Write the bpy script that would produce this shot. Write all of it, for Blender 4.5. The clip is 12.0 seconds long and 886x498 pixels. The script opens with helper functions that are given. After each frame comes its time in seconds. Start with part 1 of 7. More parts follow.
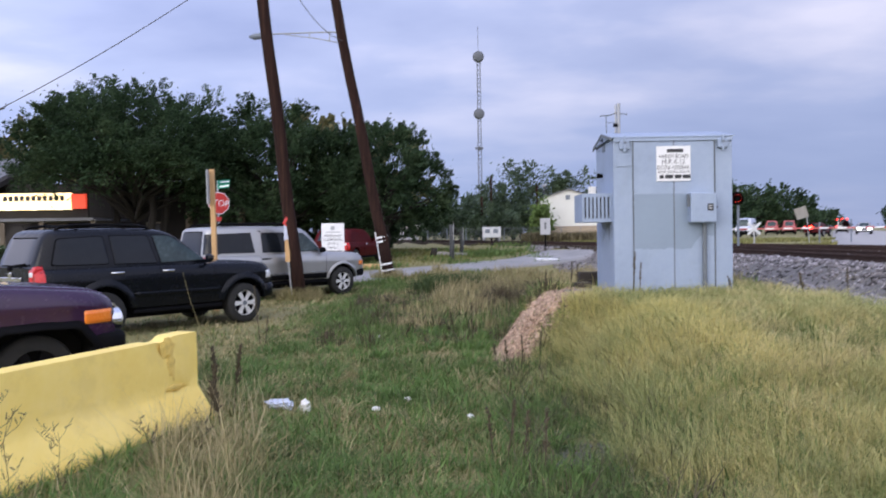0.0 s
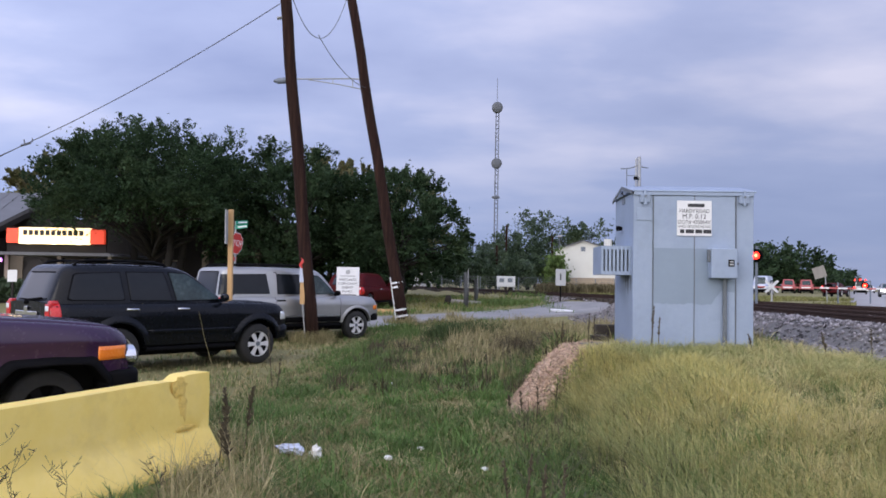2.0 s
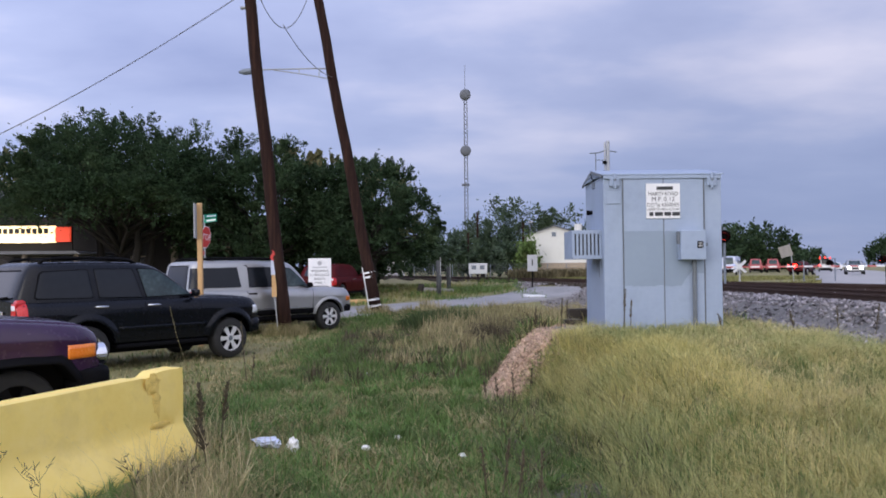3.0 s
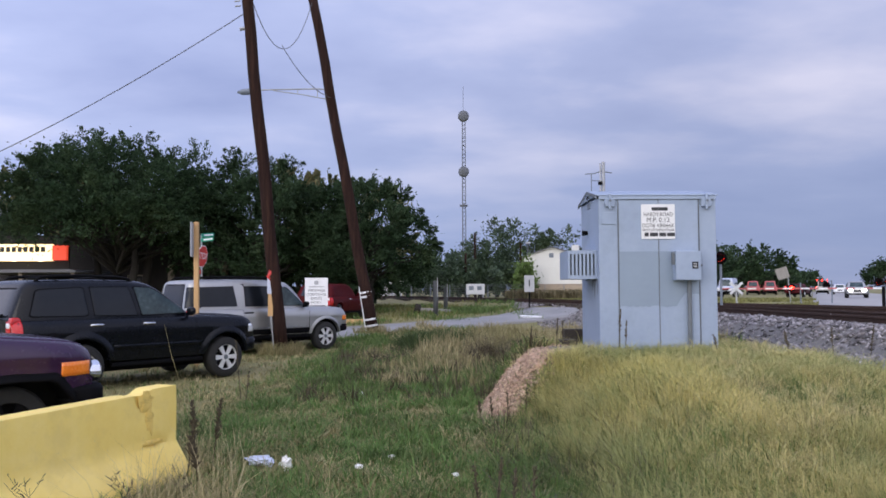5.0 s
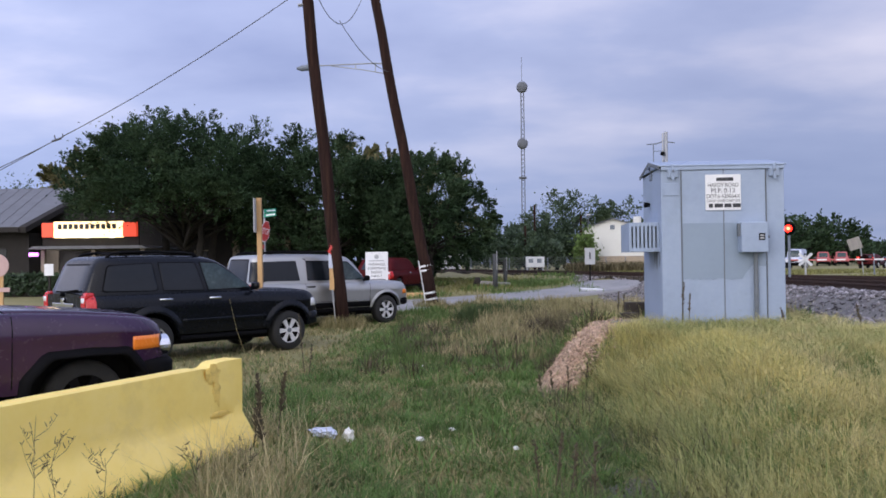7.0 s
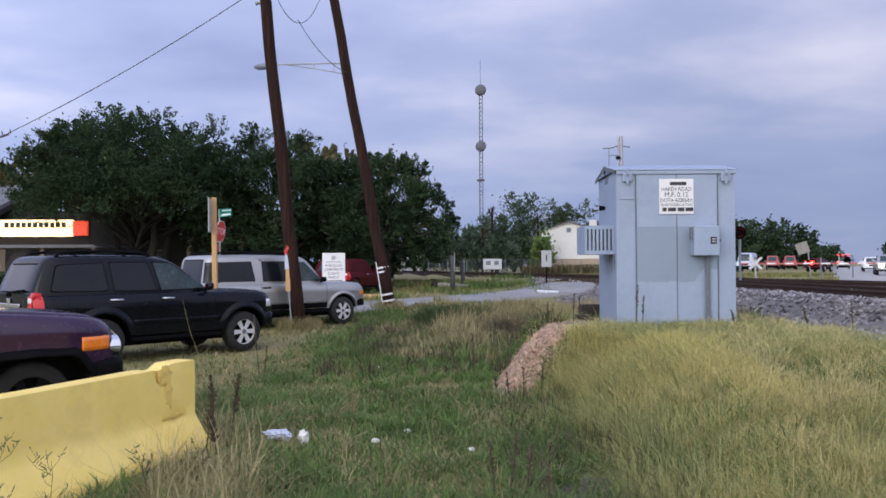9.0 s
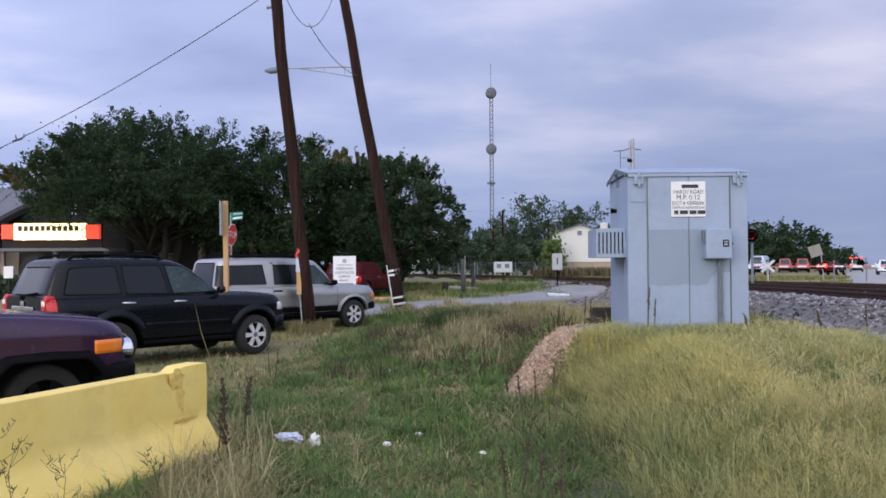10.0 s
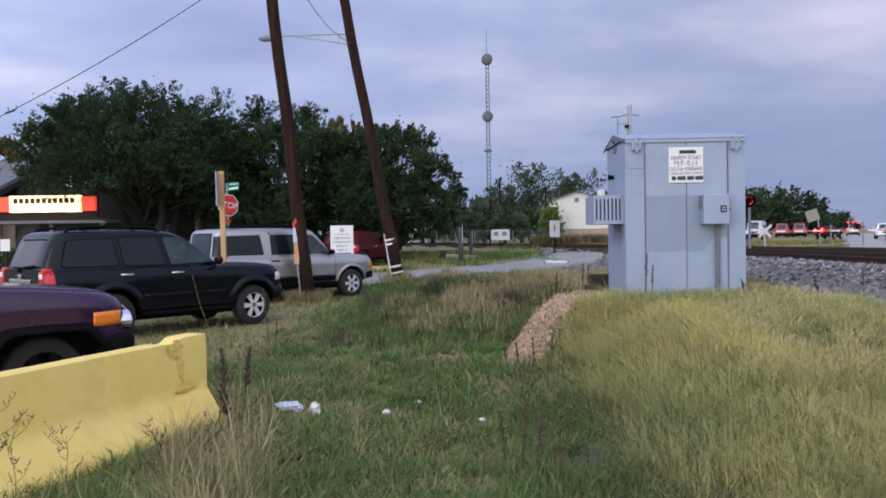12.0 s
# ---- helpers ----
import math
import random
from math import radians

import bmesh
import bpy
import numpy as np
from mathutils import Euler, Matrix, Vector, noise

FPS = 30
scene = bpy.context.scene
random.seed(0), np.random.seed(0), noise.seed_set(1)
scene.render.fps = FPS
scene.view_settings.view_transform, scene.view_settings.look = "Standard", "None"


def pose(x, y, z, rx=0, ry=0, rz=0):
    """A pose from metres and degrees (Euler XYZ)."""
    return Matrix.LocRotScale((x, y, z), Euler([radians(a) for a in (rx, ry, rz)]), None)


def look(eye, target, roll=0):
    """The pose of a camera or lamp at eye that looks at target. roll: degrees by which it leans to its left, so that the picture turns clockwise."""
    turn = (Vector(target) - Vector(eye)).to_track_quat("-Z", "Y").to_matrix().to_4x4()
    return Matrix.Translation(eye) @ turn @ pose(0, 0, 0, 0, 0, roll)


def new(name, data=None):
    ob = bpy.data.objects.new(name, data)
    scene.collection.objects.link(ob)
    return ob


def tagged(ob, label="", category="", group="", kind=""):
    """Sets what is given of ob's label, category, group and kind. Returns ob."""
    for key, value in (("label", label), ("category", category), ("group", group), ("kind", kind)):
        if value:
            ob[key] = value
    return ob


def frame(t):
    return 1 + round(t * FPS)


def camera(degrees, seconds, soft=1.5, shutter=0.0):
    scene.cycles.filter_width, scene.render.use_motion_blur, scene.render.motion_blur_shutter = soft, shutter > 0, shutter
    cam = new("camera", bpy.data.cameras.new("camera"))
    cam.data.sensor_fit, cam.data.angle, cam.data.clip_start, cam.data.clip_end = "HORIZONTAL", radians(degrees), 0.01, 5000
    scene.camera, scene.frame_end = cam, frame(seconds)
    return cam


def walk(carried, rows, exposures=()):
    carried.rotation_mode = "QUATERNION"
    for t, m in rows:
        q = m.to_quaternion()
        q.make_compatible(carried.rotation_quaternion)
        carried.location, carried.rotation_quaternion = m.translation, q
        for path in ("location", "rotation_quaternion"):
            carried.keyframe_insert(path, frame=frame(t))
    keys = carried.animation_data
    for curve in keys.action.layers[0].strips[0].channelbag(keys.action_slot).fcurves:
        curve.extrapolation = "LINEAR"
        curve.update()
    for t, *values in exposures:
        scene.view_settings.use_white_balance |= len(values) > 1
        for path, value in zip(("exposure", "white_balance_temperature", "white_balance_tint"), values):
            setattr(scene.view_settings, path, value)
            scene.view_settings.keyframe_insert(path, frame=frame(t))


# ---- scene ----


def view(x, y, z, yaw, pitch, roll):
    """A hand-held camera: yaw left, pitch up, roll clockwise, in degrees; it looks along +y at zero."""
    return pose(x, y, z, 0, 0, yaw) @ pose(0, 0, 0, pitch) @ pose(0, 0, 0, 0, roll) @ pose(0, 0, 0, 90)


cam = camera(58.0, 12.0, soft=1.7, shutter=0.4)
WALK = [
    (0.0, view(0.028, -0.054, 1.662, -0.66, -1.10, 0.87)),
    (0.5, view(-0.063, -0.039, 1.669, -3.91, 1.38, 0.01)),
    (1.0, view(-0.040, -0.028, 1.650, -5.46, 2.54, -0.81)),
    (1.5, view(-0.035, -0.023, 1.650, -1.85, 2.85, -1.30)),
    (2.0, view(-0.023, 0.009, 1.660, 0.34, 2.29, -1.05)),
    (2.5, view(-0.005, 0.020, 1.660, -0.10, 2.31, -1.10)),
    (3.0, view(-0.031, 0.014, 1.658, -1.71, 1.47, 0.48)),
    (3.2, view(-0.024, 0.014, 1.652, -1.56, 0.86, 0.91)),
    (4.8, view(-0.008, -0.014, 1.637, -1.48, 3.57, 0.48)),
    (5.0, view(-0.002, -0.013, 1.639, -1.88, 2.95, 0.21)),
    (5.5, view(-0.008, -0.012, 1.646, 2.21, 3.43, -0.15)),
    (6.0, view(-0.002, -0.007, 1.646, 1.74, 1.54, -0.05)),
    (6.5, view(-0.007, -0.002, 1.647, 2.70, 1.51, 0.29)),
    (6.7, view(-0.002, 0.002, 1.653, 2.60, 1.04, 0.40)),
    (8.3, view(0.012, 0.004, 1.643, 0.37, 1.30, -0.12)),
    (8.5, view(0.013, -0.007, 1.647, -0.13, 1.68, -0.24)),
    (9.0, view(0.011, 0.001, 1.648, -0.64, 1.15, 0.22)),
    (9.5, view(0.000, 0.000, 1.650, 0.00, 1.05, 0.35)),
    (10.0, view(0.005, 0.009, 1.649, 0.11, 1.37, 0.24)),
    (10.5, view(0.006, 0.007, 1.646, -0.37, 1.73, -0.00)),
    (11.0, view(0.003, 0.008, 1.647, -0.96, 1.77, -0.32)),
    (11.5, view(0.000, 0.007, 1.647, -1.07, 1.20, -0.06)),
    (12.0, view(0.003, 0.022, 1.651, -0.06, -0.90, 0.83)),
]
walk(cam, WALK, [(0.0, 0.20), (0.3, -0.08), (1.0, -0.02), (2.0, -0.01), (11.5, -0.01), (12.0, -0.07)])

# ---- sky and light: an overcast dusk, brighter behind the camera ----
world = bpy.data.worlds.new("world")
scene.world = world
world.use_nodes = True


class Nodes:
    """Short hand for building node trees."""

    def __init__(self, tree):
        self.tree = tree

    def add(self, kind, **values):
        n = self.tree.nodes.new("ShaderNode" + kind)
        for k, v in values.items():
            if k == "operation":
                n.operation = v
            elif k == "blend_type":
                n.blend_type = v
            elif k == "data_type":
                n.data_type = v
        return n

    def link(self, a, b):
        self.tree.links.new(a, b)

    def math(self, op, a, b=0.0, c=None):
        n = self.add("Math", operation=op)
        for i, v in enumerate((a, b) if c is None else (a, b, c)):
            if isinstance(v, (int, float)):
                n.inputs[i].default_value = v
            else:
                self.link(v, n.inputs[i])
        return n.outputs[0]

    def noise(self, scale, detail=4.0, rough=0.55, vector=None, stretch=None):
        n = self.add("TexNoise")
        n.inputs["Scale"].default_value = scale
        n.inputs["Detail"].default_value = detail
        n.inputs["Roughness"].default_value = rough
        if vector is not None:
            if stretch:
                m = self.add("Mapping")
                m.inputs["Scale"].default_value = stretch
                self.link(vector, m.inputs["Vector"])
                vector = m.outputs[0]
            self.link(vector, n.inputs["Vector"])
        return n.outputs["Fac"]

    def ramp(self, fac, stops):
        n = self.add("ValToRGB")
        el = n.color_ramp.elements
        while len(el) < len(stops):
            el.new(0.5)
        for e, (p, c) in zip(el, stops):
            e.position = p
            e.color = (*c, 1)
        self.link(fac, n.inputs[0])
        return n.outputs[0]

    def mix(self, fac, a, b, blend="MIX"):
        n = self.add("Mix", data_type="RGBA", blend_type=blend)
        for i, v in ((0, fac), (6, a), (7, b)):
            if isinstance(v, (int, float)):
                n.inputs[i].default_value = v
            elif isinstance(v, tuple):
                n.inputs[i].default_value = (*v, 1)
            else:
                self.link(v, n.inputs[i])
        return n.outputs[2]


SUN_ELEVATION, SUN_TURN = 14, 200


def make_world():
    N = Nodes(world.node_tree)
    world.node_tree.nodes.clear()
    out = N.add("OutputWorld")
    bg = N.add("Background")
    co = N.add("TexCoord")
    sep = N.add("SeparateXYZ")
    N.link(co.outputs["Generated"], sep.inputs[0])
    # clouds lie in a flat layer: direction over height
    up = N.math("ADD", N.math("MAXIMUM", sep.outputs["Z"], 0.0), 0.16)
    comb = N.add("CombineXYZ")
    N.link(N.math("DIVIDE", sep.outputs["X"], up), comb.inputs[0])
    N.link(N.math("DIVIDE", sep.outputs["Y"], up), comb.inputs[1])
    wide = N.noise(0.42, 4, 0.5, comb.outputs[0], (0.9, 1.1, 1))
    fine = N.noise(1.3, 5, 0.55, comb.outputs[0], (0.9, 1.1, 1))
    cloud = N.math("ADD", N.math("MULTIPLY", wide, 0.72), N.math("MULTIPLY", fine, 0.28))
    tone = N.ramp(cloud, [(0.39, (0.285, 0.34, 0.59)), (0.50, (0.415, 0.47, 0.73)), (0.60, (0.70, 0.70, 0.90))])
    # near the horizon the layer is an even blue grey
    low = N.math("SUBTRACT", 1.0, N.math("MULTIPLY", N.math("MAXIMUM", sep.outputs["Z"], 0.0), 4.4))
    low = N.math("MAXIMUM", N.math("MINIMUM", low, 0.8), 0.0)
    tone = N.mix(low, tone, (0.335, 0.42, 0.71))
    # the dusk side lies behind the camera
    back = N.math("MULTIPLY_ADD", sep.outputs["Y"], -0.5, 0.5)
    back = N.math("MULTIPLY", N.math("MULTIPLY", back, back), 1.5)
    high = N.math("MULTIPLY", N.math("MAXIMUM", sep.outputs["Z"], 0.0), 0.75)
    # and the west, to the left, is brighter than the east
    west = N.math("MAXIMUM", N.math("MULTIPLY_ADD", sep.outputs["X"], -0.42, 0.90), 0.77)
    gain = N.math("MAXIMUM", N.math("ADD", N.math("ADD", back, high), west), 0.45)
    dusk = N.math("MULTIPLY_ADD", sep.outputs["Y"], -0.9, 0.0)
    tone = N.mix(N.math("MAXIMUM", N.math("MINIMUM", dusk, 0.75), 0.0), tone, (0.67, 0.65, 0.69))
    sky = N.add("TexSky")
    sky.sky_type = "NISHITA"
    sky.sun_disc = False
    sky.sun_elevation = radians(SUN_ELEVATION)
    sky.sun_rotation = radians(SUN_TURN)
    lit = N.mix(1.0, tone, (1, 1, 1), "MULTIPLY")
    scaled = N.add("VectorMath", operation="SCALE")
    N.link(lit, scaled.inputs[0])
    N.link(gain, scaled.inputs["Scale"])
    blue = N.add("VectorMath", operation="SCALE")
    N.link(sky.outputs[0], blue.inputs[0])
    blue.inputs["Scale"].default_value = 0.004
    both = N.add("VectorMath", operation="ADD")
    N.link(scaled.outputs[0], both.inputs[0])
    N.link(blue.outputs[0], both.inputs[1])
    N.link(both.outputs[0], bg.inputs["Color"])
    bg.inputs["Strength"].default_value = 1.0
    N.link(bg.outputs[0], out.inputs[0])


make_world()
sun = new("sun", bpy.data.lights.new("sun", "SUN"))
sun.data.energy, sun.data.angle, sun.data.color = 1.0, radians(40), (1.0, 0.93, 0.86)
sun.matrix_world = look((-42, -52, 24), (0, 0, 0))
scene.view_settings.exposure = 0.0


# ---- materials ----
def material(name, stops, scale=6.0, rough=0.7, metal=0.0, bump=0.0, bump_scale=40.0, island=0.0, coat=0.0, stretch=None,
             stain=None, spec=0.5, per_object=0.0, transmit=0.0):
    """Procedural surface: a colour ramp over noise at two scales, optional random tint by island or object, stains and relief."""
    m = bpy.data.materials.new(name)
    m.use_nodes = True
    N = Nodes(m.node_tree)
    b = m.node_tree.nodes["Principled BSDF"]
    co = N.add("TexCoord").outputs["Object"]
    a = N.noise(scale, 5, 0.6, co, stretch)
    c = N.noise(scale * 7.3, 3, 0.6, co, stretch)
    fac = N.math("ADD", N.math("MULTIPLY", a, 0.65), N.math("MULTIPLY", c, 0.35))
    col = N.ramp(fac, [(0.3 + 0.4 * i / max(1, len(stops) - 1), s) for i, s in enumerate(stops)])
    if stain:
        s_col, s_scale, s_amount = stain
        s = N.noise(s_scale, 6, 0.65, co)
        s = N.math("MULTIPLY", N.math("MAXIMUM", N.math("SUBTRACT", s, 0.52), 0.0), s_amount * 8)
        col = N.mix(N.math("MINIMUM", s, s_amount), col, s_col)
    if island or per_object:
        r = N.add("NewGeometry").outputs["Random Per Island"] if island else N.add("ObjectInfo").outputs["Random"]
        k = N.math("MULTIPLY_ADD", r, 2 * (island or per_object), 1 - (island or per_object))
        sc = N.add("VectorMath", operation="SCALE")
        N.link(col, sc.inputs[0])
        N.link(k, sc.inputs["Scale"])
        col = sc.outputs[0]
    N.link(col, b.inputs["Base Color"])
    rg = N.math("MULTIPLY_ADD", c, 0.25, rough - 0.12)
    N.link(rg, b.inputs["Roughness"])
    b.inputs["Metallic"].default_value = metal
    b.inputs["Coat Weight"].default_value = coat
    b.inputs["Coat Roughness"].default_value = 0.08
    b.inputs["Specular IOR Level"].default_value = spec
    if bump:
        bp = N.add("Bump")
        bp.inputs["Strength"].default_value = bump
        bp.inputs["Distance"].default_value = 0.02
        N.link(N.noise(bump_scale, 6, 0.7, co), bp.inputs["Height"])
        N.link(bp.outputs[0], b.inputs["Normal"])
    if transmit:
        t = N.add("BsdfTranslucent")
        N.link(col, t.inputs["Color"])
        mx = N.add("MixShader")
        mx.inputs[0].default_value = transmit
        out = m.node_tree.nodes["Material Output"]
        N.link(b.outputs[0], mx.inputs[1])
        N.link(t.outputs[0], mx.inputs[2])
        N.link(mx.outputs[0], out.inputs[0])
    return m


def glow(name, color, strength):
    m = bpy.data.materials.new(name)
    m.use_nodes = True
    b = m.node_tree.nodes["Principled BSDF"]
    b.inputs["Base Color"].default_value = (*color, 1)
    b.inputs["Emission Color"].default_value = (*color, 1)
    b.inputs["Emission Strength"].default_value = strength
    return m


M = {}
M["asphalt"] = material("asphalt", [(0.19, 0.19, 0.19), (0.26, 0.255, 0.25), (0.32, 0.31, 0.30)], 0.8, 0.8, bump=0.25, bump_scale=60)
M["asphalt_pale"] = material("asphalt_pale", [(0.30, 0.29, 0.28), (0.38, 0.37, 0.36)], 0.5, 0.8)
M["ballast"] = material("ballast", [(0.08, 0.072, 0.076), (0.21, 0.195, 0.20), (0.40, 0.38, 0.385)], 3.0, 0.9, bump=0.5, bump_scale=30, island=0.75)
M["bed"] = material("bed", [(0.10, 0.095, 0.09), (0.22, 0.21, 0.20)], 6.0, 0.95, bump=0.8, bump_scale=25)
M["rust"] = material("rust", [(0.030, 0.020, 0.017), (0.065, 0.040, 0.032)], 4.0, 0.8, bump=0.3, spec=0.2)
M["tie"] = material("tie", [(0.03, 0.024, 0.02), (0.08, 0.065, 0.05)], 5.0, 0.9, bump=0.5, per_object=0.3)
M["hut"] = material("hut", [(0.265, 0.325, 0.43), (0.30, 0.365, 0.475), (0.335, 0.40, 0.505)], 1.3, 0.5, bump=0.06, bump_scale=30,
                    stain=((0.25, 0.31, 0.38), 2.2, 0.35), spec=0.35)
M["hut_fresh"] = material("hut_fresh", [(0.228, 0.285, 0.358), (0.252, 0.315, 0.392)], 1.6, 0.5, bump=0.05, bump_scale=30, spec=0.35)
M["hut_dark"] = material("hut_dark", [(0.13, 0.155, 0.19), (0.18, 0.21, 0.25)], 3.0, 0.55)
M["joint"] = material("joint", [(0.10, 0.115, 0.13), (0.17, 0.19, 0.21)], 6.0, 0.7)
M["yellow"] = material("yellow", [(0.86, 0.63, 0.15), (0.90, 0.69, 0.19), (0.92, 0.72, 0.24)], 1.4, 0.6, bump=0.22, bump_scale=22,
                       stain=((0.60, 0.45, 0.17), 3.5, 0.2))
M["wood"] = material("wood", [(0.013, 0.007, 0.006), (0.028, 0.015, 0.012), (0.060, 0.030, 0.020)], 2.0, 0.9, bump=0.6, bump_scale=20, stretch=(6, 6, 0.35), spec=0.12)
M["bark"] = material("bark", [(0.012, 0.010, 0.008), (0.030, 0.025, 0.020)], 3.0, 0.9, bump=0.8, bump_scale=12)
M["leaf"] = material("leaf", [(0.017, 0.034, 0.017), (0.036, 0.064, 0.030), (0.075, 0.108, 0.052)], 0.5, 0.7, island=0.5, transmit=0.25, spec=0.12)
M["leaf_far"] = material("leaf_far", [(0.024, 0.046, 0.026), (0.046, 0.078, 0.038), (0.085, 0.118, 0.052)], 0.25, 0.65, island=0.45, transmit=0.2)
M["leaf_autumn"] = material("leaf_autumn", [(0.05, 0.065, 0.022), (0.10, 0.10, 0.035), (0.15, 0.11, 0.045)], 0.4, 0.65, island=0.5, transmit=0.25)
M["grass_green"] = material("grass_green", [(0.13, 0.125, 0.058), (0.105, 0.155, 0.05), (0.14, 0.215, 0.062), (0.20, 0.25, 0.095)], 0.55, 0.7, island=0.4, transmit=0.35, spec=0.25)
M["grass_lush"] = material("grass_lush", [(0.09, 0.13, 0.04), (0.12, 0.21, 0.055), (0.18, 0.28, 0.085)], 0.6, 0.7, island=0.4, transmit=0.35, spec=0.25)
M["grass_yellow"] = material("grass_yellow", [(0.20, 0.25, 0.11), (0.36, 0.375, 0.155), (0.58, 0.51, 0.22), (0.72, 0.61, 0.37)], 0.45, 0.8, island=0.25, transmit=0.35, spec=0.25)
M["grass_island_mix"] = material("grass_island_mix", [(0.13, 0.15, 0.05), (0.21, 0.21, 0.075), (0.30, 0.27, 0.11)], 0.3, 0.75, island=0.35, transmit=0.3, spec=0.2)
M["grass_dry"] = material("grass_dry", [(0.15, 0.16, 0.065), (0.28, 0.25, 0.12), (0.41, 0.35, 0.19), (0.56, 0.48, 0.29)], 0.9, 0.8, island=0.4, transmit=0.35, spec=0.2)
M["golden"] = material("golden", [(0.44, 0.41, 0.15), (0.62, 0.55, 0.21), (0.76, 0.65, 0.31)], 0.6, 0.8, island=0.3, transmit=0.35, spec=0.2)
M["straw"] = material("straw", [(0.36, 0.30, 0.15), (0.52, 0.44, 0.25), (0.66, 0.58, 0.38)], 0.9, 0.8, island=0.35, transmit=0.35, spec=0.2)
M["weed"] = material("weed", [(0.05, 0.04, 0.022), (0.10, 0.08, 0.045)], 6.0, 0.85, island=0.4)
M["bush"] = material("bush", [(0.040, 0.062, 0.022), (0.065, 0.095, 0.034), (0.10, 0.125, 0.05)], 0.8, 0.75, island=0.45, transmit=0.3, spec=0.2)
M["brush"] = material("brush", [(0.07, 0.075, 0.04), (0.14, 0.12, 0.07), (0.20, 0.17, 0.10)], 0.3, 0.85, island=0.4, transmit=0.2, spec=0.15)
M["lawn"] = material("lawn", [(0.12, 0.13, 0.04), (0.20, 0.18, 0.07), (0.28, 0.24, 0.11)], 0.35, 0.9, bump=0.6, bump_scale=8)
M["riprap"] = material("riprap", [(0.29, 0.19, 0.125), (0.42, 0.29, 0.20), (0.52, 0.39, 0.29)], 2.5, 0.9, bump=0.5, bump_scale=18, per_object=0.4)
M["riprap_chip"] = material("riprap_chip", [(0.22, 0.14, 0.09), (0.37, 0.25, 0.17), (0.48, 0.36, 0.26)], 2.5, 0.9, bump=0.5, bump_scale=18, island=0.55)
M["black_paint"] = material("black_paint", [(0.0035, 0.0045, 0.007), (0.006, 0.007, 0.010)], 2.0, 0.24, coat=0.24, spec=0.12)
M["plum_paint"] = material("plum_paint", [(0.026, 0.008, 0.032), (0.036, 0.012, 0.044)], 2.0, 0.24, metal=0.0, coat=0.6, spec=0.25)
M["silver_paint"] = material("silver_paint", [(0.36, 0.36, 0.35), (0.42, 0.42, 0.41)], 2.0, 0.38, metal=0.65, coat=0.5)
M["white_paint"] = material("white_paint", [(0.70, 0.71, 0.72), (0.78, 0.78, 0.79)], 2.0, 0.4, coat=0.4)
M["red_paint"] = material("red_paint", [(0.050, 0.003, 0.0045), (0.072, 0.0045, 0.006)], 2.0, 0.5, spec=0.12)
M["pale_blue"] = material("pale_blue", [(0.10, 0.16, 0.42), (0.50, 0.54, 0.64), (0.64, 0.66, 0.72)], 2.0, 0.4, coat=0.5)
M["plastic"] = material("plastic", [(0.004, 0.004, 0.005), (0.008, 0.008, 0.009)], 5.0, 0.65, spec=0.05)
M["rubber"] = material("rubber", [(0.012, 0.012, 0.012), (0.025, 0.025, 0.024)], 6.0, 0.85, bump=0.3)
M["alloy"] = material("alloy", [(0.62, 0.62, 0.62), (0.74, 0.74, 0.74)], 6.0, 0.4, metal=0.25)
M["chrome"] = material("chrome", [(0.75, 0.75, 0.76), (0.85, 0.85, 0.86)], 6.0, 0.15, metal=1.0)
M["glass"] = material("glass", [(0.006, 0.008, 0.011), (0.012, 0.015, 0.019)], 1.2, 0.16, spec=0.28)
M["rear_glass"] = material("rear_glass", [(0.010, 0.013, 0.019), (0.020, 0.024, 0.032)], 1.2, 0.14, spec=0.5)
M["clear_glass"] = material("clear_glass", [(0.012, 0.02, 0.022), (0.03, 0.05, 0.052), (0.08, 0.11, 0.11)], 2.2, 0.12, spec=0.4)
M["amber"] = material("amber", [(0.85, 0.20, 0.02), (0.95, 0.28, 0.03)], 8.0, 0.25, coat=0.6)
M["tail"] = material("tail", [(0.46, 0.010, 0.012), (0.60, 0.018, 0.018)], 8.0, 0.25, coat=0.25)
M["lens"] = material("lens", [(0.75, 0.77, 0.80), (0.85, 0.87, 0.90)], 8.0, 0.15, coat=1.0)
M["steel"] = material("steel", [(0.30, 0.31, 0.32), (0.42, 0.43, 0.44)], 5.0, 0.45, metal=0.6)
M["grey_paint"] = material("grey_paint", [(0.34, 0.35, 0.36), (0.42, 0.43, 0.44)], 4.0, 0.6)
M["tower"] = material("tower", [(0.08, 0.09, 0.105), (0.12, 0.13, 0.15)], 4.0, 0.6)
M["pink"] = material("pink", [(0.45, 0.30, 0.28), (0.55, 0.38, 0.36)], 3.0, 0.6)
M["sign_white"] = material("sign_white", [(0.72, 0.73, 0.74), (0.80, 0.80, 0.80)], 3.0, 0.5, stain=((0.5, 0.5, 0.5), 5.0, 0.2))
M["sign_black"] = material("sign_black", [(0.02, 0.022, 0.026), (0.04, 0.042, 0.046)], 6.0, 0.6)
M["stripe_red"] = material("stripe_red", [(0.42, 0.10, 0.10), (0.50, 0.14, 0.13)], 3.0, 0.6)
M["scar"] = material("scar", [(0.52, 0.36, 0.10), (0.80, 0.58, 0.15), (0.84, 0.62, 0.18)], 9.0, 0.9, bump=0.8, bump_scale=20)
M["truck_red"] = material("truck_red", [(0.34, 0.07, 0.07), (0.42, 0.10, 0.09)], 3.0, 0.6)
M["sign_grey"] = material("sign_grey", [(0.50, 0.52, 0.54), (0.58, 0.59, 0.60)], 3.0, 0.6)
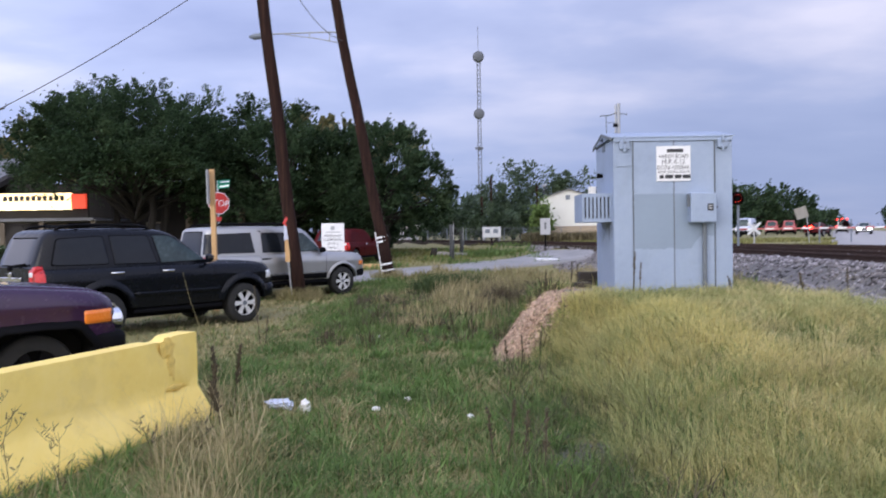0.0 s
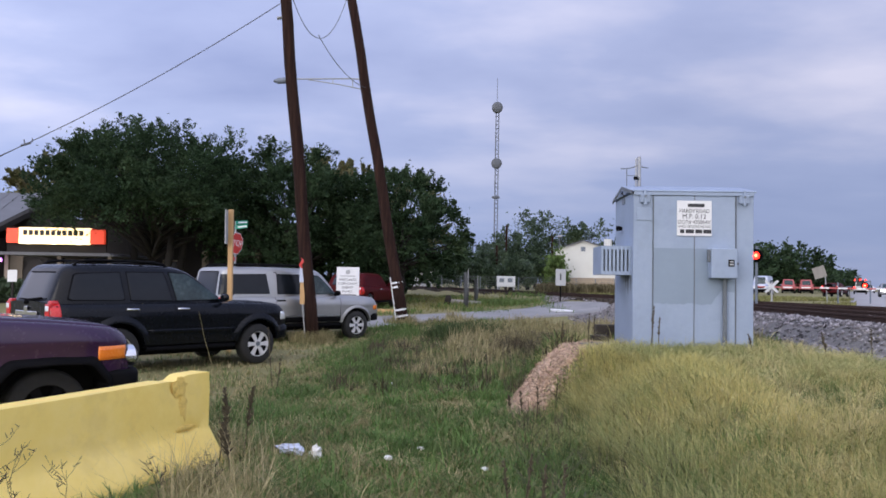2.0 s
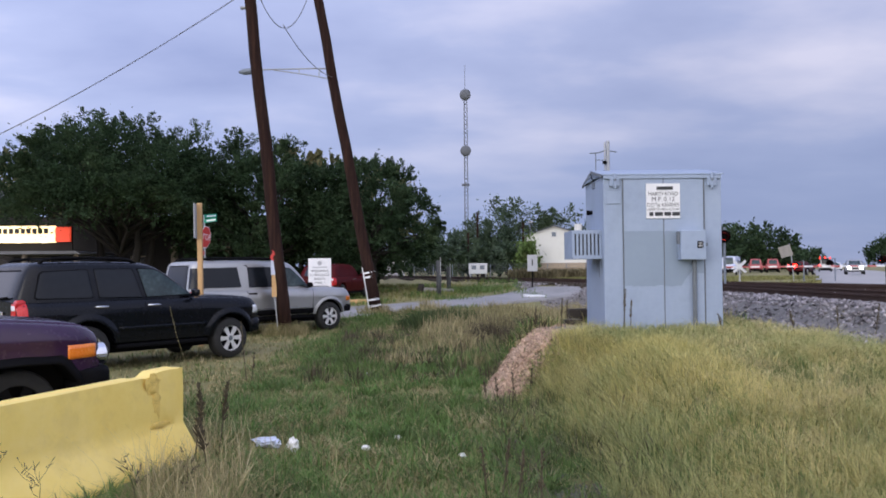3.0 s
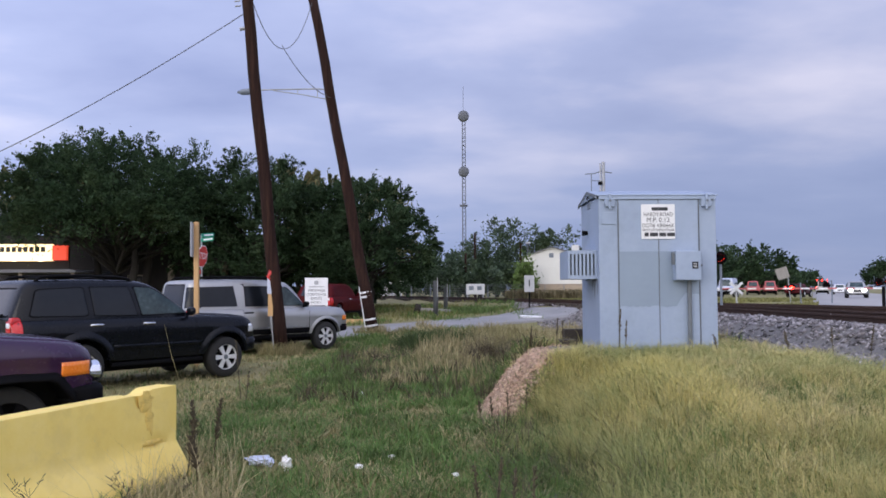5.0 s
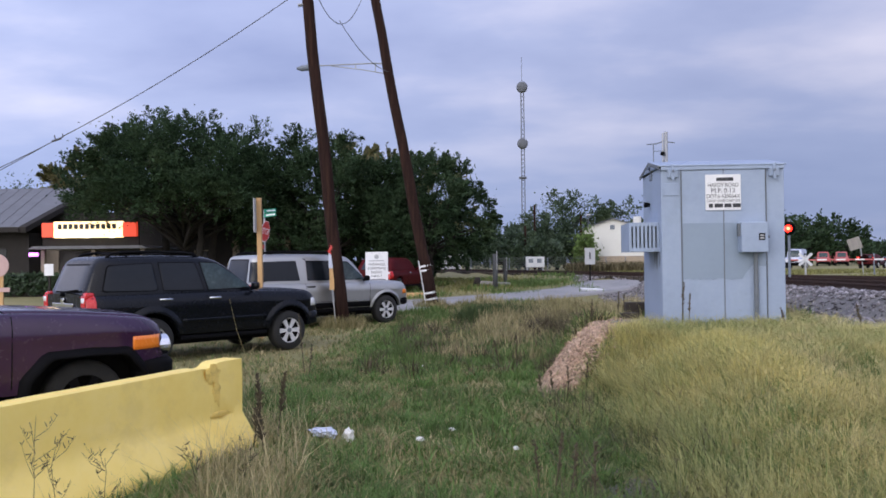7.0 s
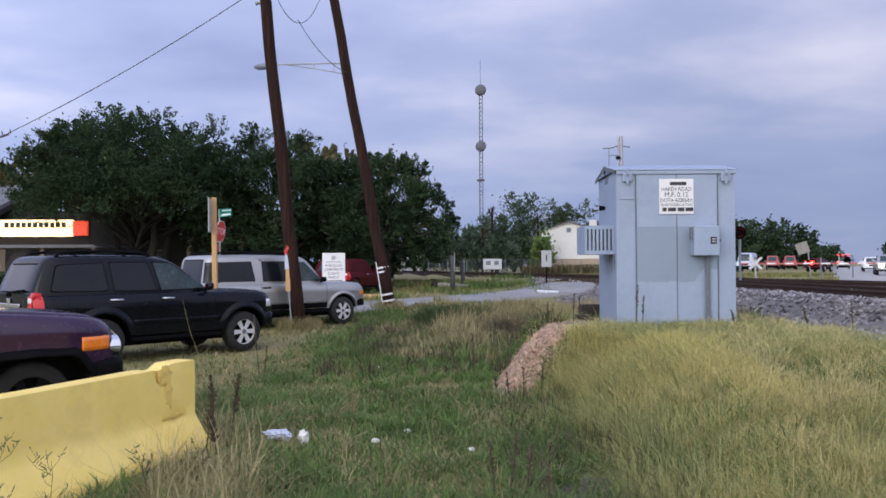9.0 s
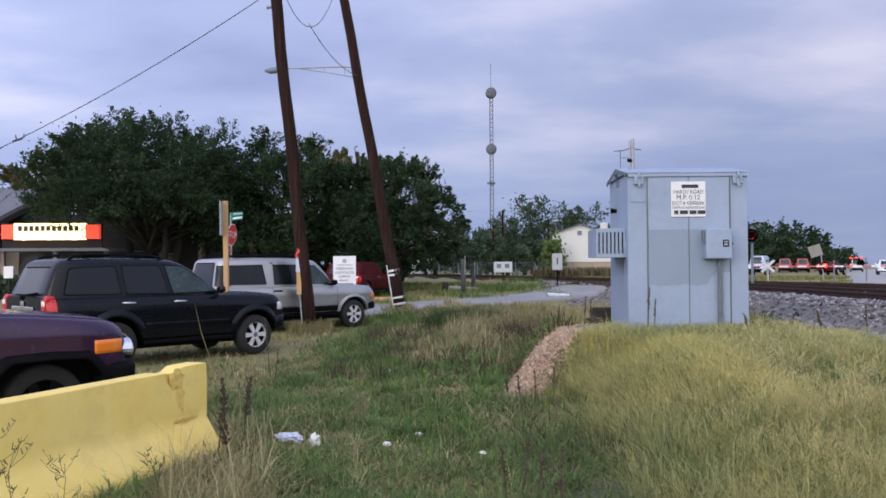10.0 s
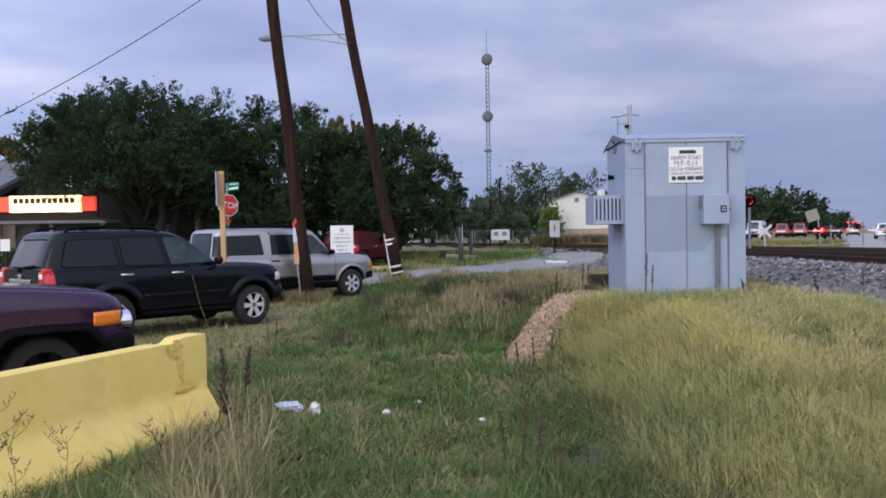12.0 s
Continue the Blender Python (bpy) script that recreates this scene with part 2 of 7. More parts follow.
M["pale_green"] = material("pale_green", [(0.42, 0.52, 0.38), (0.50, 0.60, 0.45)], 3.0, 0.7)
M["sign_green"] = material("sign_green", [(0.0, 0.22, 0.13), (0.01, 0.28, 0.17)], 3.0, 0.5)
M["sign_red"] = material("sign_red", [(0.50, 0.03, 0.025), (0.58, 0.045, 0.035)], 3.0, 0.5)
M["post_timber"] = material("post_timber", [(0.50, 0.30, 0.13), (0.62, 0.40, 0.19)], 3.0, 0.8, bump=0.4, stretch=(4, 4, 0.4))
M["post_grey"] = material("post_grey", [(0.20, 0.19, 0.17), (0.32, 0.30, 0.27)], 3.0, 0.9, bump=0.5, stretch=(4, 4, 0.4))
M["post_dark"] = material("post_dark", [(0.04, 0.045, 0.05), (0.085, 0.09, 0.095)], 3.0, 0.9, bump=0.5, stretch=(4, 4, 0.4))
M["roof_metal"] = material("roof_metal", [(0.11, 0.112, 0.12), (0.16, 0.163, 0.175)], 1.5, 0.55, metal=0.2)
M["siding"] = material("siding", [(0.62, 0.62, 0.58), (0.70, 0.70, 0.66)], 1.0, 0.7)
M["brick_tan"] = material("brick_tan", [(0.34, 0.27, 0.19), (0.42, 0.34, 0.25)], 2.0, 0.8)
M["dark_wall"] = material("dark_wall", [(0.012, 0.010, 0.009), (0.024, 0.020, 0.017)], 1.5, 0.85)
M["tan_wall"] = material("tan_wall", [(0.22, 0.18, 0.14), (0.29, 0.24, 0.18)], 1.5, 0.8)
M["litter"] = material("litter", [(0.42, 0.48, 0.62), (0.62, 0.66, 0.76)], 9.0, 0.5)
M["paper"] = material("paper", [(0.72, 0.72, 0.70), (0.82, 0.82, 0.80)], 9.0, 0.8)
M["wire"] = material("wire", [(0.05, 0.05, 0.055), (0.08, 0.08, 0.085)], 5.0, 0.7)
M["sign_light"] = glow("sign_light", (1.0, 0.78, 0.44), 1.7)
M["sign_lamp"] = glow("sign_lamp", (1.0, 0.86, 0.6), 2.5)
M["sign_orange"] = glow("sign_orange", (1.0, 0.09, 0.04), 0.6)
M["red_lamp"] = glow("red_lamp", (1.0, 0.022, 0.012), 7.0)
M["hot_lamp"] = glow("hot_lamp", (1.0, 0.26, 0.12), 5.0)
M["tail_lamp"] = glow("tail_lamp", (1.0, 0.03, 0.015), 4.0)
M["head_lamp"] = glow("head_lamp", (1.0, 0.97, 0.95), 22.0)
M["neon"] = glow("neon", (0.75, 0.25, 1.0), 3.0)


# ---- mesh helpers ----
def finish(bm, material_=None, smooth=False):
    bmesh.ops.recalc_face_normals(bm, faces=bm.faces)
    me = bpy.data.meshes.new("mesh")
    bm.to_mesh(me)
    bm.free()
    if material_ is not None:
        me.materials.append(M[material_])
    if smooth:
        me.shade_smooth()
    return me


def part(name, bm, material_, parent=None, label="", bevel=0.0, smooth=False, at=None):
    """One bmesh (or mesh) as one object, under a thing where parent is given."""
    me = bm if isinstance(bm, bpy.types.Mesh) else finish(bm, material_, smooth)
    me.name = name
    ob = new(name, me)
    if parent is not None:
        ob.parent = parent
    if at is not None:
        ob.matrix_basis = at
    if bevel:
        mod = ob.modifiers.new("bevel", "BEVEL")
        mod.width, mod.segments, mod.limit_method, mod.angle_limit = bevel, 3, "ANGLE", radians(35)
        mod.harden_normals = False
        ob.data.shade_smooth()
        wn = ob.modifiers.new("normals", "WEIGHTED_NORMAL")
        wn.keep_sharp = True
    if label:
        ob["label"] = label
    return ob


def thing(name, label, category, at=None, group="", kind=""):
    ob = new(name)
    ob.empty_display_size = 0.1
    if at is not None:
        ob.matrix_basis = at
    return tagged(ob, label, category, group, kind)


def box(bm, x0, x1, y0, y1, z0, z1, m=None):
    v = [Vector((x, y, z)) for x in (x0, x1) for y in (y0, y1) for z in (z0, z1)]
    if m is not None:
        v = [m @ p for p in v]
    v = [bm.verts.new(p) for p in v]
    for f in ((0, 1, 3, 2), (4, 6, 7, 5), (0, 4, 5, 1), (2, 3, 7, 6), (0, 2, 6, 4), (1, 5, 7, 3)):
        bm.faces.new([v[i] for i in f])
    return bm


def boxes(*rows):
    bm = bmesh.new()
    for r in rows:
        box(bm, *r)
    return bm


def tube(bm, pts, radii, n=8, cap=True):
    """A round tube through points, with a radius for each."""
    pts = [Vector(p) for p in pts]
    if not isinstance(radii, (list, tuple)):
        radii = [radii] * len(pts)
    rings = []
    for i, p in enumerate(pts):
        d = (pts[min(i + 1, len(pts) - 1)] - pts[max(i - 1, 0)]).normalized()
        q = d.to_track_quat("Z", "Y")
        rings.append([bm.verts.new(p + q @ Vector((math.cos(a) * radii[i], math.sin(a) * radii[i], 0)))
                      for a in [2 * math.pi * k / n for k in range(n)]])
    for a, b in zip(rings, rings[1:]):
        for k in range(n):
            bm.faces.new((a[k], a[(k + 1) % n], b[(k + 1) % n], b[k]))
    if cap:
        bm.faces.new(rings[0][::-1])
        bm.faces.new(rings[-1])
    return bm


def tubes(*rows):
    bm = bmesh.new()
    for pts, r, *n in rows:
        tube(bm, pts, r, *(n or [8]))
    return bm


def prism(bm, pts, y0, y1, shape=None):
    """Extrudes an x, z outline from y0 to y1; shape(x, side, z) may move each corner."""
    a = [Vector((x, y0, z)) for x, z in pts]
    b = [Vector((x, y1, z)) for x, z in pts]
    if shape:
        a = [Vector(shape(*p)) for p in a]
        b = [Vector(shape(*p)) for p in b]
    a = [bm.verts.new(p) for p in a]
    b = [bm.verts.new(p) for p in b]
    n = len(pts)
    for i in range(n):
        bm.faces.new((a[i], a[(i + 1) % n], b[(i + 1) % n], b[i]))
    caps = [bm.faces.new(a[::-1]), bm.faces.new(b)]
    bmesh.ops.triangulate(bm, faces=caps)
    return bm


def sheet(name, verts, faces, material_, smooth=False):
    """A mesh from numpy arrays: verts n x 3, faces n x k."""
    me = bpy.data.meshes.new(name)
    verts = np.asarray(verts, dtype=np.float32)
    faces = np.asarray(faces, dtype=np.int32)
    k = faces.shape[1]
    me.vertices.add(len(verts))
    me.vertices.foreach_set("co", verts.ravel())
    me.loops.add(faces.size)
    me.loops.foreach_set("vertex_index", faces.ravel())
    me.polygons.add(len(faces))
    me.polygons.foreach_set("loop_start", np.arange(0, faces.size, k, dtype=np.int32))
    me.polygons.foreach_set("loop_total", np.full(len(faces), k, dtype=np.int32))
    me.update(calc_edges=True)
    me.materials.append(M[material_])
    if smooth:
        me.shade_smooth()
    return me


# ---- ground ----
def step(a, b, v):
    s = np.clip((v - a) / (b - a), 0, 1)
    return s * s * (3 - 2 * s)


def track_far(y):
    """x of the far track's middle."""
    return 11.9 + (22 - y) * 0.295


def track_near(y):
    """x of the near track's middle; it bends in to join the far one beyond the road."""
    return 8.7 - 0.022 * np.maximum(y - 18, 0) ** 1.6 * 0.5 - 0.004 * np.maximum(14 - y, 0) ** 2


def land(x, y):
    """Height of the ground."""
    x, y = np.asarray(x, float), np.asarray(y, float)
    z = 0.72 * step(24, 46, y)
    toe = 0.75 + 0.05 * (y - 4.5)
    cut = step(9.6, 11.0, y) * (1 - step(12.6, 14.5, y))
    near_face = 1 - step(8.5, 9.8, y)
    bank = step(toe - 0.38 * cut + 0.30 * near_face, toe + 1.9 - 1.2 * cut - 0.15 * near_face, x) * step(1.5, 9.0, y + 0.25 * np.maximum(x - 3, 0)) * (1 - step(13.8, 17.5, y))
    z = np.maximum(z, (0.72 - 0.10 * step(4.6, 6.0, x)) * bank)
    ditch = np.exp(-(((x + 0.55 - 0.03 * (y - 8)) / 1.0) ** 2)) * step(2.5, 7.5, y) * (1 - step(19, 25, y))
    z = z - 0.42 * ditch * (1 - bank)
    near = np.minimum(np.abs(x - track_near(y)), np.abs(x - track_far(y)) / 1.04)
    z = np.maximum(z, (0.96 * (1 - step(1.6, 3.0, near))) * step(-30, 0, y) * (near < 3.2))
    # the side road's own grade
    s, u = (x + 3.7) * 0.76 + (y - 27.2) * 0.65, (y - 27.2) * 0.76 - (x + 3.7) * 0.65
    zone = (1 - step(2.5, 4.6, np.abs(u))) * (1 - step(15.5, 17.5, s)) * step(-32, -12, s)
    return z * (1 - zone) + (np.interp(s, (-30, -8, 0, 5, 10.4, 13.6, 20), (0, 0.08, 0.24, 0.35, 0.52, 0.94, 0.97)) - 0.06) * zone


def ground_at(x, y):
    return float(land(x, y))


def make_ground():
    def axis(fine0, fine1, d, far):
        a = list(np.arange(fine0, fine1, d))
        out, s = [], d
        p = fine1
        while p < far:
            out.append(p)
            s *= 1.25
            p += s
        out.append(far)
        left, s, p = [], d, fine0 - d
        while p > -far:
            left.append(p)
            s *= 1.25
            p -= s
        left.append(-far)
        return np.array(left[::-1] + a + out)
    xs, ys = axis(-8, 13, 0.14, 1500), axis(2, 30, 0.2, 1500)
    X, Y = np.meshgrid(xs, ys)
    Z = land(X, Y)
    rng = np.random.default_rng(3)
    Z = Z + 0.018 * rng.standard_normal(Z.shape) * ((X > -8) & (X < 13) & (Y < 30) & (Y > 2))
    nx, ny = len(xs), len(ys)
    i = np.arange(nx * ny).reshape(ny, nx)
    F = np.stack([i[:-1, :-1], i[:-1, 1:], i[1:, 1:], i[1:, :-1]], -1).reshape(-1, 4)
    me = sheet("ground", np.stack([X, Y, Z], -1).reshape(-1, 3), F, "lawn", True)
    tagged(new("ground", me), "uneven grassy ground with a ditch and a bank", "ground", kind="structure")


make_ground()


def strip(name, a, b, width, material_, label, lift=0.03, steps=60, category="road", over=False):
    """A paved strip draped over the ground from a to b, with thickness."""
    a, b = Vector((*a, 0)), Vector((*b, 0))
    d = (b - a).normalized()
    n = Vector((-d.y, d.x, 0))
    bm = bmesh.new()
    rows = []
    for k in range(steps + 1):
        c = a.lerp(b, k / steps)
        row = []
        for j in range(7):
            p = c + n * width * (j / 6 - 0.5)
            row.append(p)
        z = (max(ground_at(p.x, p.y) for p in row) if over else ground_at(c.x, c.y)) + lift
        top = [bm.verts.new((p.x, p.y, z + 0.03 * (1 - abs(j - 3) / 3))) for j, p in enumerate(row)]
        top.insert(0, bm.verts.new((row[0].x, row[0].y, z - 0.3)))
        top.append(bm.verts.new((row[-1].x, row[-1].y, z - 0.3)))
        rows.append(top)
    for r, s in zip(rows, rows[1:]):
        for j in range(len(r) - 1):
            bm.faces.new((r[j], r[j + 1], s[j + 1], s[j]))
    me = finish(bm, material_, True)
    me.name = name
    return tagged(new(name, me), label, category, kind="structure")


ROAD = Vector((0.76, 0.65, 0)).normalized()
strip("road", (-27.6, 5.85), (6.5, 34.95), 3.9, "asphalt", "grey worn asphalt side road rising to the rails", 0.07)
strip("road_main", (21.2, 31.0), (120.0, 228.0), 10.0, "asphalt_pale", "pale grey asphalt main road beyond the crossing", 0.05, 90, "road", True)


# ---- railway ----
def rail_line(name, fx, y0, y1, label):
    """One track: two rails on wooden ties."""
    t = thing(name, label, "railway track", kind="structure")
    ys = np.linspace(y0, y1, 40)
    mid = [Vector((float(fx(y)), float(y), 0.0)) for y in ys]
    prof = [(-0.07, 0), (0.07, 0), (0.07, 0.02), (0.012, 0.035), (0.012, 0.12), (0.036, 0.13), (0.036, 0.165), (-0.036, 0.165),
            (-0.036, 0.13), (-0.012, 0.12), (-0.012, 0.035), (-0.07, 0.02)]
    for side in (-0.75, 0.75):
        bm = bmesh.new()
        rings = []
        for i, p in enumerate(mid):
            d = (mid[min(i + 1, 39)] - mid[max(i - 1, 0)]).normalized()
            n = Vector((d.y, -d.x, 0))
            rings.append([bm.verts.new(p + n * (side + a) + Vector((0, 0, 0.99 + h))) for a, h in prof])
        for a, b in zip(rings, rings[1:]):
            for k in range(len(prof)):
                bm.faces.new((a[k], a[(k + 1) % 12], b[(k + 1) % 12], b[k]))
        part("rail", bm, "rust", t, "rust-brown steel rail")
    tie = finish(boxes((-1.3, 1.3, -0.11, 0.11, 0.0, 0.17)), "tie")
    length = sum((b - a).length for a, b in zip(mid, mid[1:]))
    n = int(length / 0.55)
    for k in range(min(n, 120)):
        y = y0 + (y1 - y0) * (k + 0.5) / n
        d = Vector((float(fx(y + 0.1) - fx(y - 0.1)), 0.2, 0)).normalized()
        a = math.degrees(math.atan2(d.y, d.x)) - 90
        part("tie", tie, None, t, at=pose(float(fx(y)), y, 0.84 + random.uniform(-0.01, 0.01), 0, 0, a + random.uniform(-2, 2)))
    return t


rail_line("track_far", track_far, 8, 74, "straight railway track with rusty rails on dark ties")
rail_line("track_near", track_near, 6, 33, "curved railway track with rusty rails on dark ties")


def stones(name, label, material_, pts, sizes, seed, category="gravel"):
    """A joined spread of rough stones."""
    rng = np.random.default_rng(seed)
    base = np.array([(1, 0, 0), (-1, 0, 0), (0, 1, 0), (0, -1, 0), (0, 0, 1), (0, 0, -1)], float)
    tri = np.array([(0, 2, 4), (2, 1, 4), (1, 3, 4), (3, 0, 4), (2, 0, 5), (1, 2, 5), (3, 1, 5), (0, 3, 5)])
    n = len(pts)
    V = base[None] * rng.uniform(0.55, 1.2, (n, 6, 3)) * np.asarray(sizes)[:, None, None]
    V = V + rng.normal(0, 0.25, (n, 6, 3)) * np.asarray(sizes)[:, None, None]
    a = rng.uniform(0, 6.28, n)
    c, s = np.cos(a)[:, None], np.sin(a)[:, None]
    V = np.stack([V[..., 0] * c - V[..., 1] * s, V[..., 0] * s + V[..., 1] * c, V[..., 2] * 0.75], -1) + np.asarray(pts)[:, None]
    F = (tri[None] + 6 * np.arange(n)[:, None, None]).reshape(-1, 3)
    return tagged(new(name, sheet(name, V.reshape(-1, 3), F, material_)), label, category, kind="stuff")


def make_ballast():
    rng = np.random.default_rng(5)
    n = 36000
    y = 7 + 33 * rng.uniform(0, 1, n) ** 1.7
    x = track_near(y) + rng.uniform(-3.6, 2.4, n)
    far = rng.uniform(0, 1, n) < 0.25
    x = np.where(far, track_far(y) + rng.uniform(-2.6, 2.6, n), x)
    keep = (np.abs(x - 3.6) > 1.6) | (y > 14.5)
    across = (y - 27.2) * 0.76 - (x + 3.7) * 0.65
    keep &= ((np.abs(across + 0.75) > 2.15) & ((y < 23) | (x > 4.5))) | (x > 6.2)
    x, y = x[keep], y[keep]
    z = land(x, y) + 0.055
    stones("ballast", "loose grey crushed-stone railway ballast", "ballast", np.stack([x, y, z], -1), rng.uniform(0.022, 0.068, len(x)), 6)


make_ballast()


def ballast_bed(name, fx, y0, y1, left, right, label):
    """The stone bed under a track, as a sheet with its own skirt over the ground."""
    ys = np.linspace(y0, y1, 110)
    us = np.linspace(-left, right, 26)
    X = fx(ys)[:, None] + us[None]
    Y = np.repeat(ys[:, None], len(us), 1)
    Z = land(X, Y) + 0.05
    Z[:, 0] -= 0.1
    Z[:, -1] -= 0.1
    i = np.arange(X.size).reshape(X.shape)
    F = np.stack([i[:-1, :-1], i[:-1, 1:], i[1:, 1:], i[1:, :-1]], -1).reshape(-1, 4)
    tagged(new(name, sheet(name, np.stack([X, Y, Z], -1).reshape(-1, 3), F, "bed", True)), label, "ballast bed", kind="structure")


ballast_bed("ballast_bed", track_near, 7, 33, 3.3, 2.0, "grey stone bed under the near track")


# ---- signal hut ----
def text_mesh(words, size, material_, spacing=1.0):
    cu = bpy.data.curves.new("words", "FONT")
    cu.body, cu.size, cu.align_x, cu.align_y, cu.space_character, cu.extrude = words, size, "CENTER", "CENTER", spacing, 0.0005
    ob = bpy.data.objects.new("words", cu)
    me = bpy.data.meshes.new_from_object(ob)
    bpy.data.objects.remove(ob)
    me.materials.clear()
    me.materials.append(M[material_])
    return me


def text_line(words, size, parent, m, stretch=1.0):
    """A line of lettering, each word a part of its own, centred on m."""
    meshes = [text_mesh(word, size, "sign_black") for word in words.split()]
    spans = [(min(v.co.x for v in me.vertices), max(v.co.x for v in me.vertices)) for me in meshes]
    gap = 0.28 * size
    x = -(sum(b - a for a, b in spans) + gap * (len(spans) - 1)) / 2
    for me, (a, b) in zip(meshes, spans):
        part("lettering", me, None, parent, at=m @ Matrix.Diagonal((stretch, 1, 1, 1)) @ pose(x - a, 0, 0))
        x += b - a + gap


def make_hut():
    # front face to the camera, turned a little so that its side with the louvre shows
    hut = thing("signal_hut", "pale blue-grey painted steel railway signal hut with faded lower panels", "hut", pose(3.565, 11.7, 0.60, 0, 0, -2.0))
    w, d, h = 0.87, 1.5, 2.425
    bm = bmesh.new()
    box(bm, -w, w, 0, d, 0.0, h)
    part("body", bm, "hut", hut, bevel=0.012)
    part("base_frame", boxes((-w + 0.03, w - 0.03, 0.05, d - 0.05, -0.32, -0.002)), "hut_dark", hut, "dark steel base frame")
    # gabled roof, ridge along the width
    bm = bmesh.new()
    prof = [(-0.035, 0.0), (-0.035, 0.02), (d / 2, 0.165), (d + 0.06, 0.02), (d + 0.06, 0.0), (d / 2, 0.14)]
    a = [bm.verts.new((-w - 0.04, y, h + 0.002 + z)) for y, z in prof]
    b = [bm.verts.new((w + 0.03, y, h + 0.002 + z)) for y, z in prof]
    for i in range(6):
        bm.faces.new((a[i], a[(i + 1) % 6], b[(i + 1) % 6], b[i]))
    bmesh.ops.triangulate(bm, faces=[bm.faces.new(a[::-1]), bm.faces.new(b)])
    part("roof", bm, "hut", hut, "shallow gabled painted steel roof", bevel=0.006)
    for sx in (-w + 0.002, w - 0.002):
        bm = bmesh.new()
        a = [bm.verts.new((sx, y, h + 0.003 + z)) for y, z in ((0.0, 0.0), (d / 2, 0.138), (d, 0.0))]
        b = [bm.verts.new((sx - math.copysign(0.03, sx), v.co.y, v.co.z)) for v in a]
        for i in range(3):
            bm.faces.new((a[i], a[(i + 1) % 3], b[(i + 1) % 3], b[i]))
        bm.faces.new(a)
        bm.faces.new(b[::-1])
        part("gable", bm, "hut", hut)
    # dark strips down the left roof edge stand in for the overhang's shaded underside
    for y0, y1 in ((-0.035, d / 2), (d + 0.06, d / 2)):
        bm = bmesh.new()
        a = [bm.verts.new((-w - 0.046, y, h + z)) for y, z in ((y0, 0.015), (y1, 0.16), (y1, 0.11), (y0, -0.035))]
        b = [bm.verts.new((-w - 0.030, v.co.y, v.co.z)) for v in a]
        for i in range(4):
            bm.faces.new((a[i], a[(i + 1) % 4], b[(i + 1) % 4], b[i]))
        bm.faces.new(a)
        bm.faces.new(b[::-1])
        part("verge", bm, "joint", hut, "dark strip standing in for the shade under the roof edge")
    part("gable_hook", tubes((((-w - 0.02, d / 2 - 0.1, h + 0.10), (-w - 0.06, d / 2 - 0.1, h + 0.04), (-w - 0.02, d / 2 - 0.1, h - 0.0)), 0.012, 6)), "plastic", hut, "dark lifting hook")
    part("gable_vent", boxes((-w - 0.016, -w - 0.001, d / 2 - 0.10, d / 2 + 0.10, h - 0.12, h - 0.02)), "hut_dark", hut, "small dark gable vent")
    # double door of two leaves, upper part repainted
    for x0, x1 in ((-0.575, 0.008), (0.016, 0.60)):
        door = part("door", boxes((x0, x1, -0.014, -0.001, 0.03, h - 0.06)), "hut", hut, bevel=0.004)
        rag = [(x0 + 0.004 + (x1 - x0 - 0.008) * k / 12, 0.79 + (0.0 if x0 < -0.5 else 0.19 * float(step(4.5, 8.0, k))) + 0.03 * noise.noise(Vector((x0 * 5 + k * 0.8, 0.3, 0)))) for k in range(13)]
        part("painted_panel", prism(bmesh.new(), rag + [(x1 - 0.004, 1.60), (x0 + 0.004, 1.60)], -0.0175, -0.0142), "hut_fresh", door, "patch of fresher grey paint")
    for x in (-0.585, 0.012, 0.61):
        part("joint", boxes((x - 0.006, x + 0.006, -0.019, -0.001, 0.03, h - 0.02)), "joint", hut, "dark door joint")
    part("head_trim", boxes((-w, w, -0.03, -0.001, h - 0.05, h)), "hut", hut, bevel=0.004)
    for x in (-0.71, 0.72):
        clip = part("lifting_lug", boxes((x - 0.07, x + 0.07, -0.05, -0.001, h - 0.16, h - 0.035), (x - 0.02, x + 0.02, -0.075, -0.05, h - 0.2, h + 0.03)), "hut", hut, bevel=0.008)
        part("bolt", tubes((((x, -0.09, h - 0.07), (x, -0.05, h - 0.07)), 0.02)), "hut_dark", clip)
    part("cover_plate", boxes((-0.83, -0.62, -0.012, -0.001, h - 0.42, h - 0.24)), "hut", hut, bevel=0.004)
    # sign
    sg = part("sign_plate", boxes((-0.245, 0.255, -0.030, -0.020, 1.785, 2.30)), "sign_white", hut, "white sign plate with black lettering", bevel=0.003)
    for words, z, size, sx in (("HARDY ROAD", 2.145, 0.083, 0.82), ("M.P. 0.12", 2.065, 0.095, 1.0), ("DOT# 430064X", 1.982, 0.082, 0.86), ("GRADE CROSSING HOTLINE", 1.917, 0.052, 0.72)):
        text_line(words, size, sg, pose(0.006, -0.032, z, 90), sx)
    bars = [(-0.09, 0.15, 2.205, 2.255), (-0.20, -0.14, 1.822, 1.878), (-0.12, 0.0, 1.822, 1.878), (0.02, 0.12, 1.822, 1.878), (0.135, 0.25, 1.822, 1.878)]
    for x0, x1, z0, z1 in bars:
        part("bar", boxes((x0, x1, -0.0325, -0.0302, z0, z1)), "sign_black", sg)
    # meter box and its conduit
    bx = part("meter_box", boxes((0.205, 0.575, -0.20, -0.015, 1.17, 1.60)), "hut", hut, "painted steel meter box with a dial window", bevel=0.012)
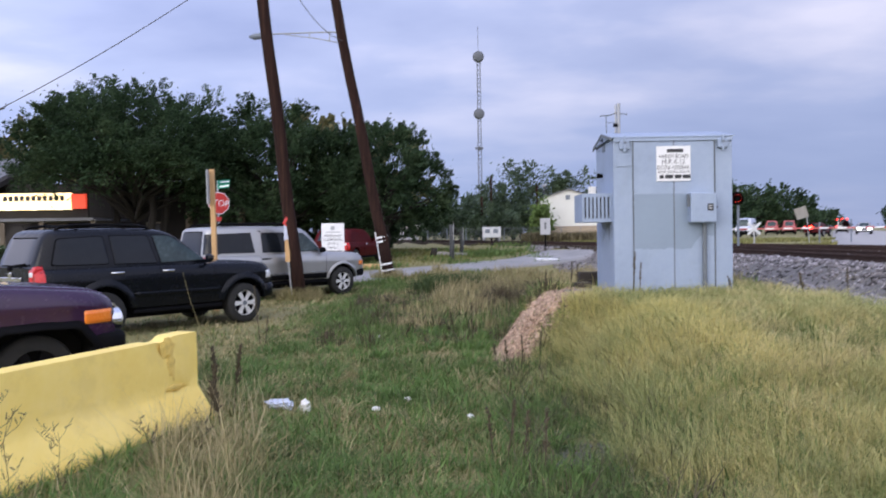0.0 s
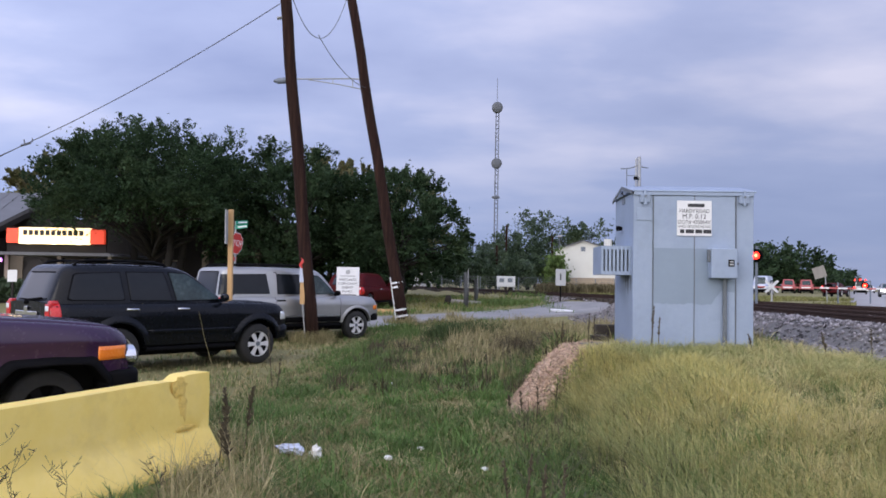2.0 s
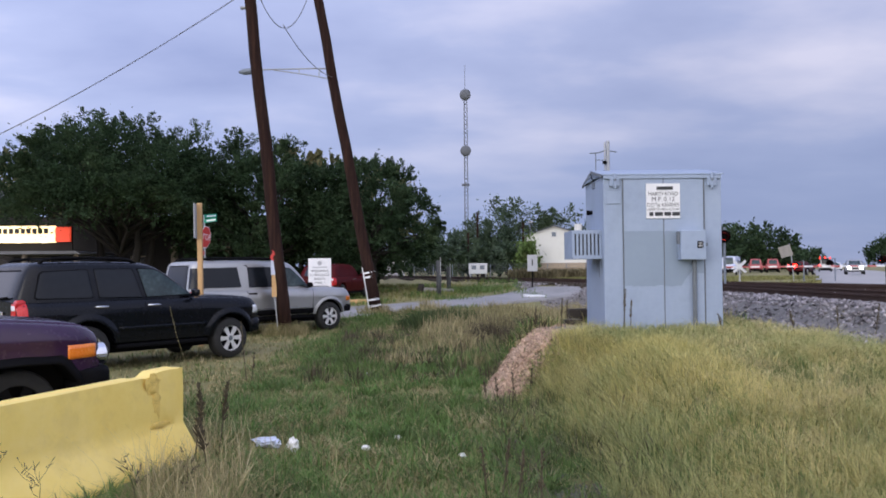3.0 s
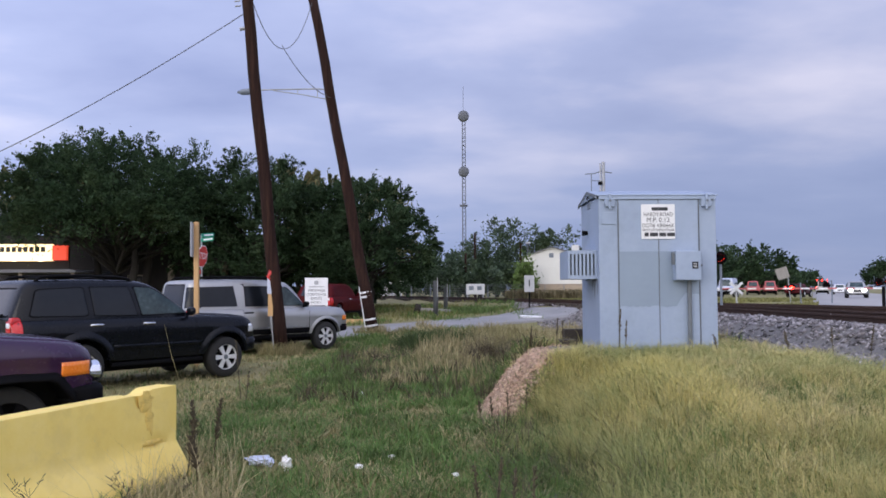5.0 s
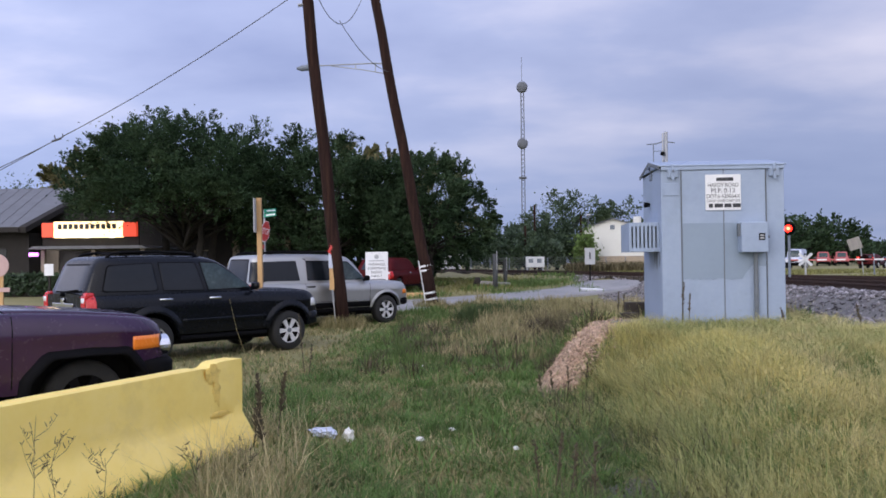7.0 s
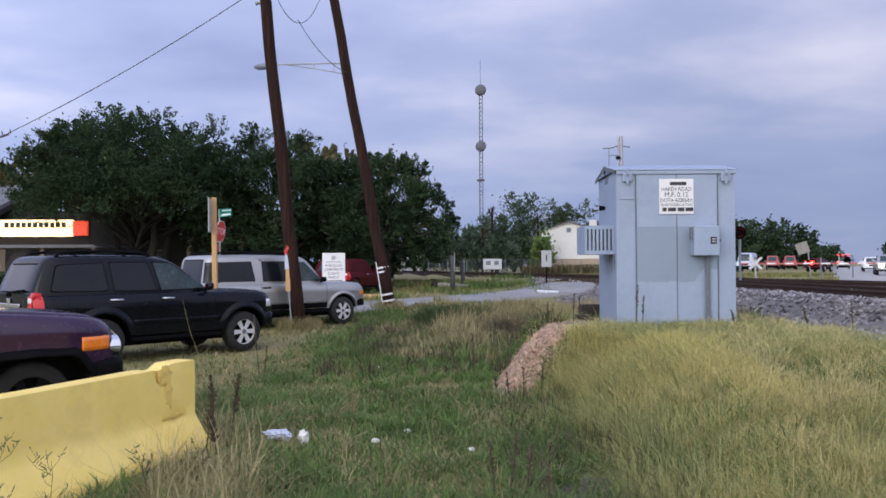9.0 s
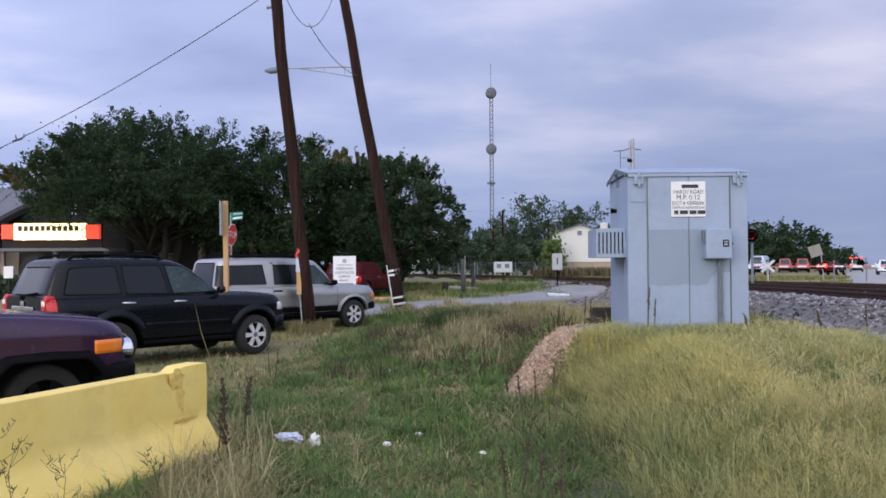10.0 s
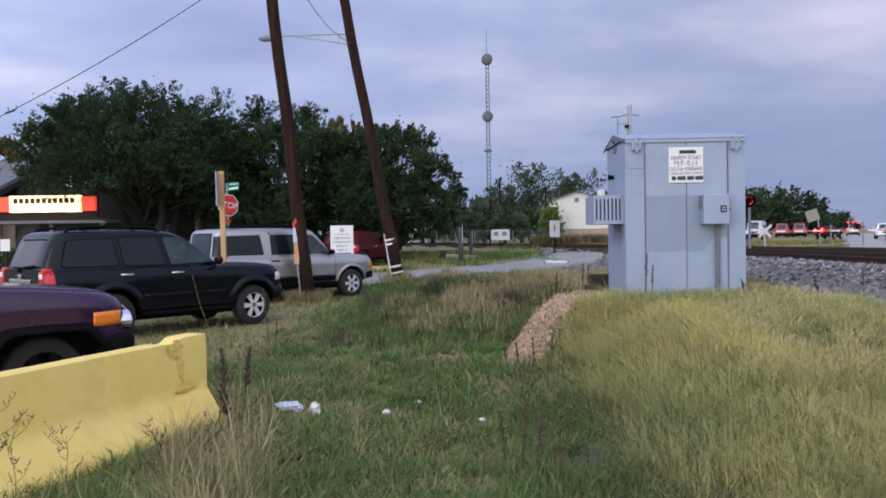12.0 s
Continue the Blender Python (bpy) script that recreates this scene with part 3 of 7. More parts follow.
    part("dial_window", boxes((0.445, 0.53, -0.207, -0.2002, 1.34, 1.44)), "plastic", bx, "small dark dial window")
    part("dial", boxes((0.46, 0.515, -0.211, -0.2072, 1.36, 1.385), (0.46, 0.515, -0.211, -0.2072, 1.40, 1.42)), "grey_paint", bx)
    part("hinge", boxes((0.17, 0.2, -0.17, -0.10, 1.40, 1.58)), "joint", bx)
    part("catch", tubes((((0.575, -0.12, 1.39), (0.615, -0.12, 1.39)), 0.02)), "joint", bx)
    part("conduit", tubes((((0.44, -0.06, 1.17), (0.44, -0.06, -0.2)), 0.033, 10)), "joint", hut, "dark grey conduit pipe")
    # louvred hood on the side wall
    lx, z0, z1 = -w - 0.435, 1.20, 1.63
    lv = part("louvre_hood", boxes((lx, -w - 0.001, 0.20, 1.02, z1 - 0.02, z1), (lx, -w - 0.001, 0.20, 1.02, z0, z0 + 0.02), (lx, lx + 0.02, 0.20, 1.02, z0 + 0.02, z1 - 0.02),
                                   (lx, -w - 0.001, 1.0, 1.02, z0 + 0.02, z1 - 0.02), (lx, -w - 0.001, 0.18, 0.20, z1 - 0.055, z1), (lx, -w - 0.001, 0.18, 0.20, z0, z0 + 0.055)), "hut", hut, "slotted steel hood over a side vent")
    part("hood_inside", boxes((lx + 0.03, -w - 0.01, 0.26, 0.28, z0 + 0.03, z1 - 0.03)), "joint", lv, "dark inside of the hood")
    for k in range(8):
        x = lx + k * (0.434 - 0.032) / 7
        part("slat", boxes((x, x + 0.032, 0.18, 0.20, z0 + 0.056, z1 - 0.056)), "hut", lv)
    # weather streaks under the hood
    for x, wd, ln in ((-0.86, 0.10, 0.28), (-0.80, 0.05, 0.20), (-0.93, 0.06, 0.24)):
        bm = bmesh.new()
        a = [bm.verts.new((-w - 0.002, 0.25 + (x + 0.9) * 3 + wd * q, z0 - 0.005 - ln * f)) for q, f in ((-1, 0), (1, 0), (0.7, 0.4), (0.15, 1), (-0.2, 0.95), (-0.6, 0.5))]
        bm.faces.new(a)
        part("streak", bm, "hut_dark", hut, "dark weather streak")
    part("side_lamp", tubes((((-w - 0.001, 0.9, 1.94), (-w - 0.09, 0.9, 1.94)), [0.03, 0.045])), "plastic", hut, "small black lamp")
    for z in (1.78, 1.95):
        part("insulator", tubes((((w + 0.001, 0.3, z), (w + 0.05, 0.3, z)), 0.016)), "grey_paint", hut)
    # aerial behind the ridge
    ax, ay = -0.53, d - 0.2
    an = part("aerial", tubes((((ax, ay, h), (ax, ay, h + 0.72)), 0.030, 10), (((ax - 0.05, ay, h), (ax - 0.05, ay, h + 0.70)), 0.012, 8)), "steel", hut, "grey aerial mast with thin arms")
    part("aerial_arm", tubes((((ax - 0.30, ay, h + 0.52), (ax - 0.15, ay, h + 0.53), (ax, ay, h + 0.58)), 0.010, 6), (((ax, ay, h + 0.56), (ax + 0.14, ay, h + 0.54)), 0.010, 6)), "joint", an)
    part("aerial_rod", tubes((((ax - 0.20, ay, h + 0.52), (ax - 0.20, ay, h + 0.1)), 0.007, 6), (((ax - 0.20, ay, h + 0.41), (ax, ay, h + 0.41)), 0.006, 6)), "joint", an)
    for z in (h + 0.18, h + 0.34):
        part("aerial_clamp", boxes((ax - 0.09, ax - 0.03, ay - 0.06, ay, z, z + 0.05)), "plastic", an)


make_hut()
tb = thing("timber_block", "dark timber sleeper lying beside the hut", "timber", pose(2.42, 12.9, 0.80, 0, 0, 8))
part("sleeper", boxes((-0.12, 0.14, -0.10, 0.10, -0.14, 0.04)), "tie", tb, bevel=0.012)


# ---- barrier ----
def make_barrier():
    a, b = Vector((-2.26, 7.32, 0)), Vector((-3.50, 3.95, 0))
    d = (b - a).normalized()
    b = a + d * 3.05
    ang = math.degrees(math.atan2(d.y, d.x))
    t = thing("concrete_barrier", "yellow painted concrete road barrier, chipped near its end", "barrier", pose(a.x, a.y, -0.06, 0, 0, ang))
    outline = [(-0.305, 0.0), (-0.29, 0.10), (-0.115, 0.38), (-0.10, 0.86), (0.10, 0.86), (0.115, 0.38), (0.29, 0.10), (0.305, 0.0)]
    bm = bmesh.new()
    n = 60
    rings = []
    for i in range(n + 1):
        x = 3.05 * i / n
        ring = []
        for j in range(len(outline)):
            (y0, z0), (y1, z1) = outline[j], outline[(j + 1) % len(outline)]
            m = 6 if j < 7 else 1
            for k in range(m):
                y, z = y0 + (y1 - y0) * k / m, z0 + (z1 - z0) * k / m
                p = Vector((x, y, z))
                dent = 0.008 * noise.noise(Vector((x * 3, y * 5, z * 4))) + 0.004 * noise.noise(Vector((x * 11, y * 13, z * 12)))
                # knocked-off concrete by the end: at the top and halfway down
                chip = 0.05 * math.exp(-((x - 0.42) / 0.10) ** 2 - ((z - 0.80) / 0.08) ** 2) + 0.035 * math.exp(-((x - 0.30) / 0.14) ** 2 - ((z - 0.40) / 0.035) ** 2)
                k2 = 1 - (chip - dent) / max(0.08, abs(y)) if z > 0.05 else 1
                ring.append(bm.verts.new((x, p.y * k2, p.z - (0.032 * float(step(0.28, 0.50, x)) + 0.02 * math.exp(-((x - 0.42) / 0.08) ** 2) if z > 0.83 else 0))))
        rings.append(ring)
    for r, s in zip(rings, rings[1:]):
        for k in range(len(r)):
            bm.faces.new((r[k], r[(k + 1) % len(r)], s[(k + 1) % len(r)], s[k]))
    bmesh.ops.triangulate(bm, faces=[bm.faces.new(rings[0][::-1]), bm.faces.new(rings[-1])])
    part("body", bm, "yellow", t, smooth=True).modifiers.new("edges", "EDGE_SPLIT").split_angle = radians(38)
    for x, z, sx, sz in ((0.40, 0.76, 0.085, 0.085), (0.36, 0.60, 0.05, 0.11), (0.32, 0.41, 0.13, 0.022)):
        bm = bmesh.new()
        bmesh.ops.create_icosphere(bm, subdivisions=3, radius=1)
        for v in bm.verts:
            q = 1 + 0.6 * noise.noise(v.co * 2.1 + Vector((x * 9, 0, 0)))
            v.co = Vector((v.co.x * sx * q, v.co.y * 0.012, v.co.z * sz * q))
        part("chipped_patch", bm, "scar", t, "rough brownish chipped patch", at=pose(x, 0.101 + 0.03 * (0.86 - z), z, 2))


make_barrier()


# ---- utility poles and wires ----
def utility_pole(base, top, r0, r1, label):
    t = thing("utility_pole", label, "pole", pose(*base))
    d = Vector(top) - Vector(base)
    pts = [d * (k / 10) + Vector((0.02 * math.sin(k * 1.7), 0.02 * math.cos(k * 2.1), 0)) for k in range(11)]
    part("shaft", tube(bmesh.new(), pts, [r0 + (r1 - r0) * k / 10 for k in range(11)], 14), "wood", t, smooth=True)
    return t, d


pole_a, da = utility_pole((-3.42, 20.5, -0.1), (-4.50, 20.39, 10.4), 0.168, 0.14, "leaning dark-brown wooden utility pole beside the parked vehicles")
pole_b, db = utility_pole((-1.38, 26.0, 0.0), (-3.42, 25.85, 11.4), 0.19, 0.15, "leaning dark wooden utility pole with white reflective bands")
for f in (0.042, 0.060, 0.124, 0.136):
    c = db * f
    part("band", tubes(((c, c + db.normalized() * 0.06), 0.198, 14)), "sign_white", pole_b, "white reflective band")
part("marker", tubes((((-0.27, -0.13, 0.35), (-0.49, -0.13, 1.75)), 0.018, 6)), "sign_white", pole_b, "pale strip along the pole")
part("guard_plate", boxes((-0.34, -0.22, -0.16, -0.11, 1.10, 1.66)), "post_timber", pole_a, "tan timber strip fixed to the pole")
part("ground_strip", tubes((((-0.17, -0.17, 0.1), (-0.27, -0.15, 1.12)), 0.014, 6)), "grey_paint", pole_a, "pale earth wire cover")
part("notice", boxes((-0.36, -0.25, -0.17, -0.125, 1.66, 2.06)), "litter", pole_a, "torn white notice")
crumpled = bmesh.new()
bmesh.ops.create_icosphere(crumpled, subdivisions=2, radius=1)
for v in crumpled.verts:
    k = 1 + 0.5 * noise.noise(v.co * 2.0)
    v.co = Vector((v.co.x * 0.05 * k - 0.30 + 0.04 * math.sin(v.co.z * 4), v.co.y * 0.03 * k - 0.16, v.co.z * 0.14 * k + 2.16))
part("ribbon", crumpled, "sign_red", pole_a, "torn red ribbon tied to the pole")
for k in range(4):
    c = da * (0.86 + 0.012 * k)
    part("bolt", tubes(((c + Vector((-0.30, -0.1, 0)), c + Vector((-0.16, -0.1, 0.02))), 0.02)), "steel", pole_a)
part("insulator", tubes((((-1.12, -0.12, 8.46), (-0.92, -0.1, 8.50)), [0.05, 0.035])), "steel", pole_a, "grey wire clamp")
# street lamp arm from the far pole, passing behind the near one
c = Vector((-1.30, -0.1, 8.05))
arm = part("lamp_arm", tubes(((c, c + Vector((-0.05, 0, 0.14)), c + Vector((-0.6, 0, 0.17)), c + Vector((-2.6, 0, 0.12))), 0.022, 8),
                             ((c + Vector((0, 0, -0.22)), c + Vector((-1.0, 0, -0.03)), c + Vector((-2.0, 0, 0.11))), 0.016, 8),
                             ((c + Vector((-0.55, 0, 0.17)), c + Vector((-0.55, 0, -0.10))), 0.012, 6), ((c + Vector((-1.2, 0, 0.15)), c + Vector((-1.2, 0, 0.0))), 0.012, 6)), "steel", pole_b, "thin steel bracket arm")
bm = bmesh.new()
tube(bm, [c + Vector((-2.45, 0, 0.12)), c + Vector((-2.62, 0, 0.11)), c + Vector((-2.78, 0, 0.07)), c + Vector((-2.98, 0, 0.05)), c + Vector((-3.14, 0, 0.05))], [0.04, 0.085, 0.105, 0.10, 0.035], 12)
head = part("lamp_head", bm, "hut_dark", pole_b, "grey cobra-head street lamp, unlit", smooth=True)
part("photocell", tubes(((c + Vector((-2.66, 0, 0.17)), c + Vector((-2.66, 0, 0.25))), 0.035)), "plastic", head)


def cable(name, a, b, sag, r, label, n=24):
    a, b = Vector(a), Vector(b)
    pts = [a.lerp(b, k / n) - Vector((0, 0, sag * 4 * (k / n) * (1 - k / n))) for k in range(n + 1)]
    ob = part(name, tube(bmesh.new(), pts, r, 6), "wire", smooth=True)
    return tagged(ob, label, "cable")


main_cable = cable("service_cable", (-4.45, 20.3, 8.72), (-17.5, 20.6, 2.45), 0.60, 0.011, "black service cable sagging from the pole")
cable("service_cable", (-11.2, 20.46, 4.88), (-17.5, 22.0, 2.6), 0.1, 0.010, "black branching service cable")
part("clamp", tubes((((-0.12, 0, -0.04), (0.12, 0, 0.04)), 0.03), (((-0.03, 0, 0.0), (-0.06, 0, 0.12)), 0.014, 6), (((0.16, 0, 0.05), (0.16, 0, 0.16)), 0.014, 6)), "wire", main_cable, "dark splice clamp", at=pose(-10.95, 20.45, 4.99))
cable("hanging_cable", (-4.35, 20.5, 9.45), (-3.38, 25.85, 11.2), 1.62, 0.011, "thin black cable looping between the poles")
cable("hanging_cable", (-3.90, 23.0, 8.75), (-2.75, 25.85, 7.9), 0.28, 0.011, "thin black cable running down between the poles")
cable("hanging_cable", (-2.72, 25.8, 7.75), (-2.66, 25.85, 7.4), 0.3, 0.01, "short loose loop of cable at the pole", 10)


# ---- trees ----
def limb_points(rng, a, b, bend, n=5):
    a, b = Vector(a), Vector(b)
    out = []
    for k in range(n + 1):
        p = a.lerp(b, k / n)
        s = math.sin(math.pi * k / n) * bend
        out.append(p + Vector((rng.uniform(-s, s), rng.uniform(-s, s), rng.uniform(0, s))))
    return out


def tree(at, radius, height, low, leaves, leaf_size, material_, label, seed, clumps=46, trunk_r=0.24, stems=2, clear=None, fill=0.18, dense=1.0):
    """A broad tree: trunk, limbs to each clump, and a crown of many small leaves gathered in uneven clumps."""
    rng = random.Random(seed)
    nr = np.random.default_rng(seed)
    x, y = at
    t = thing("tree", label, "tree", pose(x, y, ground_at(x, y) - 0.1))
    mid = low + (height - low) * 0.38
    cl = []
    for k in range(clumps):
        # a spiral over the dome, a third of the clumps drawn inside
        a, u = 2.39996 * k + rng.uniform(-0.3, 0.3), -0.55 + 1.55 * (k + 0.5) / clumps
        q = rng.uniform(0.84, 1.03) if k % 3 else rng.uniform(0.4, 0.75)
        flat = math.sqrt(max(0.05, 1 - u * u))
        cx, cy = math.cos(a) * radius * flat * q * 0.86, math.sin(a) * radius * flat * q * 0.8
        cz = mid + ((height - mid) * 0.86 * u * q if u > 0 else (mid - low) * u * q * 1.1)
        cr = radius * rng.uniform(0.15, 0.23) * dense
        if clear and cx < clear[0]:
            cz = max(cz, clear[1] + cr * 0.8)
        cl.append((Vector((cx, cy, cz)), cr))
    bm = bmesh.new()
    for s in range(stems):
        off = Vector((rng.uniform(-0.5, 0.5), rng.uniform(-0.3, 0.3), 0)) * (stems - 1)
        tube(bm, limb_points(rng, off, Vector((off.x * 1.8, off.y * 1.8, mid * 0.8)), 0.12), [trunk_r * (1 - 0.09 * k) for k in range(6)], 9)
    for c, r in cl[::2]:
        tube(bm, limb_points(rng, Vector((0, 0, mid * rng.uniform(0.4, 0.75))), c, 0.22), [trunk_r * 0.42 * (1 - 0.17 * k) for k in range(6)], 6)
    part("trunk", bm, "bark", t, smooth=True)
    # leaves sit on flat feathery sprays that fan out of the clumps, denser on the outside; a few fill the inside
    C, R = np.array([c for c, _ in cl]), np.array([r for _, r in cl])
    each = 110
    sprays = leaves // each
    home = nr.choice(len(cl), sprays, p=R ** 2 / (R ** 2).sum())
    way = C[home] * np.array([1, 1, 0.7]) / radius * 0.9 + nr.normal(0, 0.75, (sprays, 3)) + np.array([0, 0, 0.15])
    way /= np.linalg.norm(way, axis=1)[:, None]
    across = np.cross(way, nr.normal(0, 0.35, (sprays, 3)) + np.array([0, 0, 1.0]))
    across /= np.linalg.norm(across, axis=1)[:, None]
    over = np.cross(across, way)
    root = C[home] + way * (R[home] * nr.uniform(0.15, 0.7, sprays))[:, None]
    reach = R[home] * nr.uniform(0.45, 0.95, sprays)
    leaves = sprays * each
    on = np.repeat(np.arange(sprays), each)
    f = nr.uniform(0.0, 1.0, leaves)
    wide = (0.42 * reach[on] * np.sin(np.pi * np.clip(0.12 + 0.85 * f, 0, 1))) * nr.normal(0, 0.6, leaves)
    P = root[on] + way[on] * (reach[on] * f)[:, None] + across[on] * wide[:, None] + over[on] * (0.07 * reach[on] * nr.normal(0, 1, leaves) - 0.10 * reach[on] * f * f)[:, None]
    inside = nr.uniform(0, 1, leaves) < fill
    d = nr.normal(0, 1, (leaves, 3))
    P = np.where(inside[:, None], C[home[on]] + d * 0.45 * R[home[on]][:, None], P)
    u = way[on] + across[on] * np.sign(wide)[:, None] * 0.7 + nr.normal(0, 0.45, (leaves, 3))
    u /= np.linalg.norm(u, axis=1)[:, None]
    v = np.cross(u, over[on] + nr.normal(0, 0.5, (leaves, 3)))
    v /= np.linalg.norm(v, axis=1)[:, None]
    s = leaf_size * nr.uniform(0.6, 1.3, leaves)[:, None]
    V = np.stack([P - u * s, P + v * s * 0.5, P + u * s, P - v * s * 0.5], 1).reshape(-1, 3)
    part("crown", sheet("crown", V, np.arange(4 * leaves).reshape(-1, 4), material_), None, t)
    return t


tree((-14.4, 38.9), 5.75, 8.35, 2.5, 145000, 0.069, "leaf", "broad dark-green live oak beside the restaurant", 11, 150, clear=(3.4, 3.3), stems=3)
tree((-7.7, 40.0), 4.6, 7.7, 0.6, 85000, 0.075, "leaf", "dense dark-green oak behind the parked vehicles", 12, 70)
tree((-2.9, 40.5), 4.3, 6.8, 0.5, 85000, 0.075, "leaf", "dark-green oak with thin bright outer twigs", 13, 80)
tree((-7.9, 56.0), 4.2, 10.2, 2.0, 14000, 0.18, "leaf_autumn", "taller oak turning yellow-brown behind the others", 14, 40)
tree((-4.0, 58.0), 4.2, 9.3, 1.5, 14000, 0.18, "leaf_autumn", "tall oak with yellowing twigs behind the others", 15, 40)
tree((-27.5, 62.0), 6.8, 11.6, 1.5, 22000, 0.22, "leaf_autumn", "yellowing tree behind the restaurant roof", 16, 40)

for x, y, r_, h_, sd in ((-9.6, 44.5, 2.2, 3.0, 61), (-6.2, 45.0, 2.4, 3.2, 62), (-3.0, 45.0, 2.2, 2.9, 63)):
    t_ = tree((x, y), r_, h_, 0.1, 9000, 0.13, "leaf", "dark green shrub under the oaks", sd, 24, 0.06, 3)
    t_.name = "shrub"
    t_["category"] = "shrub"


# ---- vehicles: x forward, y to the left, z up ----
def arc(cx, cz, r, a0, a1, n=10):
    return [(cx + r * math.cos(radians(a0 + (a1 - a0) * k / n)), cz + r * math.sin(radians(a0 + (a1 - a0) * k / n))) for k in range(n + 1)]


def lathe(bm, prof, n=28, m=None):
    """Turns an r, y outline round the y axis."""
    rings = []
    for r, y in prof:
        ring = [Vector((r * math.cos(2 * math.pi * k / n), y, r * math.sin(2 * math.pi * k / n))) for k in range(n)]
        rings.append([bm.verts.new(m @ p if m else p) for p in ring])
    for a, b in zip(rings, rings[1:]):
        for k in range(n):
            bm.faces.new((a[k], a[(k + 1) % n], b[(k + 1) % n], b[k]))
    return bm


def make_wheel(parent, x, y, r, w, side, spokes=6, rim="alloy"):
    """side: -1 with the outer face to the vehicle's right."""
    wheel = part("wheel", lathe(bmesh.new(), [(r * 0.62, -w / 2), (r * 0.92, -w / 2), (r * 0.985, -w * 0.38), (r, -w * 0.2), (r, w * 0.2), (r * 0.985, w * 0.38), (r * 0.92, w / 2), (r * 0.62, w / 2)]), "rubber", parent, "black rubber tyre on an alloy rim", smooth=True, at=pose(x, y, r))
    o = side * w * 0.42
    bm = lathe(bmesh.new(), [(r * 0.64, o * 0.2), (r * 0.645, o), (r * 0.60, o * 1.04), (r * 0.58, o * 0.5), (r * 0.03, o * 0.35)])
    part("rim_dish", bm, "plastic", wheel, smooth=True)
    bm = lathe(bmesh.new(), [(r * 0.655, o * 0.9), (r * 0.65, o * 1.07), (r * 0.595, o * 1.06), (r * 0.58, o * 0.8)])
    for k in range(spokes):
        m = pose(0, 0, 0, 0, 360 * k / spokes, 0)
        prism(bm, [(0.05, -r * 0.075), (r * 0.60, -r * 0.125), (r * 0.60, r * 0.125), (0.05, r * 0.075)], o * 0.80, o * 1.02, lambda x, y, z: m @ Vector((x, y, z)))
    lathe(bm, [(r * 0.19, o * 0.8), (r * 0.19, o * 1.06), (r * 0.13, o * 1.07)], 14)
    part("hub_cap", lathe(bmesh.new(), [(r * 0.12, o * 0.9), (r * 0.12, o * 1.09), (r * 0.08, o * 1.12), (0.001, o * 1.12)], 14), "joint", wheel, "dark hub cap")
    part("rim", bm, rim, wheel, "bright alloy rim with broad spokes")
    return wheel


def wheel_gap(cx, r, R, square, n=10):
    """Outline of a wheel opening from front to rear: round, or flat-topped with cut corners."""
    if not square:
        return arc(cx, r, R, 10, 170, n)
    return [(cx + R * x, r + R * z) for x, z in ((1.02, 0.17), (1.0, 0.40), (0.95, 0.48), (0.70, 0.76), (0.60, 0.81), (0, 0.83), (-0.60, 0.81), (-0.70, 0.76), (-0.95, 0.48), (-1.0, 0.40), (-1.02, 0.17))]


def skin_grid(rows, material_=None, closed=False):
    """A bmesh of quads between rows of points."""
    bm = bmesh.new()
    vs = [[bm.verts.new(p) for p in row] for row in rows]
    for a, b in zip(vs, vs[1:]):
        for k in range(len(a) if closed else len(a) - 1):
            j = (k + 1) % len(a)
            bm.faces.new((a[k], a[j], b[j], b[k]))
    return bm, vs


def bumper_block(x0, x1, w, z0, z1, power=4.5, edge=0.045):
    """A bumper: a bow in plan from x0 out to x1, with rounded upper and lower edges."""
    rows = []
    for z, d in ((z0, edge), (z0 + edge * 0.3, edge * 0.3), (z0 + edge, 0), (z1 - edge, 0), (z1 - edge * 0.3, edge * 0.3), (z1, edge)):
        row = []
        for k in range(25):
            a = math.pi * (k / 24 - 0.5)
            c, s_ = max(0.0, math.cos(a)), math.sin(a)
            row.append(Vector((x0 + (x1 - x0 - math.copysign(d, x1 - x0)) * c ** (2 / power), (w - d) * math.copysign(abs(s_) ** (2 / power), s_), z)))
        rows.append(row)
    bm, vs = skin_grid(rows, closed=True)
    bm.faces.new(vs[0][::-1])
    bm.faces.new(vs[-1])
    return bm


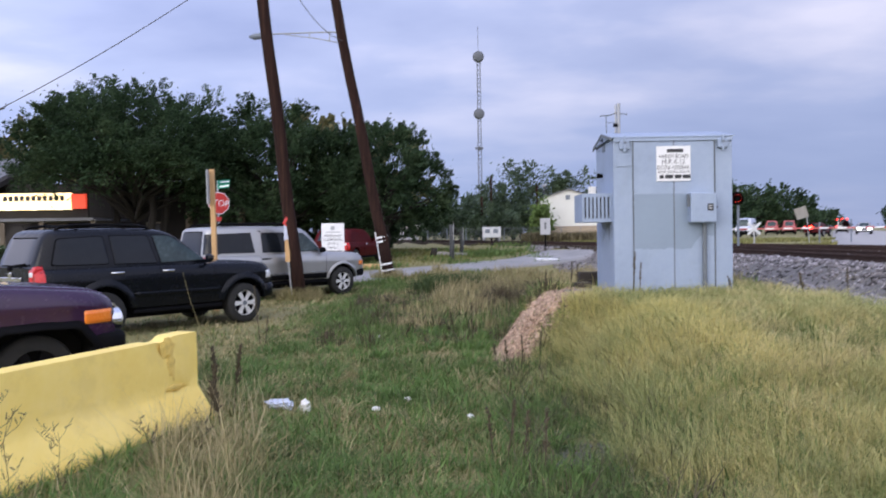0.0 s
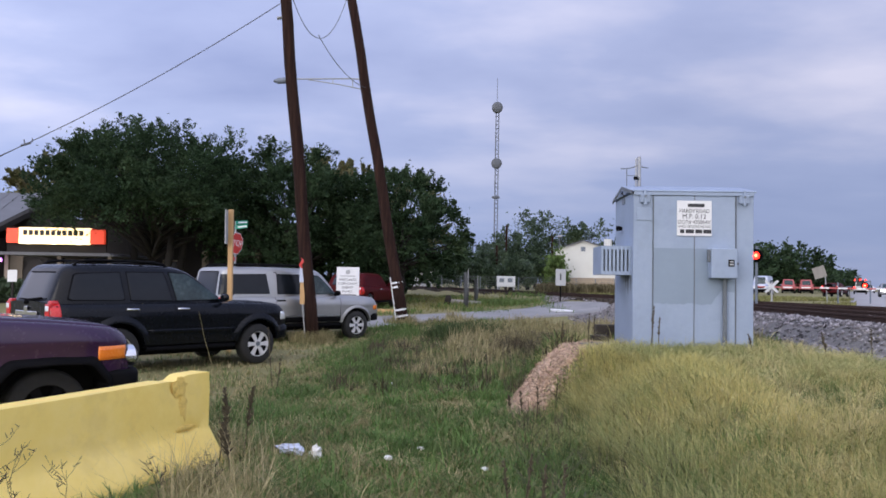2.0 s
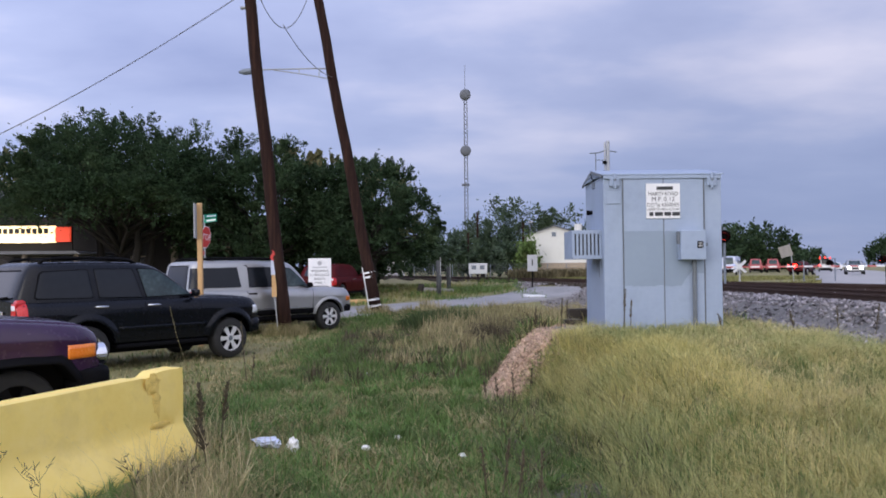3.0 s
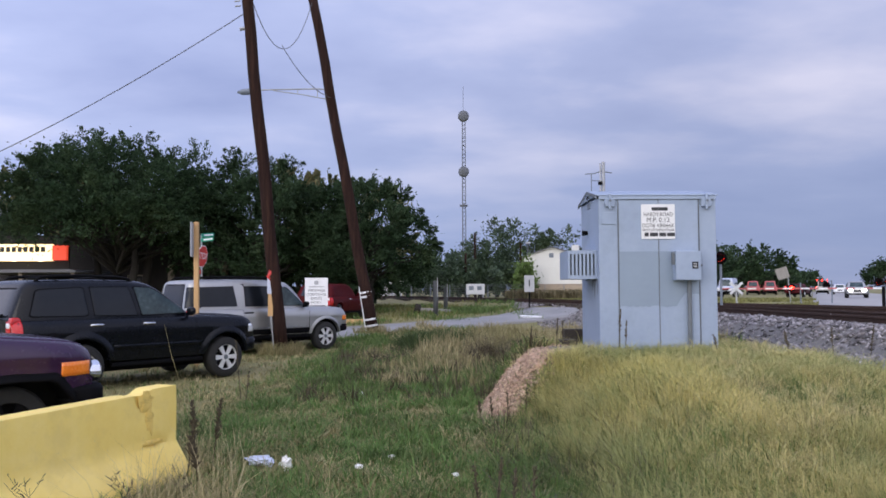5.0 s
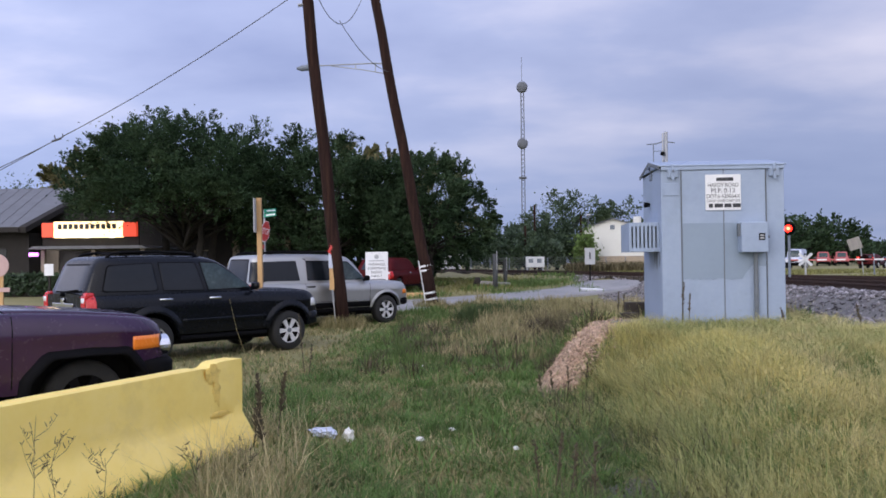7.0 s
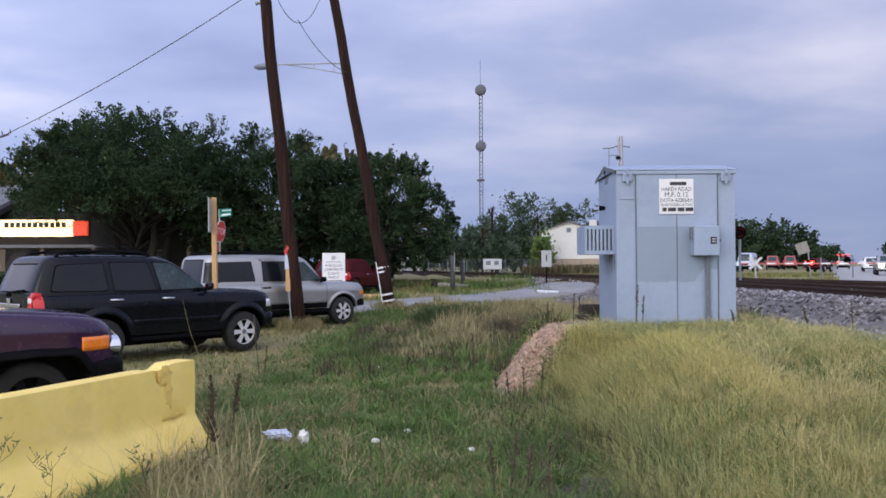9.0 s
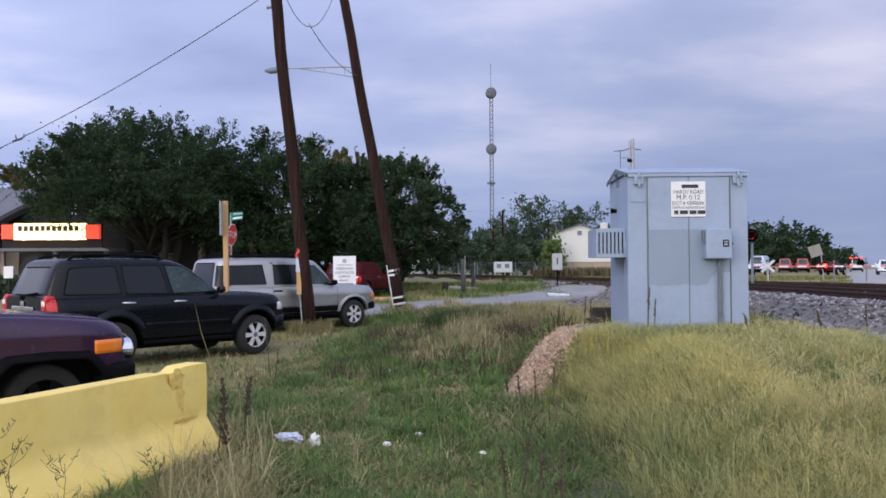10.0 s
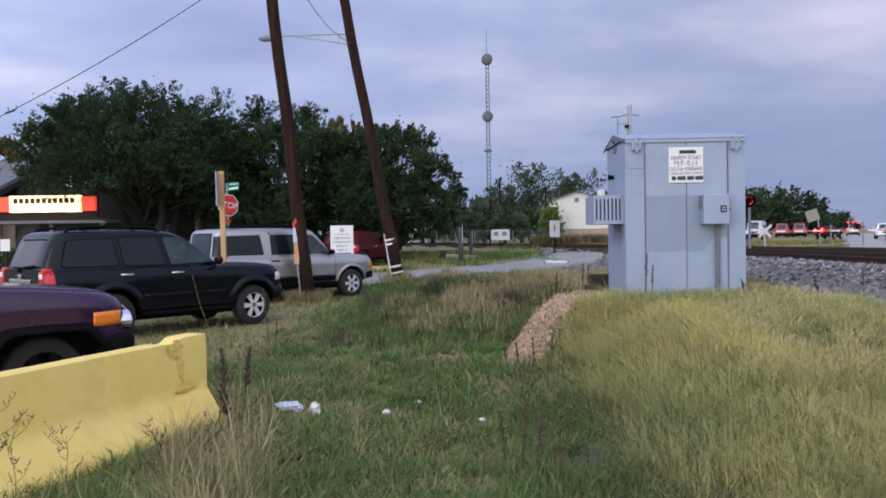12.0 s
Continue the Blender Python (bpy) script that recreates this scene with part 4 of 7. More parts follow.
def suv(name, label, category, at, s):
    """A vehicle from its main measures: a curved lower body with wheel openings, a rounded cabin, panes, lamps, bumpers, wheels."""
    t = thing(name, label, category, at, s.get("group", ""))
    L, W, zb, zr, zh = s["L"], s["W"], s["belt"], s["roof"], s["hood"]
    xf, xr, r, cowl, rf, rr, tail = s["xf"], s["xr"], s["r"], s["cowl"], s["rf"], s["rr"], s["tail"]
    sill, R = s.get("sill", 0.42), r + s.get("arch", 0.10)
    paint, square = s["paint"], s.get("square")
    half = W / 2
    sr = 0.13
    nose_len, nose_drop = s.get("nose_round", (0.30, 0.22))

    def top(x):
        if x < cowl:
            return zb
        u = (x - cowl) / (L / 2 - cowl)
        z = zb + (zh - zb) * u ** 1.6
        v = max(0.0, (x - (L / 2 - nose_len)) / nose_len)
        return z - nose_drop * (1 - math.sqrt(max(0.0, 1 - v * v)))

    def bottom(x):
        z = sill + 0.10 * max(0.0, (abs(x) - (L / 2 - 0.5)) / 0.5)
        for cx in (xf, xr):
            u = abs(x - cx) / R
            if u < 1:
                h = r + R * float(np.interp(u, (0, 0.60, 0.70, 0.95, 1.0), (0.83, 0.81, 0.76, 0.48, 0.17))) if square else r + R * math.sqrt(1 - u * u)
                z = max(z, h)
        return z

    def hw(x, z):
        """Half width of the lower body at a place along it and a height."""
        k = half
        front, back = max(0.0, (x - (L / 2 - 0.70)) / 0.70), max(0.0, (-x - (L / 2 - 0.34)) / 0.34)
        k -= 0.17 * front ** 3 + 0.07 * back ** 3
        k -= 0.055 * max(0.0, (0.74 - z) / 0.34) ** 1.4
        k += 0.012 * math.exp(-((z - (zb - 0.22)) / 0.05) ** 2)
        w = max(0.0, (z - (top(x) - sr)) / sr)
        return k - 0.03 * w - 0.065 * (1 - math.sqrt(max(0.0, 1 - min(1.0, w) ** 2)))

    xs = set(np.linspace(-L / 2, L / 2, 46).round(4)) | set(np.linspace(L / 2 - nose_len, L / 2, 10).round(4))
    for cx in (xf, xr):
        xs |= {round(float(cx + R * math.cos(a)), 4) for a in np.linspace(0, math.pi, 27)}
        xs |= {round(cx + q * (R + 0.004), 4) for q in (-1, 1)}
    xs = sorted(x for x in xs if abs(x) <= L / 2)
    rows = []
    for x in xs:
        z0, z1 = bottom(x), top(x)
        zs = [z0 + (z1 - sr - z0) * k / 7 for k in range(8)] + [z1 - sr + sr * math.sin(math.pi / 2 * k / 6) for k in range(1, 7)]
        if z1 - sr < z0 + 0.02:
            zs = [z0 + (z1 - z0) * k / 13 for k in range(14)]
        side = [Vector((x, -hw(x, z), z)) for z in zs]
        yt = hw(x, z1)
        lid = [Vector((x, yt * q, z1 + 0.035 * (1 - q * q))) for q in (-0.8, -0.5, 0, 0.5, 0.8)]
        rows.append(side + lid + [Vector((p.x, -p.y, p.z)) for p in side[::-1]])
    bm, vs = skin_grid(rows)
    bmesh.ops.triangulate(bm, faces=[bm.faces.new(vs[0][::-1]), bm.faces.new(vs[-1])])
    part("body", bm, paint, t, smooth=True).modifiers.new("edges", "EDGE_SPLIT").split_angle = radians(42)
    part("underbody", boxes((-L / 2 + 0.25, L / 2 - 0.3, -half + 0.29, half - 0.29, 0.27, sill + 0.32)), "plastic", t, "black underbody")
    # bonnet lid, a little proud of the wings
    rows = []
    for x in np.linspace(cowl + 0.04, L / 2 - 0.10, 16):
        yt = hw(x, top(x)) - s.get("lid_in", 0.06)
        rows.append([Vector((x, yt * q, top(x) + 0.035 * (1 - (q * 0.93) ** 2) + 0.009)) for q in (-1, -0.8, -0.5, 0, 0.5, 0.8, 1)])
        rows[-1] = [rows[-1][0] - Vector((0, 0, 0.018))] + rows[-1] + [rows[-1][-1] - Vector((0, 0, 0.018))]
    part("bonnet", skin_grid(rows)[0], paint, t, smooth=True)
    inset = s.get("inset", 0.17)
    power = 12.0

    def span(z):
        f = (z - zb) / (zr - zb)
        return tail + (rr - tail) * f ** 1.15 if f > 0 else tail, cowl + (rf - cowl) * f + 0.05 * math.sin(math.pi * min(1, max(0, f)))

    def side_w(z):
        f = max(0.0, (z - zb) / (zr - zb))
        return half - 0.085 - inset * (0.75 * f + 0.25 * f * f)

    def edge_y(x, z):
        a, b = span(z)
        u = min(1.0, abs((x - (a + b) / 2) / ((b - a) / 2)))
        return side_w(z) * max(0.0, 1 - u ** power) ** (1 / power)

    def edge_x(y, z, front):
        a, b = span(z)
        q = max(0.0, 1 - abs(y / side_w(z)) ** 7) ** (1 / 7)
        return (a + b) / 2 + (b - a) / 2 * q * (1 if front else -1)
    rad = 0.13
    rows = []
    levels = [(zb - 0.04 + (zr - rad - zb + 0.04) * k / 6, 0.0) for k in range(7)]
    levels += [(zr - rad + rad * math.sin(a), rad * 1.1 * (1 - math.cos(a))) for a in [math.pi / 2 * k / 6 for k in range(1, 7)]]
    levels += [(zr, rad * 1.1 + d) for d in (0.15, 0.35)]
    for z, d in levels:
        a, b = span(z)
        w = side_w(z) - d
        a, b = a + d * 0.9, b - d * 1.3
        row = []
        for k in range(72):
            an = 2 * math.pi * k / 72
            c, q = math.cos(an), math.sin(an)
            px = (a + b) / 2 + (b - a) / 2 * math.copysign(abs(c) ** (2 / 7), c)
            py = w * math.copysign(abs(q) ** (2 / power), q)
            rise = 0.03 * (1 - ((px - (rr + rf) / 2) / (rf - rr) * 2) ** 2) + 0.02 * (1 - (py / half) ** 2) if z > zr - rad * 0.6 else 0
            row.append(Vector((px, py, z + max(0.0, rise))))
        rows.append(row)
    bm, vs = skin_grid(rows, closed=True)
    bm.faces.new(vs[-1])
    part("cabin", bm, paint, t, smooth=True)

    def pane(pts, glass, side=-1, name_="window", out=0.010, grow=0.0):
        """A pane that follows the cabin's side, from a convex outline."""
        cx, cz = sum(p[0] for p in pts) / len(pts), sum(p[1] for p in pts) / len(pts)
        pts = [(x + math.copysign(grow, x - cx), z + math.copysign(grow, z - cz)) for x, z in pts]
        x0, x1 = min(p[0] for p in pts), max(p[0] for p in pts)
        rows = []
        for k in range(19):
            x = x0 + 0.002 + (x1 - x0 - 0.004) * k / 18
            hit = []
            for (ax, az), (bx, bz) in zip(pts, pts[1:] + pts[:1]):
                if ax != bx and min(ax, bx) <= x <= max(ax, bx):
                    hit.append(az + (bz - az) * (x - ax) / (bx - ax))
            lo, hi = min(hit), max(hit)
            col = [Vector((x, side * (edge_y(x, lo) - 0.02), lo))]
            col += [Vector((x, side * (edge_y(x, z) + out), z)) for z in [lo + (hi - lo) * j / 5 for j in range(6)]]
            rows.append(col + [Vector((x, side * (edge_y(x, hi) - 0.02), hi))])
        return part(name_, skin_grid(rows)[0], glass, t, smooth=False)
    if s.get("dark_corner"):
        # dark sheet for the pillar's shade and reflection, between quarter pane and rear window
        for side in (-1, 1):
            rows = []
            for z in [zb + (zr - zb) * f for f in (0.06, 0.2, 0.35, 0.5, 0.65, 0.78)]:
                a, b = span(z)
                row = []
                for k in range(19):
                    an = radians(10 + 52 * k / 18)
                    row.append(Vector(((a + b) / 2 - ((b - a) / 2 + 0.003) * math.cos(an) ** (2 / 7), side * (side_w(z) + 0.003) * math.sin(an) ** (2 / power), z)))
                rows.append(row)
            part("corner_glass", skin_grid(rows)[0], "glass", t, "dark sheet over the rear corner pillar standing in for its shade", smooth=True)
    for side in (-1, 1):
        for pts, glass in s["windows"]:
            pane(pts, "plastic", side, "window_seal", 0.005, 0.014)
            pane(pts, glass, side)

    def screen(front, f0, f1, name_, glass, out, keep):
        rows = []
        for z in [zb + (zr - zb) * (f0 + (f1 - f0) * k / 6) for k in range(7)]:
            w = side_w(z) * keep
            rows.append([Vector((edge_x(w * q, z, front) + (out if front else -out), w * q, z)) for q in np.linspace(-1, 1, 15)])
        return part(name_, skin_grid(rows)[0], glass, t, smooth=True)
    screen(True, 0.04, 0.86, "screen_seal", "plastic", 0.005, 0.93)
    screen(True, 0.08, 0.83, "windscreen", "clear_glass", 0.012, 0.90)
    screen(False, 0.07 - s.get("rear_more", 0), 0.84 + s.get("rear_more", 0) * 0.5, "screen_seal", "plastic", 0.005, 0.90 + s.get("rear_more", 0))
    screen(False, 0.11 - s.get("rear_more", 0), 0.80 + s.get("rear_more", 0) * 0.5, "rear_window", s.get("rear_mat", "rear_glass"), 0.012, 0.86 + s.get("rear_more", 0))

    def band(x0, x1, z0, z1, side, out, material_, name_, label_="", n=16):
        """A strip that follows the lower body's side."""
        rows = []
        for x in np.linspace(x0, x1, n):
            za, zc = z0(x) if callable(z0) else z0, z1(x) if callable(z1) else z1
            col = [Vector((x, side * (hw(x, za) - 0.03), za))]
            col += [Vector((x, side * (hw(x, z) + out), z)) for z in (za + 0.004, za + (zc - za) * 0.33, za + (zc - za) * 0.67, zc - 0.004)]
            rows.append(col + [Vector((x, side * (hw(x, zc) - 0.03), zc))])
        bm, vs = skin_grid(rows)
        bm.faces.new(vs[0])
        bm.faces.new(vs[-1][::-1])
        return part(name_, bm, material_, t, label_, smooth=True)
    for side in (-1, 1):
        for x in s["joints"]:
            zs = np.linspace(max(sill + 0.06, bottom(x) + 0.01), zb - 0.03, 12)
            part("door_joint", tubes(([(x, side * (hw(x, z) - 0.002), z) for z in zs], 0.0065, 5)), "plastic", t)
        for x in s["handles"]:
            y = side * (hw(x, zb - 0.10) + 0.022)
            part("door_handle", tubes((((x - 0.125, y - side * 0.03, zb - 0.10), (x - 0.10, y, zb - 0.097), (x + 0.10, y, zb - 0.097), (x + 0.125, y - side * 0.03, zb - 0.10)), [0.012, 0.019, 0.019, 0.012], 8)), s.get("handle", "chrome"), t, "bright door handle", smooth=True)
        for zz, h, mat in s.get("mouldings", ()):
            band(xr + R + 0.05, xf - R - 0.05, zz, zz + h, side, 0.014, mat, "side_moulding")
        part("running_board", boxes((xr + R + 0.02, xf - R - 0.02, side * (half - 0.10) - 0.09, side * (half - 0.10) + 0.09, sill - 0.10, sill - 0.03)), "plastic", t, bevel=0.015)
        bm = bmesh.new()
        bmesh.ops.create_icosphere(bm, subdivisions=3, radius=1)
        for v in bm.verts:
            q = [math.copysign(abs(c) ** 0.7, c) for c in v.co]
            v.co = Vector((cowl - 0.20 + 0.06 * q[0], side * (half + 0.06) + 0.10 * q[1], zb + 0.10 + 0.068 * q[2]))
        tube(bm, [(cowl - 0.16, side * (half - 0.12), zb + 0.04), (cowl - 0.18, side * (half + 0.02), zb + 0.07)], 0.035, 8)
        part("wing_mirror", bm, s.get("mirror", paint), t, smooth=True)
        # arches: a lip outside and a dark well inside
        for cx in (xf, xr):
            w_, th = s.get("flare", (0.02, 0.05))
            rows = []
            for (px, pz), (qx, qz) in zip(wheel_gap(cx, r, R - 0.012, square, 22), wheel_gap(cx, r, R + th, square, 22)):
                k = max(hw(px, pz), half - 0.10)
                mx, mz = (px + qx) / 2, (pz + qz) / 2
                rows.append([Vector(p) for p in ((px, side * (k - 0.12), pz), (px, side * (k + w_ * 0.9), pz), (px + (qx - px) * 0.15, side * (k + w_), pz + (qz - pz) * 0.15), (mx, side * (k + w_ * 0.8), mz), (qx, side * (hw(qx, qz) + 0.002), qz), (qx, side * (k - 0.12), qz))])
            bm, vs = skin_grid(rows, closed=True)
            bm.faces.new(vs[0])
            bm.faces.new(vs[-1][::-1])
            part("wheel_arch", bm, s.get("flare_mat", paint), t, smooth=True).modifiers.new("edges", "EDGE_SPLIT").split_angle = radians(50)
            gap = wheel_gap(cx, r, R - 0.015, square, 18)
            bm, vs = skin_grid([[Vector((px, side * (half - 0.09), pz)), Vector((px, side * (half - 0.34), pz))] for px, pz in gap])
            bm.faces.new([v[1] for v in vs])
            part("wheel_well", bm, "plastic", t)
            make_wheel(t, cx, side * (half - s.get("inboard", 0.12)), r, s.get("tyre", 0.24), side, s.get("spokes", 6), s.get("rim", "alloy"))
        # lamps wrap round the corners
        if "head_band" in s:
            xa, za, zc = s["head_band"]
            band(L / 2 - xa, L / 2 - 0.03, za, zc, side, 0.008, "lens", "corner_lens", "clear corner lens")
        hz0, hz1 = s.get("head_z", (zh - 0.36, zh - 0.20))
        part("headlight", boxes((L / 2 - 0.10, L / 2 + 0.02, side * (half - 0.36) - 0.17, side * (half - 0.36) + 0.17, hz0, hz1)), s.get("head", "lens"), t, "clear headlight", bevel=0.03)
        if s.get("turn"):
            xa, xc, za, zc = s.get("turn_band", (0.30, 0.04, zh - 0.34, zh - 0.20))
            band(L / 2 - xa, L / 2 - xc, za, zc, side, 0.012, s["turn"], "turn_signal", "amber turn signal lens")
        xa, za, zc = s.get("tail_band", (0.14, zb - 0.34, zb - 0.02))
        tl = band(-L / 2 + 0.005, -L / 2 + xa, za, zc, side, 0.012, s.get("tail_mat", "tail"), "tail_light", "red tail light")
        part("tail_lens", boxes((-L / 2 - 0.014, -L / 2 + 0.05, side * (half - 0.165) - 0.08, side * (half - 0.165) + 0.08, za, zc)), s.get("tail_mat", "tail"), tl, bevel=0.02)
        if s.get("tail_upper"):
            part("upper_lens", boxes((tail - 0.035, tail + 0.12, side * (half - 0.15) - 0.062, side * (half - 0.15) + 0.072, zb - 0.06, zb + s["tail_upper"])), s.get("tail_mat", "tail"), tl, "upper end of the red tail light", bevel=0.04)
        part("reverse_light", boxes((-L / 2 - 0.020, -L / 2 + 0.05, side * (half - 0.155) - 0.068, side * (half - 0.155) + 0.085, zc - 0.125, zc - 0.02)), "lens", tl, "round clear lens", bevel=0.03)
    part("front_bumper", bumper_block(xf + R - 0.02, L / 2 + s.get("nose", 0.06), half - 0.035, sill + 0.02, s.get("bump_top", 0.70)), s.get("bumper", paint), t, smooth=True)
    part("rear_bumper", bumper_block(xr - R + 0.02, -L / 2 - 0.09, half - 0.03, sill + 0.0, 0.68), s.get("bumper", paint), t, smooth=True)
    part("grille", boxes((L / 2 - 0.06, L / 2 + 0.006, -half + 0.58, half - 0.58, zh - 0.38, zh - 0.21)), "plastic", t, bevel=0.02)
    part("number_plate", boxes((-L / 2 - 0.02, -L / 2 - 0.001, -0.16, 0.16, 0.78, 0.94)), "sign_white", t)
    if s.get("rack"):
        for side in (-1, 1):
            y = side * (half - inset - 0.20)
            part("roof_rail", tubes((((rr + 0.16, y, zr - 0.01), (rr + 0.26, y, zr + 0.07), (rr + 0.5, y, zr + 0.095), ((rr + rf) / 2, y, zr + 0.105), (rf - 0.55, y, zr + 0.09), (rf - 0.38, y, zr + 0.06), (rf - 0.25, y, zr - 0.02)), [0.02, 0.026, 0.026, 0.022, 0.026, 0.026, 0.02], 8)), "plastic", t, "black roof rail", smooth=True)
        for x in (rr + 0.55, rf - 0.75):
            part("cross_bar", boxes((x - 0.025, x + 0.025, -half + inset + 0.20, half - inset - 0.20, zr + 0.065, zr + 0.09)), "plastic", t, bevel=0.01)
    if s.get("wiper"):
        part("rear_wiper", tubes((((tail - 0.04, 0.05, zb + 0.05), (tail - 0.02, -0.50, zb + 0.09)), 0.018, 6), (((tail - 0.05, 0.05, zb - 0.02), (tail - 0.03, 0.05, zb + 0.06)), 0.04, 8)), "plastic", t, smooth=True)
        part("tailgate_badge", boxes((-L / 2 - 0.03, -L / 2 - 0.001, -0.42, 0.42, zb - 0.20, zb - 0.13), (-L / 2 - 0.035, -L / 2 - 0.001, -0.06, 0.06, zb - 0.14, zb - 0.05)), "chrome", t, bevel=0.01)
    return t


def on_ground(x, y, heading, sink=0.0, tilt=0.0):
    return pose(x, y, ground_at(x, y) - sink, 0, tilt, heading)


runner = dict(L=4.66, W=1.88, belt=1.18, roof=1.80, hood=1.13, xf=1.57, xr=-1.22, r=0.385, cowl=0.95, rf=0.09, rr=-2.05, tail=-2.29, sill=0.46, inset=0.15,
              paint="black_paint", rack=True, wiper=True, spokes=6, handles=(-0.99, -0.04), joints=(-0.20, 0.91), mouldings=((0.66, 0.07, "black_paint"),),
              flare=(0.045, 0.11), flare_mat="black_paint", head_band=(0.22, 0.84, 1.0), nose_round=(0.34, 0.24), bump_top=0.74, tail_band=(0.15, 0.86, 1.18), tail_upper=0.055,
              windows=[([(-2.03, 1.27), (-2.0, 1.25), (-1.16, 1.24), (-1.10, 1.27), (-1.15, 1.68), (-1.20, 1.70), (-1.87, 1.665), (-1.93, 1.63)], "glass"), ([(-1.0, 1.24), (-1.03, 1.705), (-0.35, 1.71), (-0.23, 1.23)], "glass"), ([(-0.13, 1.23), (-0.24, 1.71), (0.07, 1.70), (0.17, 1.66), (0.77, 1.25)], "clear_glass")])
suv("suv", "glossy black mid-size SUV with roof rails, parked on worn grass", "car", on_ground(-5.376, 14.877, 49.0), runner)
fj = dict(L=4.40, W=1.90, belt=1.24, roof=1.90, hood=1.115, xf=1.42, xr=-1.27, r=0.38, arch=0.15, inboard=0.24, square=True, nose=0.17, rim="plastic", cowl=0.66, rf=0.38, rr=-2.0, tail=-2.18, sill=0.50, inset=0.14, paint="plum_paint",
          spokes=6, handles=(0.1,), joints=(-0.3, 0.75), flare=(0.06, 0.08), flare_mat="plastic", bumper="plastic", turn="amber", turn_band=(0.36, 0.05, 0.825, 0.965), nose_round=(0.30, 0.10), lid_in=0.02, bump_top=0.72, mirror="plastic",
          windows=[([(-2.0, 1.40), (-1.9, 1.79), (-1.0, 1.82), (-0.9, 1.39)], "glass"), ([(-0.4, 1.38), (-0.45, 1.82), (0.22, 1.82), (0.46, 1.39)], "clear_glass")])
plum = suv("suv", "dark plum off-road SUV with black wheel arches behind the yellow barrier", "car", on_ground(-5.35, 7.13, 45.0), fj)
for side in (-1, 1):
    hl = part("round_headlight", tubes((((2.10, side * 0.70, 0.845), (2.27, side * 0.70, 0.845), (2.285, side * 0.70, 0.845)), [0.105, 0.105, 0.085], 20)), "chrome", plum, "round clear headlight in a bright ring")
    part("headlight_lens", tubes((((2.284, side * 0.70, 0.845), (2.30, side * 0.70, 0.845), (2.306, side * 0.70, 0.845)), [0.084, 0.06, 0.02], 20)), "lens", hl, "clear domed lens", smooth=True)
burb = dict(L=4.85, W=1.95, belt=1.16, roof=1.86, hood=1.12, xf=1.60, xr=-1.35, r=0.385, cowl=1.10, rf=0.50, rr=-2.27, tail=-2.39, sill=0.48, inset=0.13, paint="silver_paint",
            rear_more=0.10, dark_corner=True, rear_mat="glass", rack=True, spokes=6, handles=(-0.78, 0.14), handle="plastic", joints=(-0.93, 0.03, 1.05), mouldings=((0.49, 0.15, "plastic"), (0.655, 0.02, "chrome")), flare=(0.03, 0.06), mirror="plastic", bumper="plastic", turn="amber", turn_band=(0.24, 0.06, 0.80, 0.93),
            windows=[([(-2.37, 1.24), (-2.29, 1.69), (-1.12, 1.72), (-1.08, 1.24)], "glass"), ([(-0.84, 1.23), (-0.84, 1.72), (-0.02, 1.72), (0.0, 1.23)], "glass"), ([(0.10, 1.23), (0.08, 1.72), (0.42, 1.70), (0.98, 1.24)], "clear_glass")])
suv("suv", "pewter-silver full-size SUV with dark rear glass beside the pole", "car", on_ground(-4.31, 21.56, 43.0), burb)
pickup = dict(L=5.3, W=1.95, belt=1.08, roof=1.80, hood=1.05, xf=1.65, xr=-1.65, r=0.38, cowl=1.0, rf=0.45, rr=-0.75, tail=-0.85, sill=0.46, inset=0.14, paint="red_paint",
              spokes=6, handles=(-0.2,), joints=(-0.5, 0.9), windows=[([(-0.7, 1.16), (-0.68, 1.68), (0.36, 1.68), (0.82, 1.16)], "glass")])
suv("car", "dark red car parked in front of the oaks", "car", on_ground(-3.75, 35.6, 72), dict(pickup, L=4.4, xf=1.45, xr=-1.4, belt=0.98, roof=1.5, hood=0.98, cowl=0.8, rf=0.25, rr=-1.6, tail=-1.95, r=0.34, sill=0.38, windows=[]))
for x, y in ((53.6, 126.0), (56.6, 126.5)):
    p2 = dict(pickup, paint="truck_red", belt=1.3, roof=2.15, hood=1.25, bumper="plastic", group="red trucks beyond the crossing")
    suv("truck", "red truck with a dark grille parked beyond the crossing", "truck", on_ground(x, y, -112), p2)
suv("van", "blue and white van parked beyond the crossing", "van", on_ground(37.4, 95.0, -120), dict(burb, paint="pale_blue", roof=2.2, belt=1.25, rack=False, cowl=1.9, rf=1.5, turn=""))
suv("van", "white work van with red lights on, waiting on the road", "van", on_ground(66.9, 130.0, 63), dict(burb, paint="silver_paint", roof=2.3, belt=1.3, rack=False, tail_mat="tail_lamp"))
suv("car", "low car with lit brake lights beyond the crossing", "car", on_ground(42.6, 88.0, 50), dict(runner, paint="red_paint", roof=1.45, belt=0.95, hood=0.9, rack=False, wiper=False, tail_mat="tail_lamp", windows=[]))
lampbar = thing("roof_lights", "row of three red marker lights on the van roof", "lights", pose(65.6, 127.5, ground_at(65.6, 127.5) + 2.25, 0, 0, -27))
part("mount", boxes((-0.95, 0.95, -0.05, 0.05, -0.10, 0.02)), "plastic", lampbar)
for x in (-0.75, 0.0, 0.75):
    part("marker_light", tubes((((x, -0.16, 0.05), (x, -0.04, 0.05)), 0.13, 12)), "tail_lamp", lampbar, "lit red marker light")

